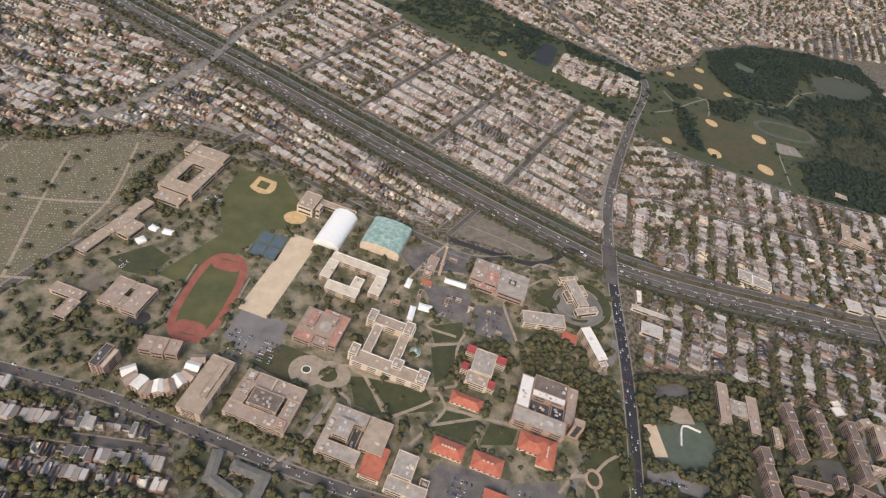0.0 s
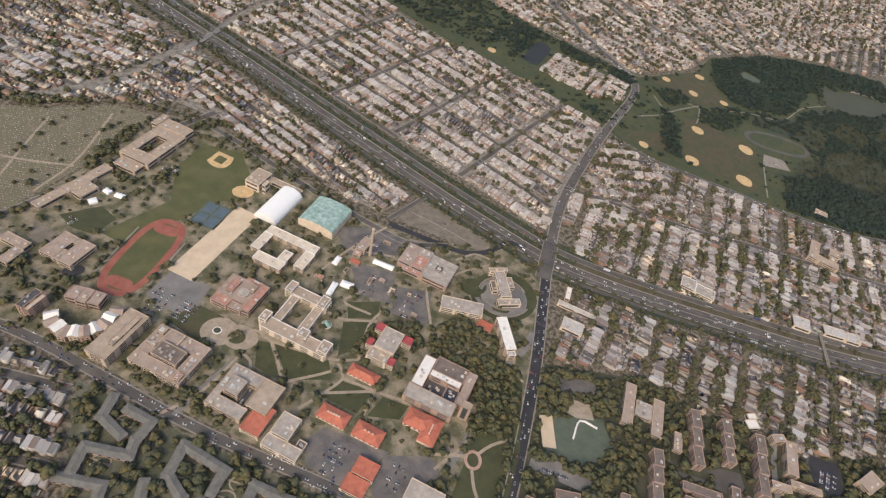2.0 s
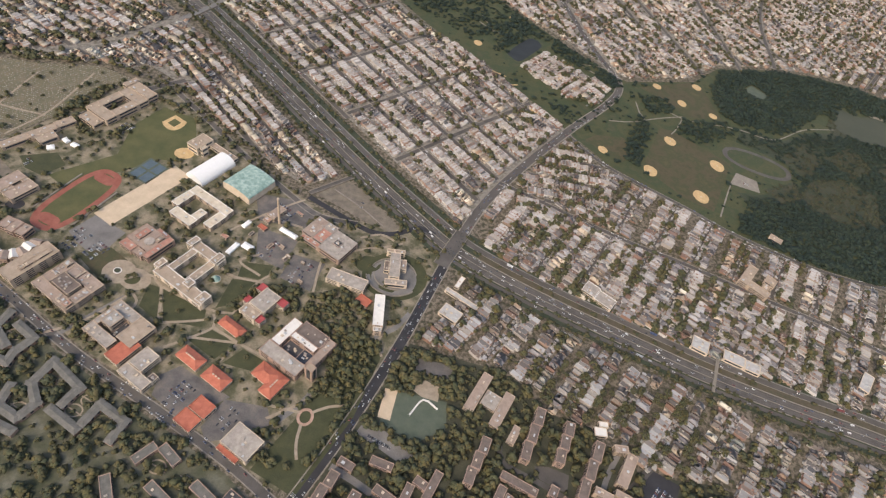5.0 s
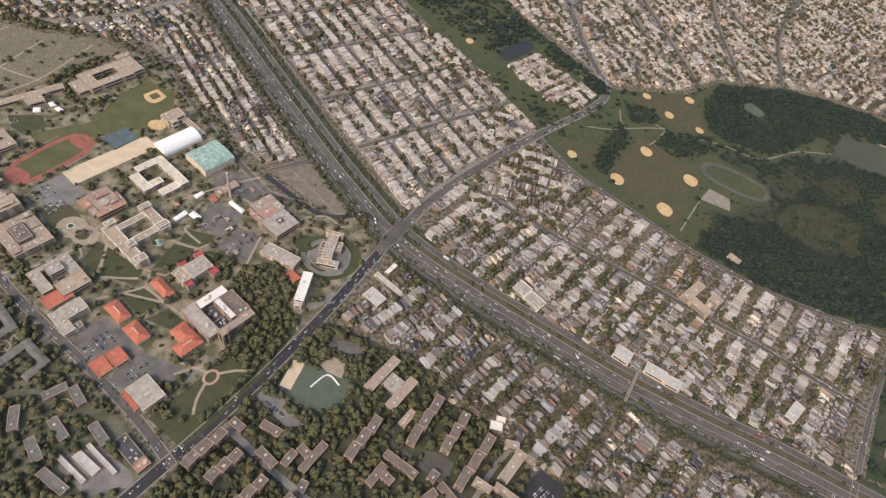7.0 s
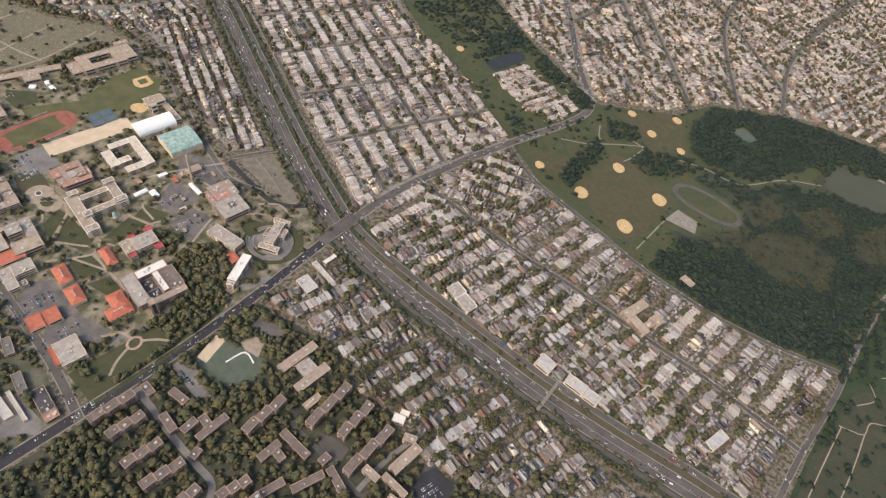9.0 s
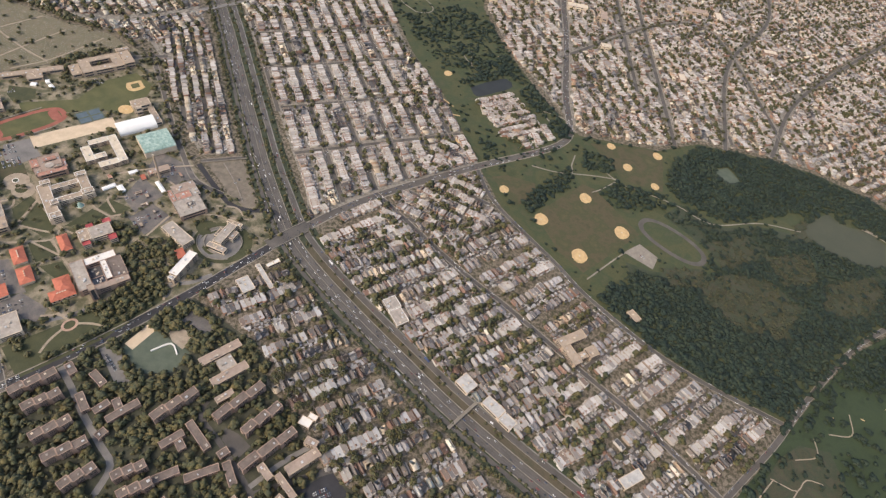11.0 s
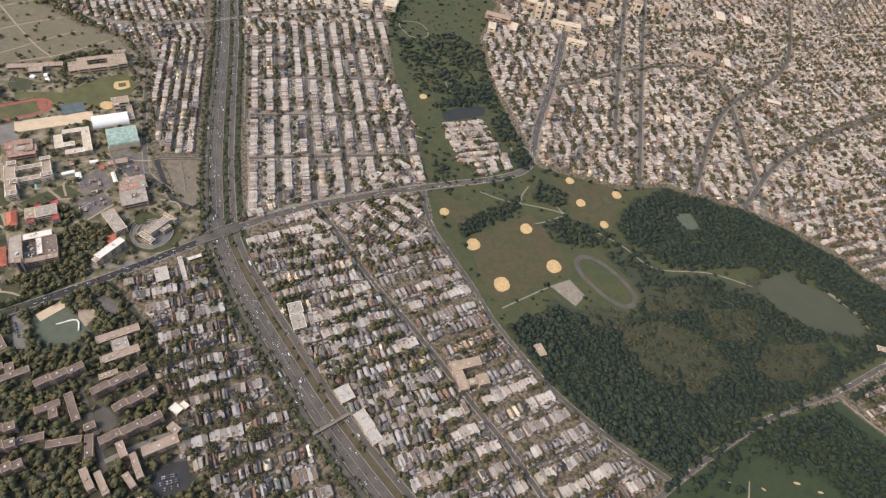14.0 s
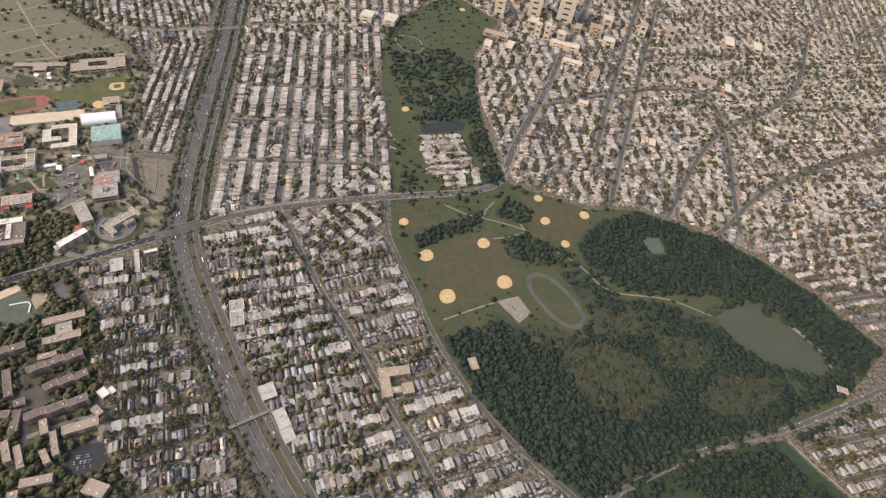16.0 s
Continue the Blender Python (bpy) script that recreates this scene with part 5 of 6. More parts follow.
PADS.append(rect(117.5, 54, -19, 24, 9))
pad("ground_lot_sheds", [(86, 36), (112, 29), (128, 42), (122, 47), (100, 51)], "old_asphalt", 0.07, "grey asphalt yard round long sheds", "yard")
for x, y in ((23.7, 79.9), (27.2, 85.5), (19.7, 73.2), (-35.0, 81.3), (-32.5, 100.1), (-0.7, 82.3), (-4.1, 66.3), (71, 60.5), (86, 57.5)):
    ribbon("path_garden", [(x + 4.2 * math.cos(a), y + 3.2 * math.sin(a)) for a in np.linspace(0, 6.3, 16)], 0.35, -0.35, 0, 0.10, M["path"], "pale looping garden path", "path")
    ribbon("path_garden", [(x - 5, y + 1), (x, y), (x + 5, y - 1.4)], 0.3, -0.3, 0, 0.104, M["path"], "pale garden path", "path")
ribbon("road_estate", smooth([(148, 85), (164, 81), (180, 76), (205, 70), (219, 66), (226, 50)], 4), 1.8, -1.8, 0.0, 0.09, M["old_asphalt"], "grey estate street", "road")
ribbon("road_estate_court", smooth([(229, 122), (233, 113.5), (254, 109), (279, 102.5), (292, 99)], 4), 1.5, -1.5, 0.0, 0.095, M["asphalt"], "grey estate street", "road")
ribbon("road_estate_lane", smooth([(284, 102), (289.5, 125.8), (299.5, 150)], 4), 1.5, -1.5, 0.0, 0.10, M["old_asphalt"], "grey estate lane", "road")
pad("ground_estate_yard", [(249, 117), (253, 111), (268, 108), (268, 118), (257, 119)], "asphalt", 0.07, "grey yard between brick slabs", "yard")
PADS.append([(229, 122), (231, 112), (254, 107), (279, 100), (292, 97), (292, 101), (255, 111), (236, 115)]), PADS.append([(282, 102), (287, 126), (297, 150), (301, 150), (291, 125), (286, 102)])
ribbon("road_estate_lot", smooth([(162, 110), (172, 107), (188, 99)], 4), 2.4, -2.4, 0.0, 0.085, M["old_asphalt"], "grey estate car park", "car park")
ribbon("road_estate_east", smooth([(235, 60), (270, 76), (300, 118), (316, 140), (340, 170)], 5), 1.9, -1.9, 0.0, 0.08, M["asphalt"], "grey street", "road")
pad("ground_lot_estate", [(305, 115), (313, 135), (329, 131), (324, 112)], "dark_asphalt", 0.075, "dark asphalt car park", "car park")
ROADS.append((smooth([(148, 85), (180, 76), (205, 70), (219, 66), (226, 50)]), 2.4))
pad("court_playground", [(164, 113), (163, 134), (196, 137), (199, 122), (186, 110)], "green_court", 0.08, "grey-green playground court", "playground")
pad("court_side", [(162, 117), (161, 134), (168, 135), (169, 117)], "beige", 0.12, "pale sand playground", "playground")
pad("ground_rock_garden", [(171.5, 140), (181, 146), (190, 144.5), (191, 135.5), (181.5, 135.5)], "path", 0.10, "pale bare playground with boulders", "playground")
pad("court_grey", [(173, 158), (194, 160), (195, 151), (174, 149)], "lot", 0.09, "grey asphalt ball court under trees", "playground")
pad("ground_lot_playground", [(155.6, 110.3), (184.2, 103.6), (180, 97), (154, 105.4)], "old_asphalt", 0.09, "grey asphalt car park beside the playground", "car park")
ribbon("wall_playground", smooth([(178, 123), (183, 134), (192, 131)], 3), 0.4, -0.4, 0, 1.0, M["whiteroof"], "white curved playground wall", "wall")
building("community_school", "long grey-pink school with flat roofs", "school", 219, 146, 74, [(-13.5, 4.8, 12.5, 10.8, 3.2), (-14, -11.4, 9, -5.4, 3.0), (-6, -5.2, 4, 4.1, 2.6, "greyroof"), (-17, -22.4, -6, -18.0, 2.8)], "tanbrick", "pinkroof", 2, bay=5, units=5)
building("white_garage", "pale-roofed garage by the boulevard", "workshop", 184, 193.5, -20, [(-6.5, -4.5, 6.5, 4.5, 3.0)], "stone", "paleroof", 1, units=5)
building("white_shop_row", "row of shops under a long white roof", "shops", 188, 207, -20, [(-12, -1.7, 12, 1.7, 2.4)], "stone", "paleroof", 1, units=3)
building("white_store", "narrow shop under a white roof", "shops", 184, 219, 75, [(-5, -1.6, 5, 1.6, 2.4)], "stone", "whiteroof", 1, units=1)
building("courtyard_clinic", "white-edged flat-roofed building with a roof court", "clinic", 275, 243, -24, [(-11, -5.0, -1, 5.0, 3.4), (-0.8, -5.4, 12, 4.0, 3.0)], "stone", "greyroof", 2, units=6, edge="whiteroof")
building("corner_store", "store under two wide white roofs", "store", 371, 223.5, -10, [(-12, -3.6, 2, 4.2, 3.2), (2.2, -4, 12, 3.6, 3.0)], "stone", "paleroof", 1, units=4)
building("market_hall", "market hall under a white roof", "store", 344, 227.5, -14, [(-5.6, -5, 5.6, 5, 3.2)], "stone", "paleroof", 1, units=5)
building("east_school", "tan brick school with three wings", "school", 390, 299, 62, [(-11, 4, 11, 11, 4.6), (-11, -11, -4, 3.8, 4.4), (3, -11, 11, -3, 5.0), (-3.8, -9, 2.8, -4, 4.0)], "tanbrick", "tanroof", 3, units=4)
building("white_roof_house", "house under a bright white roof", "house", 283, 147, 10, [(-4, -3, 3.4, 2.4, 2.8), (-1, 2.6, 4.6, 6, 2.8)], "stone", "whiteroof", 1, units=0)
building("east_store", "store under a white roof", "store", 456, 238, 62, [(-8, -3.4, 8, 3.4, 3.0)], "stone", "paleroof", 1, units=3)

# Round hall on the plaza.
rotunda = holder("round_plaza_hall", 142, 211, 0, -77, "pale grey plaza hall with a long flat roof", "college building")
block(rotunda, -14, -3.4, 6, 3.4, 5.4, "stone", "greyroof", 3, bay=3.2, units=5)
block(rotunda, -17, -6.0, -14.2, 6.0, 5.0, "stone", "tanroof", 2, bay=3.2, units=2)
block(rotunda, -10, 3.6, -2, 7.4, 4.0, "stone", "pinkroof", 2, bay=3.2, units=2)
block(rotunda, 6.2, -5.6, 10.5, 8.6, 3.6, "stone", "greyroof", 1, bay=4, units=4)
block(rotunda, -8, -6.8, 0, -3.6, 3.4, "stone", "brownroof", 1, bay=4, units=1)
TAKEN.append(rect(142, 211, -77, 32, 22)), PADS.append(rect(142, 211, -77, 32, 22))
for k, (r, t0, t1) in enumerate(((15.0, 20, 170), (17.6, 200, 330), (12.5, 190, 300))):
    arc = [(142 + r * math.cos(radians(t)), 210 + 0.9 * r * math.sin(radians(t))) for t in np.linspace(t0, t1, 22)]
    ribbon("wall_plaza", arc, 0.3, -0.3, 0, 0.9, M["concrete"], "curved pale plaza parapet", "wall")
    ribbon("path_plaza", arc, 2.4, 0.5, 0, 0.16 + 0.004 * k, M["old_asphalt"], "curving grey plaza ramp", "path")
stack = holder("smokestack", 58.9, 223.8, 0, 0, "tall pale brick smokestack of the boiler house", "chimney")
n = 12
circle = lambda r, z: [(r * math.cos(2 * math.pi * i / n), r * math.sin(2 * math.pi * i / n), z) for i in range(n)]
for nm, r0, r1, z0, z1, mt in (("shaft", 1.0, 0.62, 0, 23.0, "tanbrick"), ("rim", 0.78, 0.78, 22.4, 23.4, "stone")):
    link(nm, circle(r0, z0) + circle(r1, z1), [(i, (i + 1) % n, n + (i + 1) % n, n + i) for i in range(n)] + [tuple(range(n, 2 * n))], [M[mt]], stack)
building("boiler_house", "low brick boiler house below a smokestack", "boiler house", 54.5, 229.5, A, [(-3.0, -6.0, 3.0, 6.0, 3.4), (-2.6, -10.0, 2.0, -6.2, 2.6, "rust")], "tanbrick", "pinkroof", 2, units=3)
for x, y, w, d, rf in ((51, 215.5, 6.0, 3.6, "redroof"), (75.7, 199.6, 3.4, 1.4, "whiteroof"), (74.2, 197.6, 1.4, 3.4, "whiteroof"), (33, 200, 5.0, 3.0, "rust"), (69, 205, 3.4, 2.2, "tanroof"), (62, 203, 2.2, 4.6, "brownroof"), (86, 198, 2.4, 1.4, "greyroof"), (68, 236, 5.0, 1.6, "rust"), (90, 184, 3.6, 1.8, "tanroof"), (47, 208, 2.0, 4.0, "darkroof")):
    building("site_cabin", "single-storey cabin on a campus car park", "cabin", x, y, A, [(-w / 2, -d / 2, w / 2, d / 2, 1.6)], "tanbrick", rf, 1, units=0)
    PADS.append(rect(x, y, A, w + 1, d + 1))
kiosk = holder("cone_kiosk", 43.5, 168.5, 0, 0, "teal glass cone kiosk on a terrace", "kiosk")
link("cone", circle(2.8, 0.3) + circle(0.3, 3.4), [(i, (i + 1) % n, n + (i + 1) % n, n + i) for i in range(n)] + [tuple(range(n, 2 * n))], [M["copper"]], kiosk)
link("base", circle(3.0, 0) + circle(3.0, 0.4), [(i, (i + 1) % n, n + (i + 1) % n, n + i) for i in range(n)] + [tuple(range(n, 2 * n))], [M["stone"]], kiosk)
building("red_roofed_kiosk", "low brick kiosk under a red roof", "kiosk", 131, 184, A, [(-4.4, -3, 4.4, 3, 2.0)], "brick", "redroof", 1, units=0)
music = holder("music_hall", -4.1, 176.5, 0, A, "red and grey roofed brick music hall", "college building")
for b, rf in (((-12.3, -5, 6.0, 9.5, 4.4), "pinkroof"), ((-12.0, -10.6, -2.0, -5.2, 4.0), "rust"), ((6.2, -8.6, 10.4, 11.0, 5.0), "rust"), ((-1.8, -9.8, 6.0, -5.2, 3.6), "pinkroof"), ((-4.0, 9.7, 6.0, 12.0, 4.0), "rust"), ((-9.0, -2.0, -4.6, 7.0, 5.2), "rust"), ((1.6, 3.0, 5.0, 8.6, 5.0), "tanroof")):
    block(music, *b, "brick", rf, 2, units=3)
Shape().prism(oval(0.8, 1.0, 0, 3.0, 3.0, 16), 4.0, 5.2).object("drum", [M["greyroof"]], music, "round grey roof drum")
PADS.append(rect(-4, 176, A, 28, 26))
for x, y, deg, w, d in ((40.5, 214.5, 70, 6.4, 3.0), (41.8, 193, 76, 9.5, 3.2), (49.5, 197.5, -14, 7.4, 4.2), (68, 217.5, -16, 13, 3.0), (-102, 238, -24, 4.6, 3.4), (-94, 236, -10, 5.6, 3.2), (-106, 228, 40, 4.6, 4.2)):
    top = holder("marquee_tent", x, y, 0, deg, "white canvas marquee tent", "tent", "white tents")
    Shape().box(-w / 2, -d / 2, 0, w / 2, d / 2, 1.3).object("side_wall", [M["tent"]], top)
    link("canopy", [(-w / 2 - .1, -d / 2 - .1, 1.3), (w / 2 + .1, -d / 2 - .1, 1.3), (w / 2 + .1, d / 2 + .1, 1.3), (-w / 2 - .1, d / 2 + .1, 1.3), (-w / 2 + d / 2, 0, 2.0), (w / 2 - d / 2, 0, 2.0)], [(0, 1, 5, 4), (1, 2, 5), (2, 3, 4, 5), (3, 0, 4)], [M["tent"]], top)
    PADS.append(rect(x, y, deg, w + 1, d + 1))
fountain = holder("fountain", -10, 154.2, 0.1, 0, "white round plaza fountain with radial paving", "fountain")
slab("basin", oval(0, 0, 0, 2.4, 2.2, 20), 0, 0.35, M["whiteroof"], "", "", "", fountain)
slab("water", oval(0, 0, 0, 1.9, 1.7, 20), 0.2, 0.40, M["water"], "", "", "", fountain)
building("south_hall", "grey flat-roofed college hall by the south street", "college building", 104, 82, A, [(-9, -6.5, 8, 6.5, 4.4), (-9, -9.4, 4, -6.7, 2.0, "redroof")], "stone", "greyroof", 3, units=5)

# ---- bridges over the expressway ----


def bridge(name, label, pts, w, z=0.55, mat="old_asphalt"):
    top = holder(name, *pts[len(pts) // 2], 0, 0, label, "bridge")
    cx0, cy0 = pts[len(pts) // 2]
    line = smooth([(x - cx0, y - cy0) for x, y in pts], 3)
    ribbon("deck", line, w, -w, z - 0.3, z, M[mat], "", "", "", top)
    for side in (1, -1):
        ribbon("parapet", line, side * w + 0.2, side * w - 0.2, z - 0.3, z + 0.45, M["concrete"], "pale concrete parapet", "", "", top)
    return top


bridge("boulevard_bridge", "boulevard overpass with pale parapets", [(168.5, 229), (172, 244), (176.5, 263)], 5.0, mat="asphalt")
bridge("far_bridge", "far street overpass with pale parapets", [(-117, 412), (-108, 440), (-100, 466)], 3.2)
bridge("foot_bridge", "narrow pale footbridge over the expressway", [(351, 196), (353, 206), (356, 222)], 0.8, 1.2, "concrete")
bridge("yard_bridge", "dark street overpass at the works yard", [(66, 257), (77, 271), (88, 285)], 1.7, 0.6, "asphalt")
bridge("lake_bridge", "pale footbridge across the end of the lake", [(548, 594), (566, 593), (582, 588)], 0.5, 0.5, "concrete")

# ---- larger blocks among the far houses ----
for x, y, L, w, h in ((68, 723, 34, 12, 7), (97, 719, 22, 10, 6), (75, 788, 16, 12, 14), (128, 782, 24, 10, 8), (130, 860, 18, 12, 13), (168, 762, 26, 9, 6), (204, 764, 20, 9, 7), (290, 888, 30, 11, 6), (252, 1022, 30, 14, 8), (284, 1046, 26, 12, 9), (165, 924, 16, 10, 16), (196, 950, 14, 10, 18), (236, 700, 12, 8, 5), (318, 900, 22, 9, 5), (398, 860, 18, 9, 5), (330, 706, 14, 8, 5), (112, 842, 18, 10, 9)):
    deg = -61 if rnd.random() < 0.6 else 29
    building("far_apartment_block", "tan brick apartment block among far houses", "apartment block", x, y, deg, [(-L / 2, -w / 2, L / 2, w / 2, h), (-L / 6, -w / 2 - 3, L / 6, -w / 2 - 0.2, h * 0.8)], rnd.choice(("tanbrick", "stone", "tanbrick", "brick")), rnd.choice(("tanroof", "pinkroof", "creamroof")), 2, bay=6, share=0.5, units=1)

# ---- far towers ----
for x, y, w, d, h in ((44, 826, 18, 20, 40), (77, 855, 22, 24, 48), (95, 774, 8, 9, 21), (104, 783, 8, 9, 22), (20, 778, 14, 16, 30), (116, 800, 12, 12, 12), (143, 792, 18, 12, 8), (81, 694, 10, 18, 7), (-52, 602, 16, 19, 8), (-31, 624, 16, 22, 7), (160, 850, 16, 14, 10), (-20, 880, 14, 14, 18), (120, 900, 14, 16, 12)):
    building("apartment_tower", "tan brick apartment tower in the far town centre", "apartment tower", x, y, 35, [(-w / 2, -d / 2, w / 2, d / 2, h)], "stone", "creamroof", max(2, int(h / 7)), bay=5, share=0.4, units=2, tall=0.3)
# ---- the quarters ----
quarter(CENTRE, -35.3, 311.5, 14.6, 60, 2.6, 6.6, 2.6, {"row": 5, "tar": 2, "gable": 1, "cream": 1}, cross=(-92, -156, -220, -284, -348, -412, -476, -540, -604, -668, -732), trees=0.4, runs=10, cars=0.25, tree_size=1.2, jitter=0.3, sheds=0.9)
EAST_TOP = [(203, 327), (207, 346), (238, 404), (273, 380), (261, 341), (250, 314)]
DETACHED = {"gable": 4, "hip": 4, "cross": 6, "tar": 2, "row": 2, "cream": 1}
quarter(EASTQ, 70.0, -66.2, -14.6, 35, 4.2, 7.1, 2.5, DETACHED, trees=0.36, runs=6, jitter=0.6, cars=0.4, tree_size=1.35, spread=0.2, sheds=1.0, loose=0.24, but=(EAST_TOP,))
quarter(EAST_TOP, 7.0, 284.0, 13.2, 9, 3.4, 5.8, 2.6, {"row": 3, "tar": 3, "gable": 3, "cross": 2}, trees=0.6, runs=7, jitter=0.4, cars=0.4, tree_size=1.3, sheds=1.0, loose=0.2)
quarter(SOUTHQ, 66.0, -90.0, -13.4, 39, 4.2, 7.4, 2.5, {"gable": 5, "cross": 4, "hip": 2, "tar": 3, "cream": 2}, trees=0.6, runs=5, jitter=0.7, cars=0.4, tree_size=1.35, spread=0.2, sheds=1.0, loose=0.24)
quarter(WESTQ, -6.0, 98.0, 13.0, 8, 3.6, 5.4, 2.6, {"row": 2, "tar": 2, "gable": 4, "cross": 4, "cream": 5}, trees=0.75, runs=4, jitter=0.8, cars=0.3, tree_size=1.4, spread=0.2, loose=0.2)
quarter(WESTQ, -6.0, -40.0, 13.0, 11, 3.6, 5.4, 2.7, {"row": 2, "tar": 2, "gable": 4, "cross": 4, "cream": 5}, trees=0.75, runs=4, jitter=0.8, tree_size=1.4, spread=0.2, loose=0.2)
quarter(NORTHWEST, -18.0, 150.0, 9.4, 42, 3.0, 5.4, 2.6, {"cream": 7, "tar": 1, "row": 2, "gable": 1}, trees=0.26, runs=5, jitter=1.0, gap=0.2, skip=0.03, spread=0.2, tree_size=1.4)
quarter(STRIP, -35.0, 236.0, 9.2, 6, 2.8, 4.8, 2.6, {"row": 4, "tar": 2, "gable": 2, "cream": 2}, trees=0.45, runs=5, jitter=0.5)
quarter(ENCLAVE, 62.0, 60.0, -9.6, 6, 3.2, 5.0, 2.7, {"row": 4, "tar": 2}, trees=0.3, runs=4)
quarter(ENCLAVE, 62.0, 60.0, 9.6, 6, 3.2, 5.0, 2.7, {"row": 4, "tar": 2}, trees=0.3, runs=4)
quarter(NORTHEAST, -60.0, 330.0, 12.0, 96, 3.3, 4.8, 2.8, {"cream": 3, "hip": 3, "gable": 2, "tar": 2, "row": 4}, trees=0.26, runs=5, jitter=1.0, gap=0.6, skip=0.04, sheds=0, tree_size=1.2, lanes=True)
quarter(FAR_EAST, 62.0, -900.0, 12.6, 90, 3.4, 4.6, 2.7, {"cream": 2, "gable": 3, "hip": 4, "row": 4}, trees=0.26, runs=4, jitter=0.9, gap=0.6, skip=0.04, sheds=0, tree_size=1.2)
quarter(SOUTHEAST, 62.0, -560.0, 12.6, 26, 3.4, 5.0, 2.4, {"gable": 4, "hip": 3, "cross": 3, "tar": 2}, trees=0.7, runs=4, jitter=0.8, loose=0.25, tree_size=1.2)

# Which quarter an outline belongs to decides what stays.
QUARTERS = [CENTRE, EASTQ, EAST_TOP, SOUTHQ, WESTQ, NORTHWEST, STRIP, ENCLAVE, NORTHEAST, FAR_EAST, SOUTHEAST]


def within_quarters(x, y):
    ok = np.zeros(np.shape(x), bool)
    for q in QUARTERS:
        ok |= inside(x, y, q)
    return ok


for k in HOUSES:
    h = np.array(HOUSES[k])
    HOUSES[k] = h[within_quarters(h[:, 0], h[:, 1]) & free(h[:, 0], h[:, 1], 1.8)]

# Small streets: strips cut to their quarter.
lane = Shape()
for number, (poly, deg, v, u0, u1) in enumerate(LANES):
    c, s = math.cos(radians(deg)), math.sin(radians(deg))
    us = np.arange(u0, u1, 4.0)
    keep = inside(us * c - v * s, us * s + v * c, poly) & free(us * c - v * s, us * s + v * c, -1.0)
    start = None
    for i, ok in enumerate(list(keep) + [False]):
        if ok and start is None:
            start = i
        if not ok and start is not None:
            if i - start > 1:
                a, b = u0 + 4.0 * start, u0 + 4.0 * (i - 1)
                for half, z, m in ((2.4, 0.10, 1), (1.75, 0.04, 0)):
                    for lo, hi in (((1.75, 2.4), (-2.4, -1.75)) if m else ((-1.75, 1.75),)):
                        q = [(a, v + lo), (b, v + lo), (b, v + hi), (a, v + hi)]
                        lane.prism([(x * c - y * s, x * s + y * c) for x, y in q], -0.05, z + 0.0005 * number, m)
            start = None
lane.object("road_lanes", [M["asphalt"], M["concrete"]], label="small residential streets with pale pavements", category="road", kind="structure")

# Houses nearest to the flight are things; those beyond them are joined.
NEAR = [(190, 250), (300, 225), (430, 215), (470, 330), (376, 340), (272, 376), (215, 345)]
NAMES = {"row": ("row_house", "attached brick row house under a pale flat roof"), "tar": ("flat_roofed_house", "attached brick house under a flat tar roof"), "gable": ("gabled_house", "small house under a gabled shingle roof"), "hip": ("hipped_house", "small house under a pale hipped shingle roof"), "cream": ("cream_house", "small house under a cream or tan roof"), "cross": ("cross_gabled_house", "small house under a gabled shingle roof with a cross wing")}
PARTS = {"row": ("wall", "roof", "rear_wing", "porch", "stair_bulkhead"), "gable": ("wall", "roof", "chimney", "porch", "rear_wing")}
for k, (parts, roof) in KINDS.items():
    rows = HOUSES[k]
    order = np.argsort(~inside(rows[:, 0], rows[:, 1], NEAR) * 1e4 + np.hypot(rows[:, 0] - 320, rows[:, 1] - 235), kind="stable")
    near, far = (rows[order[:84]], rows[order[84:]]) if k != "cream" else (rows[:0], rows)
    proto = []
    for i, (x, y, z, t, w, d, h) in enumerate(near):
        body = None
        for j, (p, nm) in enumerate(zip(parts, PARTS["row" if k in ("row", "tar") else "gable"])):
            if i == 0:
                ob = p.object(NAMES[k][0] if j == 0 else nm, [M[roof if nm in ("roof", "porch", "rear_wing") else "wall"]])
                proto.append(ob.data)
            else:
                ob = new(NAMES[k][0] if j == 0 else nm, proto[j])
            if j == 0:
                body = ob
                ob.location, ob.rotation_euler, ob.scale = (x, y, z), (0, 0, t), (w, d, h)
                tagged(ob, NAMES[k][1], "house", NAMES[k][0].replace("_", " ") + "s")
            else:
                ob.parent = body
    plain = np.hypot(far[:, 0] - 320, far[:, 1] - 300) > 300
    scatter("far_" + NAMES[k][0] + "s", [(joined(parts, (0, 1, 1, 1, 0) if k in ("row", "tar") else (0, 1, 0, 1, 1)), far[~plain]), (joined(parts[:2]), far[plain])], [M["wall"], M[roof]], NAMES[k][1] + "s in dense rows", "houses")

sh = np.array(SHEDS)
sh = sh[within_quarters(sh[:, 0], sh[:, 1]) & free(sh[:, 0], sh[:, 1], 0.8)]
shed = Shape().box(-0.5, -0.5, 0, 0.5, 0.5, 0.9)
shed.f.pop(), shed.m.pop()
shed.add([(-0.55, -0.55, 0.9), (0.55, -0.55, 0.9), (0.55, 0.55, 1.0), (-0.55, 0.55, 1.0)], [(0, 1, 2, 3)], 1)
scatter("yard_sheds", [(shed, sh)], [M["wall"], M["roof"]], "small garages and sheds behind the houses", "sheds")

# ---- trees ----


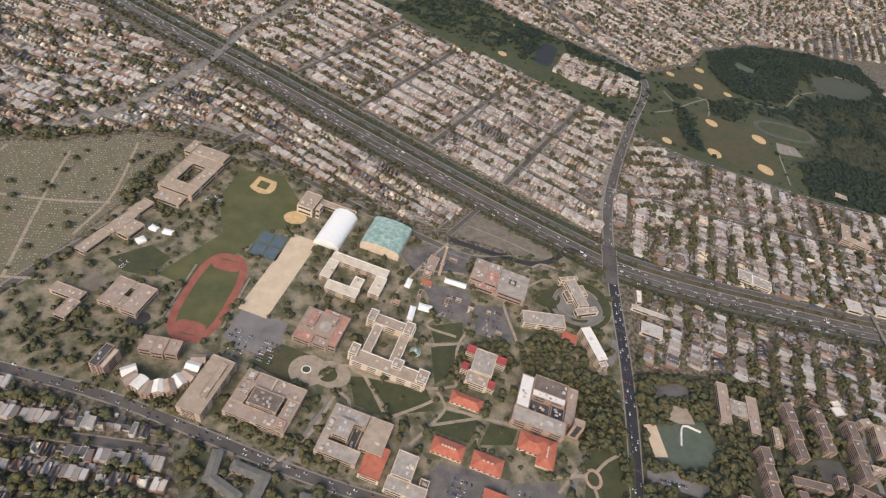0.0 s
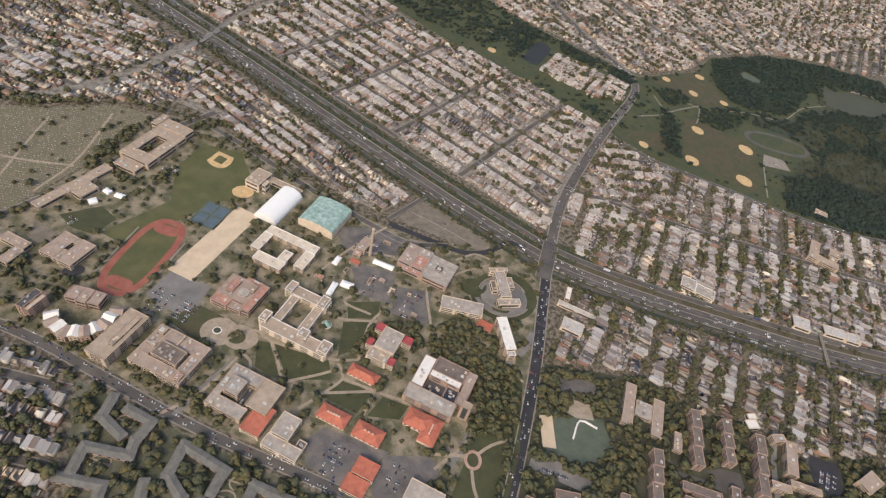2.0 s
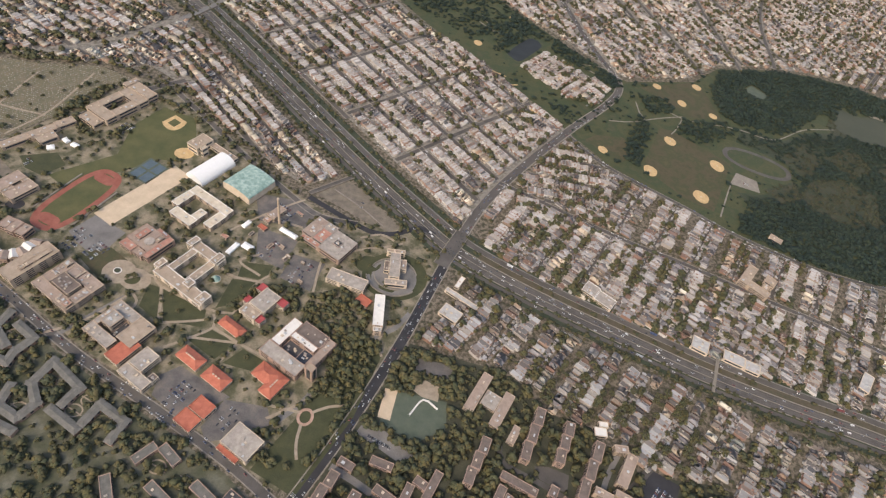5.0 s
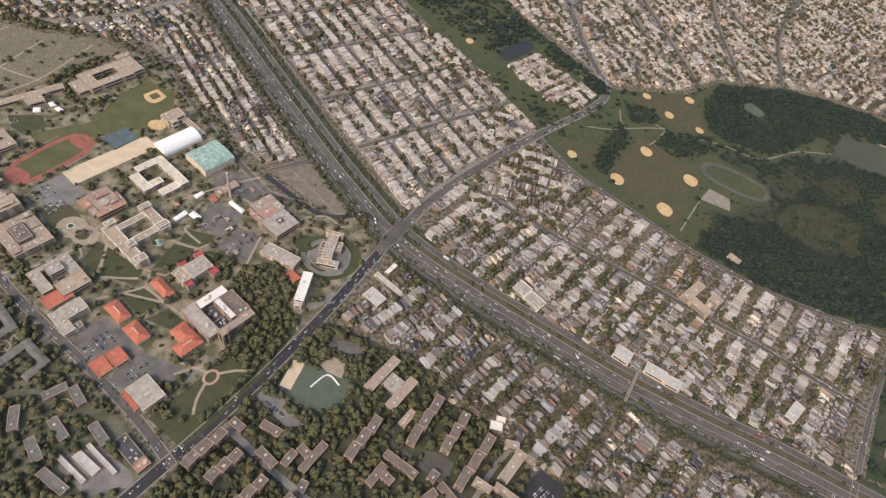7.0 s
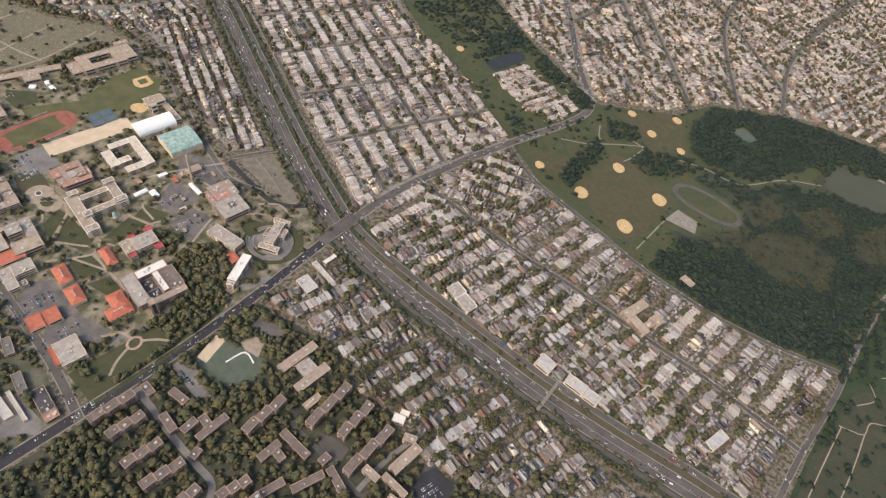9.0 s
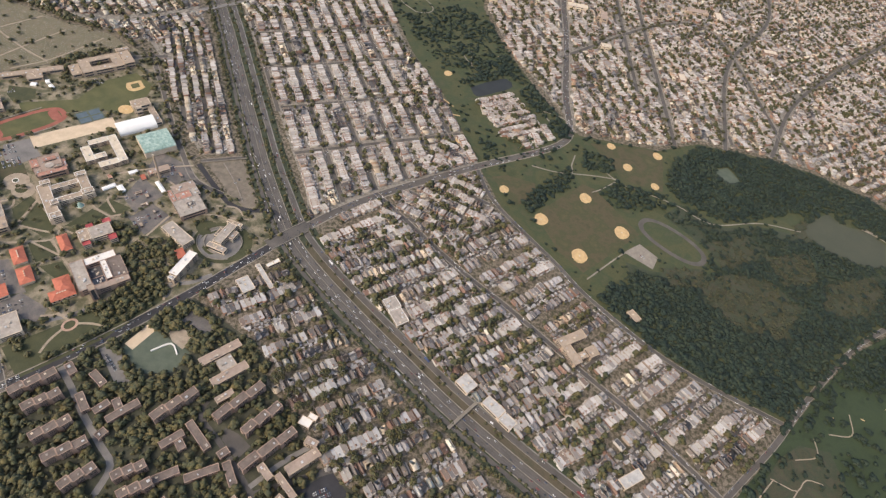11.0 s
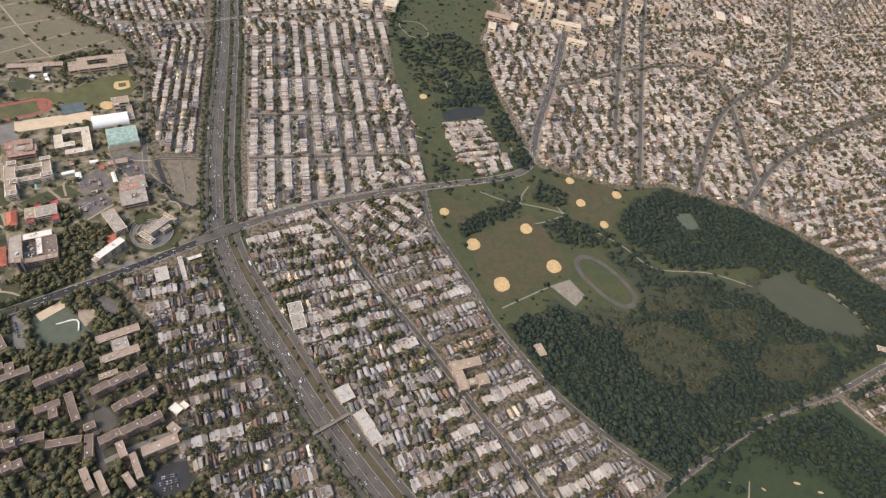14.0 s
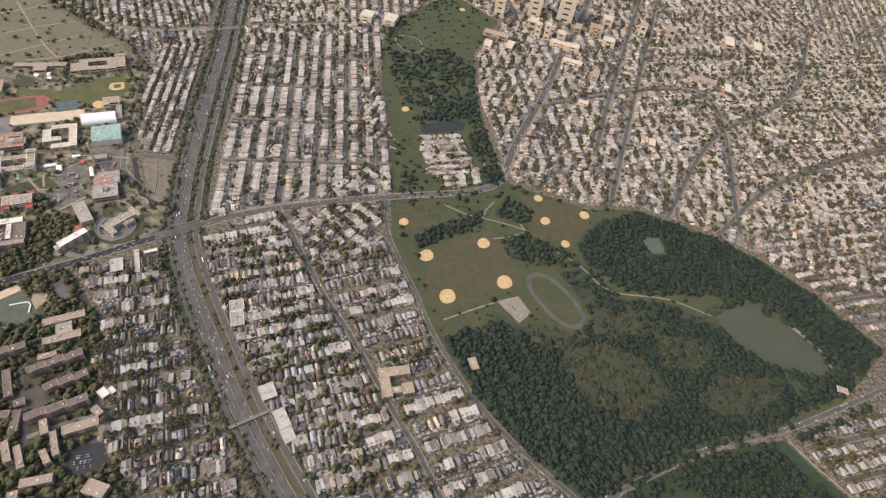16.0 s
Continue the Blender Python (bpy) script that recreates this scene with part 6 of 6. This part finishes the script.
def clump(s, x, y, z, r, mat):
    """A leafy clump: an octahedron pulled out of shape."""
    k = [(1, 0, 0), (0, 1, 0), (-1, 0, 0), (0, -1, 0), (0, 0, 1), (0, 0, -1)]
    j = rng.uniform(0.65, 1.3, 6) * r
    tw = rng.uniform(0, 1.6)
    c, q = math.cos(tw), math.sin(tw)
    v = [(x + (a * c - b * q) * m, y + (a * q + b * c) * m, z + e * m * 0.8) for (a, b, e), m in zip(k, j)]
    s.add(v, [(0, 1, 4), (1, 2, 4), (2, 3, 4), (3, 0, 4), (1, 0, 5), (2, 1, 5), (3, 2, 5), (0, 3, 5)], mat)


def tree_shape(n, spread=1.0, tall=1.0, r=0.36, trunk=4):
    """Unit tree, two metres across: a tapered trunk with limbs, and a crown of n clumps."""
    wood, crown = Shape(), Shape()
    if trunk:
        for (x0, y0, z0, r0), (x1, y1, z1, r1) in (((0, 0, 0, 0.10), (0.02, 0, 0.9, 0.06)), ((0, 0, 0.6, 0.05), (0.45, 0.2, 1.15, 0.02)), ((0, 0, 0.65, 0.05), (-0.35, 0.35, 1.2, 0.02)), ((0, 0, 0.6, 0.05), (-0.1, -0.45, 1.1, 0.02)))[:trunk]:
            ring4 = ((1, 0), (0, 1), (-1, 0), (0, -1))
            wood.add([(x0 + a * r0, y0 + b * r0, z0) for a, b in ring4] + [(x1 + a * r1, y1 + b * r1, z1) for a, b in ring4], [(i, (i + 1) % 4, 4 + (i + 1) % 4, 4 + i) for i in range(4)])
    for i in range(n):
        a, u = rng.uniform(0, 2 * math.pi), rng.uniform(-0.35, 1)
        d = math.sqrt(max(0, 1 - u * u)) * rng.uniform(0.55, 0.95) * spread
        clump(crown, d * math.cos(a), d * math.sin(a), 1.15 * tall + 0.62 * u * tall, r * rng.uniform(0.7, 1.25), 0)
    return wood, crown


NEAR_TREES = [tree_shape(34, 0.95, rnd.uniform(0.85, 1.2), 0.30) for _ in range(5)]
WOOD_TREES = [joined(tree_shape(8, 0.72, rnd.uniform(0.8, 1.1), 0.56, 1), (1, 0)) for _ in range(5)]
FAR_TREES = [joined(tree_shape(3, 0.6, 1.0, 0.72, 0), (1, 0)) for _ in range(3)]


def wood(poly, step, size, keep=1.0, avoid=(), low=0.6, high=1.6):
    """Tree places over an outline, about a step apart."""
    xs, ys = [p[0] for p in poly], [p[1] for p in poly]
    gx, gy = np.meshgrid(np.arange(min(xs), max(xs), step), np.arange(min(ys), max(ys), step))
    x, y = (gx + rng.uniform(-0.9, 0.9, gx.shape) * step).ravel(), (gy + rng.uniform(-0.9, 0.9, gy.shape) * step).ravel()
    lump = np.array([noise.noise((a / 16, b / 16, 3.0)) + 0.5 * noise.noise((a / 6, b / 6, 9.0)) for a, b in zip(x, y)]) if len(x) else x
    shift = 3.0 * lump
    ok = inside(x + shift, y - shift, poly) & (rng.random(x.shape) < keep * np.clip(1.05 + 0.9 * lump, 0.15, 1.0))
    for q in avoid:
        ok &= ~inside(x, y, q)
    return [(a, b, size * s) for a, b, s in zip(x[ok], y[ok], low + (high - low) * rng.random(ok.sum()) ** 1.6)]


def plant(name, spots, shapes, leaf, label, kind="stuff", tall=1.55, wide=1.35):
    spots = np.array(spots)
    batches = []
    for i, s in enumerate(shapes):
        q = spots[i::len(shapes)]
        sz = q[:, 2]
        batches.append((s, np.stack([q[:, 0], q[:, 1], np.zeros(len(q)), rng.uniform(0, 6.28, len(q)), wide * sz * rng.uniform(0.8, 1.2, len(q)), wide * sz * rng.uniform(0.8, 1.2, len(q)), tall * sz * rng.uniform(0.85, 1.2, len(q))], 1)))
    ob = scatter(name, batches, [M[leaf], M["bark"]], label, "trees", kind)
    ob.data.polygons.foreach_set("use_smooth", np.ones(len(ob.data.polygons), dtype=bool))
    return ob


BUILT = list(TAKEN)
for q in (CAMPUS, GARDENS, ESTATE, CEMETERY, GOLF):
    BUILT.remove(q)

sp = np.array(SPOTS)
sp = sp[within_quarters(sp[:, 0], sp[:, 1]) & free(sp[:, 0], sp[:, 1], 0.2)]
order = np.argsort(np.hypot(sp[:, 0] - 300, sp[:, 1] - 150))
plant("street_trees", sp[order[120:6500]], WOOD_TREES, "leaf", "dull green street and garden trees between the houses", tall=1.25, wide=1.45)
plant("far_street_trees", sp[order[6500:]], FAR_TREES, "leaf", "dull green trees between far houses")

# Single trees that stand nearest to the flight.
leaf_meshes = []
for i, (trunk, crown) in enumerate(NEAR_TREES):
    a, b = trunk.object("trunk", [M["bark"]]), crown.object("crown", [M["leaf"]])
    leaf_meshes.append((a.data, b.data))
    bpy.data.objects.remove(a), bpy.data.objects.remove(b)


def tree(x, y, size):
    trunk, crown = rnd.choice(leaf_meshes)
    ob = tagged(new("tree", trunk), "broad-leaved tree with a dull green crown", "tree", "street trees")
    ob.location, ob.rotation_euler, ob.scale = (x, y, 0), (0, 0, rnd.uniform(0, 6.28)), (1.4 * size, 1.4 * size, 1.6 * size)
    new("crown", crown).parent = ob


for x, y, s in sp[order[:120]]:
    tree(x, y, s)

# Woods of the park.
woods = []
SHORE = [lake, oval(409, 449.5, -8, 34, 18), DRY, oval(423, 574, -35, 13, 11), rect(412, 353, -25, 13, 9), [(381, 409), (388, 427), (406, 423), (407, 408)]]
GLADES = [[(442, 420), (460, 449), (492, 464), (519, 451), (514, 410), (485, 396), (460, 402)], [(411, 414), (441, 438), (446, 415), (425, 399)], [(432, 467), (460, 502), (477, 483), (454, 450)],
          [(478, 489), (512, 522), (528, 491), (501, 467)], [(531, 495), (565, 536), (580, 509), (557, 468), (533, 461)], [(496, 532), (512, 538), (506, 560), (500, 566), (494, 552)]]
for q in GLADES:
    lay("ground_glade", q, "glade", 0.075, "rough brown and olive grass in a woodland glade", "glade")
woods += wood([(384, 351), (434, 338), (480, 336.5), (526, 343), (540, 394), (556, 444), (584, 500), (590, 530), (560, 542), (530, 534), (500, 532), (478, 490), (452, 440), (436, 420), (410, 403), (396, 396), (386, 376)], 2.15, 1.0, 0.95, SHORE + GLADES)
woods += wood([(384, 351), (434, 338), (480, 336.5), (526, 343), (538, 390), (500, 392), (450, 372), (400, 380)], 3.4, 1.3, 0.6, SHORE)
woods += wood([(381, 512), (400, 504), (440, 508), (470, 540), (512, 600), (530, 606), (560, 600), (596, 588), (608, 600), (610, 636), (585, 637), (548, 645), (494, 643), (441, 627), (388, 600), (372, 560)], 2.2, 1.05, 0.95, SHORE)
woods += wood([(590, 530), (604, 560), (610, 600), (596, 590), (592, 570), (582, 552)], 3.0, 1.2, 0.8, SHORE)
woods += wood([(496, 600), (502, 580), (496, 552), (500, 536), (540, 532), (582, 548), (598, 576), (592, 600), (556, 606), (530, 606)], 3.0, 1.2, 0.75, SHORE + GLADES)
bushes = []
for q, many in zip(GLADES, (0.85, 0.4, 0.45, 0.85, 0.85, 0.5)):
    bushes += wood(q, 2.3, 0.8, many, SHORE, 0.4, 1.7)
    woods += wood(q, 4.6, 1.1, 0.4 * many, SHORE)
woods += wood([(392, 476), (402, 500), (440, 499), (470, 528), (500, 542), (492, 520), (462, 474), (440, 464)], 3.4, 0.95, 0.6, SHORE + GLADES)
woods += wood([(32, 578), (62, 550), (126, 520), (152, 540), (186, 562), (160, 602), (97, 652), (58, 640), (46, 612)], 3.4, 1.15, 0.55)
woods += wood([(150, 505), (162, 510), (184, 556), (200, 556), (206, 565), (160, 598), (152, 560)], 3.0, 1.1, 0.8)
woods += wood([(206, 540), (238, 524), (276, 503), (284, 518), (244, 542), (206, 566)], 3.0, 1.15, 0.85)
woods += wood([(288, 400), (301, 394), (306, 420), (314, 456), (300, 470), (293, 440)], 2.8, 1.1, 0.85)
woods += wood([(298, 506), (330, 512), (334, 492), (314, 480), (304, 488)], 2.8, 1.1, 0.75)
woods += wood([(330, 462), (352, 452), (378, 470), (398, 498), (380, 500), (346, 486)], 3.0, 1.1, 0.75, SHORE)
woods += wood([(376, 560), (384, 520), (396, 512), (392, 560)], 3.0, 1.2, 0.9)
woods += wood([(205, 446), (240, 422), (262, 424), (232, 452), (215, 470)], 3.4, 1.0, 0.5)
woods += wood([(250, 446), (282, 470), (278, 494), (258, 452)], 3.4, 1.0, 0.5)
woods += wood(PARK_WEST, 7.0, 1.0, 0.35, SHORE + PADS)
woods += wood([(-30, 622), (22, 569), (30, 576), (-40, 680), (-20, 745), (-55, 750)], 4.0, 1.1, 0.5)
woods += wood([(434, 416), (426, 485), (477, 533), (510, 542), (528, 488), (460, 426)], 3.2, 1.0, 0.6, SHORE + GLADES)
woods += wood([(560, 458), (586, 508), (604, 560), (608, 590), (598, 590), (580, 520), (556, 470)], 2.8, 1.1, 0.85, SHORE)
woods += wood([(598, 500), (610, 538), (620, 572), (626, 570), (618, 534), (606, 498)], 2.8, 1.0, 0.7)
plant("park_woods", woods, WOOD_TREES, "leaf_park", "dense dark green park woods", tall=0.72, wide=1.9)
plant("glade_bushes", bushes, WOOD_TREES, "leaf_glade", "olive and brown bushes in the woodland glades", tall=0.5, wide=1.5)

# Trees of the campus, the estate, the verges and the cemetery.
HARD = PADS + BUILT
grove = []
grove += wood([(98, 178), (114, 182), (136, 188), (137, 165), (152, 158), (147, 115), (138, 78), (112, 72), (108, 88), (122, 112), (127, 135), (125, 152), (104, 158)], 2.6, 1.4, 0.9, BUILT + [[(113, 103), (121, 113), (133, 117), (144, 119), (140, 98), (134, 78), (118, 80)]])
grove += wood([(84, 176), (98, 180), (92, 158), (84, 150), (60, 152), (64, 172)], 2.8, 1.3, 0.75, BUILT)
grove += wood([(-104, 332), (-66, 302), (-62, 316), (-30, 299), (10, 277), (46, 256), (46, 262), (-20, 303), (-80, 334)], 3.0, 1.0, 0.6, BUILT)
grove += wood([(-150, 164), (-118, 150), (-66, 128), (-60, 132), (-84, 166), (-100, 172), (-128, 172), (-144, 184)], 3.4, 1.05, 0.6, HARD)
grove += wood([(-108, 250), (-86, 236), (-80, 250), (-98, 264)], 3.0, 1.0, 0.6, BUILT)
grove += wood([(-128, 258), (-112, 312), (-100, 318), (-104, 330), (-118, 252)], 2.8, 1.4, 0.9, BUILT)
grove += wood(CAMPUS, 4.2, 1.2, 0.5, HARD)
grove += wood([(20, 110), (-20, 124), (-60, 131), (-57, 127), (0, 106), (64, 88), (66, 92)], 3.0, 1.1, 0.75, HARD)
grove += wood([(-140, 142), (-57, 117), (0, 96.5), (64, 78.5), (104, 66), (104, 62), (60, 75), (-60, 113), (-140, 138)], 3.0, 1.2, 0.7, HARD)
grove += wood(GARDENS, 3.4, 1.4, 0.7, HARD)
grove += wood(ESTATE, 2.8, 1.45, 0.85, HARD + [[(148, 88), (205, 74), (221, 69), (229, 50), (223, 50), (216, 64), (204, 67), (146, 81)]])
grove += wood([(160, 138), (164, 164), (196, 163), (203, 150), (200, 138)], 2.6, 1.4, 0.85, HARD)
grove += wood(CEMETERY, 8.0, 1.35, 0.3)
grove += wood([(-330, 274), (-215, 300), (-178, 307), (-132, 326), (-104, 322), (-110, 330), (-180, 318), (-330, 290)], 3.0, 1.5, 0.9)
golf = wood([(556, 396), (568, 440), (590, 478), (617, 474), (643, 476), (740, 466), (740, 380), (640, 392), (606, 424), (580, 412)], 2.8, 1.25, 0.9)
golf += wood(GOLF, 4.6, 1.2, 0.5, PADS[-14:] + [EAST_FIELD, [(590, 495), (590, 479), (617, 476), (760, 470), (760, 480)], oval(575, 386, 30, 22, 11), oval(600, 404, 20, 16, 8), oval(562, 352, 60, 14, 7)])
golf += wood([(536, 330), (545, 352), (556, 392), (574, 440), (568, 442), (548, 392), (538, 348)], 3.0, 1.1, 0.7)
golf += wood([(528, 330), (536, 360), (548, 400), (566, 448), (586, 494), (582, 496), (558, 444), (542, 400), (528, 350)], 2.6, 1.2, 0.8)
golf += wood(EAST_FIELD, 6.0, 1.2, 0.5)
plant("golf_course_trees", golf, WOOD_TREES, "leaf_park", "dark green trees between the golf fairways", tall=0.8, wide=1.7)
line = np.array(EXPRESSWAY)
d = np.gradient(line, axis=0)
d /= np.linalg.norm(d, axis=1)[:, None]
for (x, y), (dx, dy) in zip(line, d):
    for lo, hi, many, keep in ((-6.9, -5.9, 3, 0.5), (-15.5, -10.0, 6, 0.7), (6.0, 9.6, 3, 0.22), (14.8, 19.5, 5, 0.5)):
        for _ in range(many):
            if rnd.random() < (0.7 if lo == 6.0 and x < 185 else keep):
                o, a = rnd.uniform(lo, hi), rnd.uniform(-3, 3)
                grove.append((x - dy * o + dx * a, y + dx * o + dy * a, rnd.uniform(0.6, 1.15)))
grove = [g3 for g3 in grove if from_line(np.array(g3[0]), np.array(g3[1]), BOULEVARD) > 4.0]
for q in AVENUES:
    for x, y in q:
        for _ in range(3):
            if rnd.random() < 0.6:
                o = rnd.choice((-1, 1)) * rnd.uniform(3.4, 5.0)
                grove.append((x + o * 0.87, y + o * 0.48 + rnd.uniform(-5, 5), rnd.uniform(0.9, 1.6)))
plant("grove_trees", grove, WOOD_TREES, "leaf", "dull green trees of campus, estate and verges", tall=0.95, wide=1.55)
for x, y in ((2.5, 153.0), (-1.4, 151.5), (0.4, 154.2), (44, 150), (36, 140), (62, 128), (84, 126), (22, 146), (50, 165), (60, 168), (118, 214), (126, 211), (140, 199), (143, 202)):
    tree(x, y, rnd.uniform(0.8, 1.2))

# ---- vehicles ----


def car_parts(kind):
    """A car, van or bus: body, glazed cabin and wheels; one true metre is SCALE."""
    L, W, H = {"car": (1.75, 0.70, 0.27), "van": (2.1, 0.78, 0.62), "bus": (4.4, 0.98, 1.1)}[kind]
    body, cabin, wheel = Shape(), Shape(), Shape()
    e = 0.06
    body.prism([(-L / 2, -W / 2 + e), (-L / 2 + e, -W / 2), (L / 2 - e, -W / 2), (L / 2, -W / 2 + e), (L / 2, W / 2 - e), (L / 2 - e, W / 2), (-L / 2 + e, W / 2), (-L / 2, W / 2 - e)], 0.08, 0.08 + H)
    if kind == "car":
        z = 0.08 + H
        lo, hi = [(-0.62, -0.31), (0.42, -0.31), (0.42, 0.31), (-0.62, 0.31)], [(-0.44, -0.26), (0.16, -0.26), (0.16, 0.26), (-0.44, 0.26)]
        cabin.add([(*p, z) for p in lo] + [(*p, z + 0.21) for p in hi], [(0, 1, 5, 4), (1, 2, 6, 5), (2, 3, 7, 6), (3, 0, 4, 7), (4, 5, 6, 7)])
    else:
        cabin.box(-L / 2 + 0.1, -W / 2 - 0.01, 0.08 + H * 0.55, L / 2 + 0.01, W / 2 + 0.01, 0.08 + H * 0.85)
    n = 8
    wheel.add([(0.125 * math.cos(2 * math.pi * i / n), s, 0.125 + 0.125 * math.sin(2 * math.pi * i / n)) for s in (-0.05, 0.05) for i in range(n)],
              [(i, (i + 1) % n, n + (i + 1) % n, n + i)[::-1] for i in range(n)] + [tuple(range(n)), tuple(range(2 * n - 1, n - 1, -1))])
    return body, cabin, wheel, (L, W)


VEHICLES = {k: car_parts(k) for k in ("car", "van", "bus")}
SHARED = {}


def vehicle(kind, x, y, z, deg, label, group):
    body, cabin, wheel, (L, W) = VEHICLES[kind]
    if kind not in SHARED:
        SHARED[kind] = [s.object(nm, [M[m]]) for s, nm, m in ((body, kind, "paint"), (cabin, "window_glass", "glass"), (wheel, "wheel", "rubber"))]
        SHARED[kind] = [(o.data, bpy.data.objects.remove(o))[0] for o in SHARED[kind]]
    top = tagged(new(kind, SHARED[kind][0]), label, kind, group)
    top.location, top.rotation_euler = (x, y, z), (0, 0, radians(deg))
    new("window_glass", SHARED[kind][1]).parent = top
    for a in (-0.31, 0.31):
        for b in (-0.46, 0.46):
            w = new("wheel", SHARED[kind][2])
            w.parent, w.location = top, (a * L, b * W, 0)


def along(line, s):
    """The place and direction s metres along a line."""
    p = np.array(line)
    step = np.linalg.norm(np.diff(p, axis=0), axis=1)
    at = np.concatenate([[0], np.cumsum(step)])
    i = min(max(int(np.searchsorted(at, s)) - 1, 0), len(step) - 1)
    t = (s - at[i]) / step[i]
    q, dd = p[i] + (p[i + 1] - p[i]) * t, (p[i + 1] - p[i]) / step[i]
    return q, dd


def plain_car(kind):
    body, cabin, wheel, size = VEHICLES[kind]
    s = Shape().add(body.v, body.f, 0).add(cabin.v, cabin.f, 1)
    return s


moving, parked, vans = [], [], []
total = float(np.sum(np.linalg.norm(np.diff(line, axis=0), axis=1)))
for off, turn in ((0.4, 180), (1.95, 180), (3.4, 180), (-1.5, 0), (-3.0, 0), (-4.6, 0), (11.0, 180), (12.8, 180), (-8.4, 0)):
    s = rnd.uniform(0, 10)
    while s < total - 5:
        q, dd = along(EXPRESSWAY, s)
        x, y, deg = q[0] - dd[1] * off, q[1] + dd[0] * off, math.degrees(math.atan2(dd[1], dd[0])) + turn
        if not -400 < x < 620:
            pass
        elif rnd.random() < 0.10:
            vans.append((x, y, deg))
        else:
            moving.append((x, y, deg))
        s += rnd.expovariate(1 / (13.0 if abs(off) < 6 else 17.0)) + 2.6
for ln, offs in ((BOULEVARD[:60], (-2.2, -0.8, 0.8, 2.2)), (SOUTH_STREET, (-2.6, -1.0, 1.0, 2.6)), (EAST_STREET, (-1.2, 1.2)), (BOULEVARD[60:], (-2.4, -0.9, 0.9, 2.4)), (PARK_STREET, (-1.7, 1.7)), (MIDDLE_STREET, (-1.3, 1.3))):
    long = float(np.sum(np.linalg.norm(np.diff(np.array(ln), axis=0), axis=1)))
    for off in offs:
        s = rnd.uniform(0, 12)
        while s < long - 3:
            q, dd = along(ln, s)
            parked.append((q[0] - dd[1] * off, q[1] + dd[0] * off, math.degrees(math.atan2(dd[1], dd[0])) + (180 if off > 0 else 0)))
            s += rnd.expovariate(1 / 9.0) + 2.4
for x, y, deg, nx, ny, keep in ((-44, 168, A, 10, 5, 0.45), (-28, 164, A, 8, 4, 0.75), (64, 202, A, 7, 5, 0.35), (88, 192, A, 7, 6, 0.5), (58, 234, A, 12, 4, 0.5), (62, 97, A, 9, 5, 0.45), (92, 93, A, 7, 4, 0.4), (168, 105.5, -13, 14, 1, 0.8), (317, 122, 62, 10, 3, 0.5), (396, 416, -10, 4, 1, 0.3), (-78, 268, A + 90, 10, 3, 0.7), (-112, 212, 62, 6, 2, 0.6), (104, 262, -35, 5, 2, 0.3)):
    for i in range(nx):
        for j in range(ny):
            if rnd.random() < keep:
                px, py = turned(x, y, deg, (i - nx / 2) * 1.15, (j - ny / 2) * 3.4)
                parked.append((px, py, deg + 90))
moving.sort(key=lambda c: math.hypot(c[0] - 300, c[1] - 200))
for x, y, deg in moving[:70]:
    vehicle("car", x, y, 0.1, deg, "saloon car driving on the grey expressway", "expressway cars")
vans.sort(key=lambda c: math.hypot(c[0] - 300, c[1] - 200))
for i, (x, y, deg) in enumerate(vans[:16]):
    vehicle("bus" if i % 4 == 0 else "van", x, y, 0.1, deg, "long bus on the grey expressway" if i % 4 == 0 else "box van on the grey expressway", "expressway vans")
rest = moving[70:]
lot_cars = [(x, y, 0.1, radians(t), 1, 1, 1) for x, y, t in parked + rest]
cs = np.array(CARS)
cs = cs[within_quarters(cs[:, 0], cs[:, 1]) & free(cs[:, 0], cs[:, 1])]
lot_cars += [(x, y, 0.05, radians(t), 1, 1, 1) for x, y, t in cs]
scatter("parked_cars", [(plain_car("car"), lot_cars), (plain_car("van"), [(x, y, 0.1, radians(t), 1, 1, 1) for x, y, t in vans[16:]])], [M["paint"], M["glass"]], "parked and driving cars along the streets", "cars")
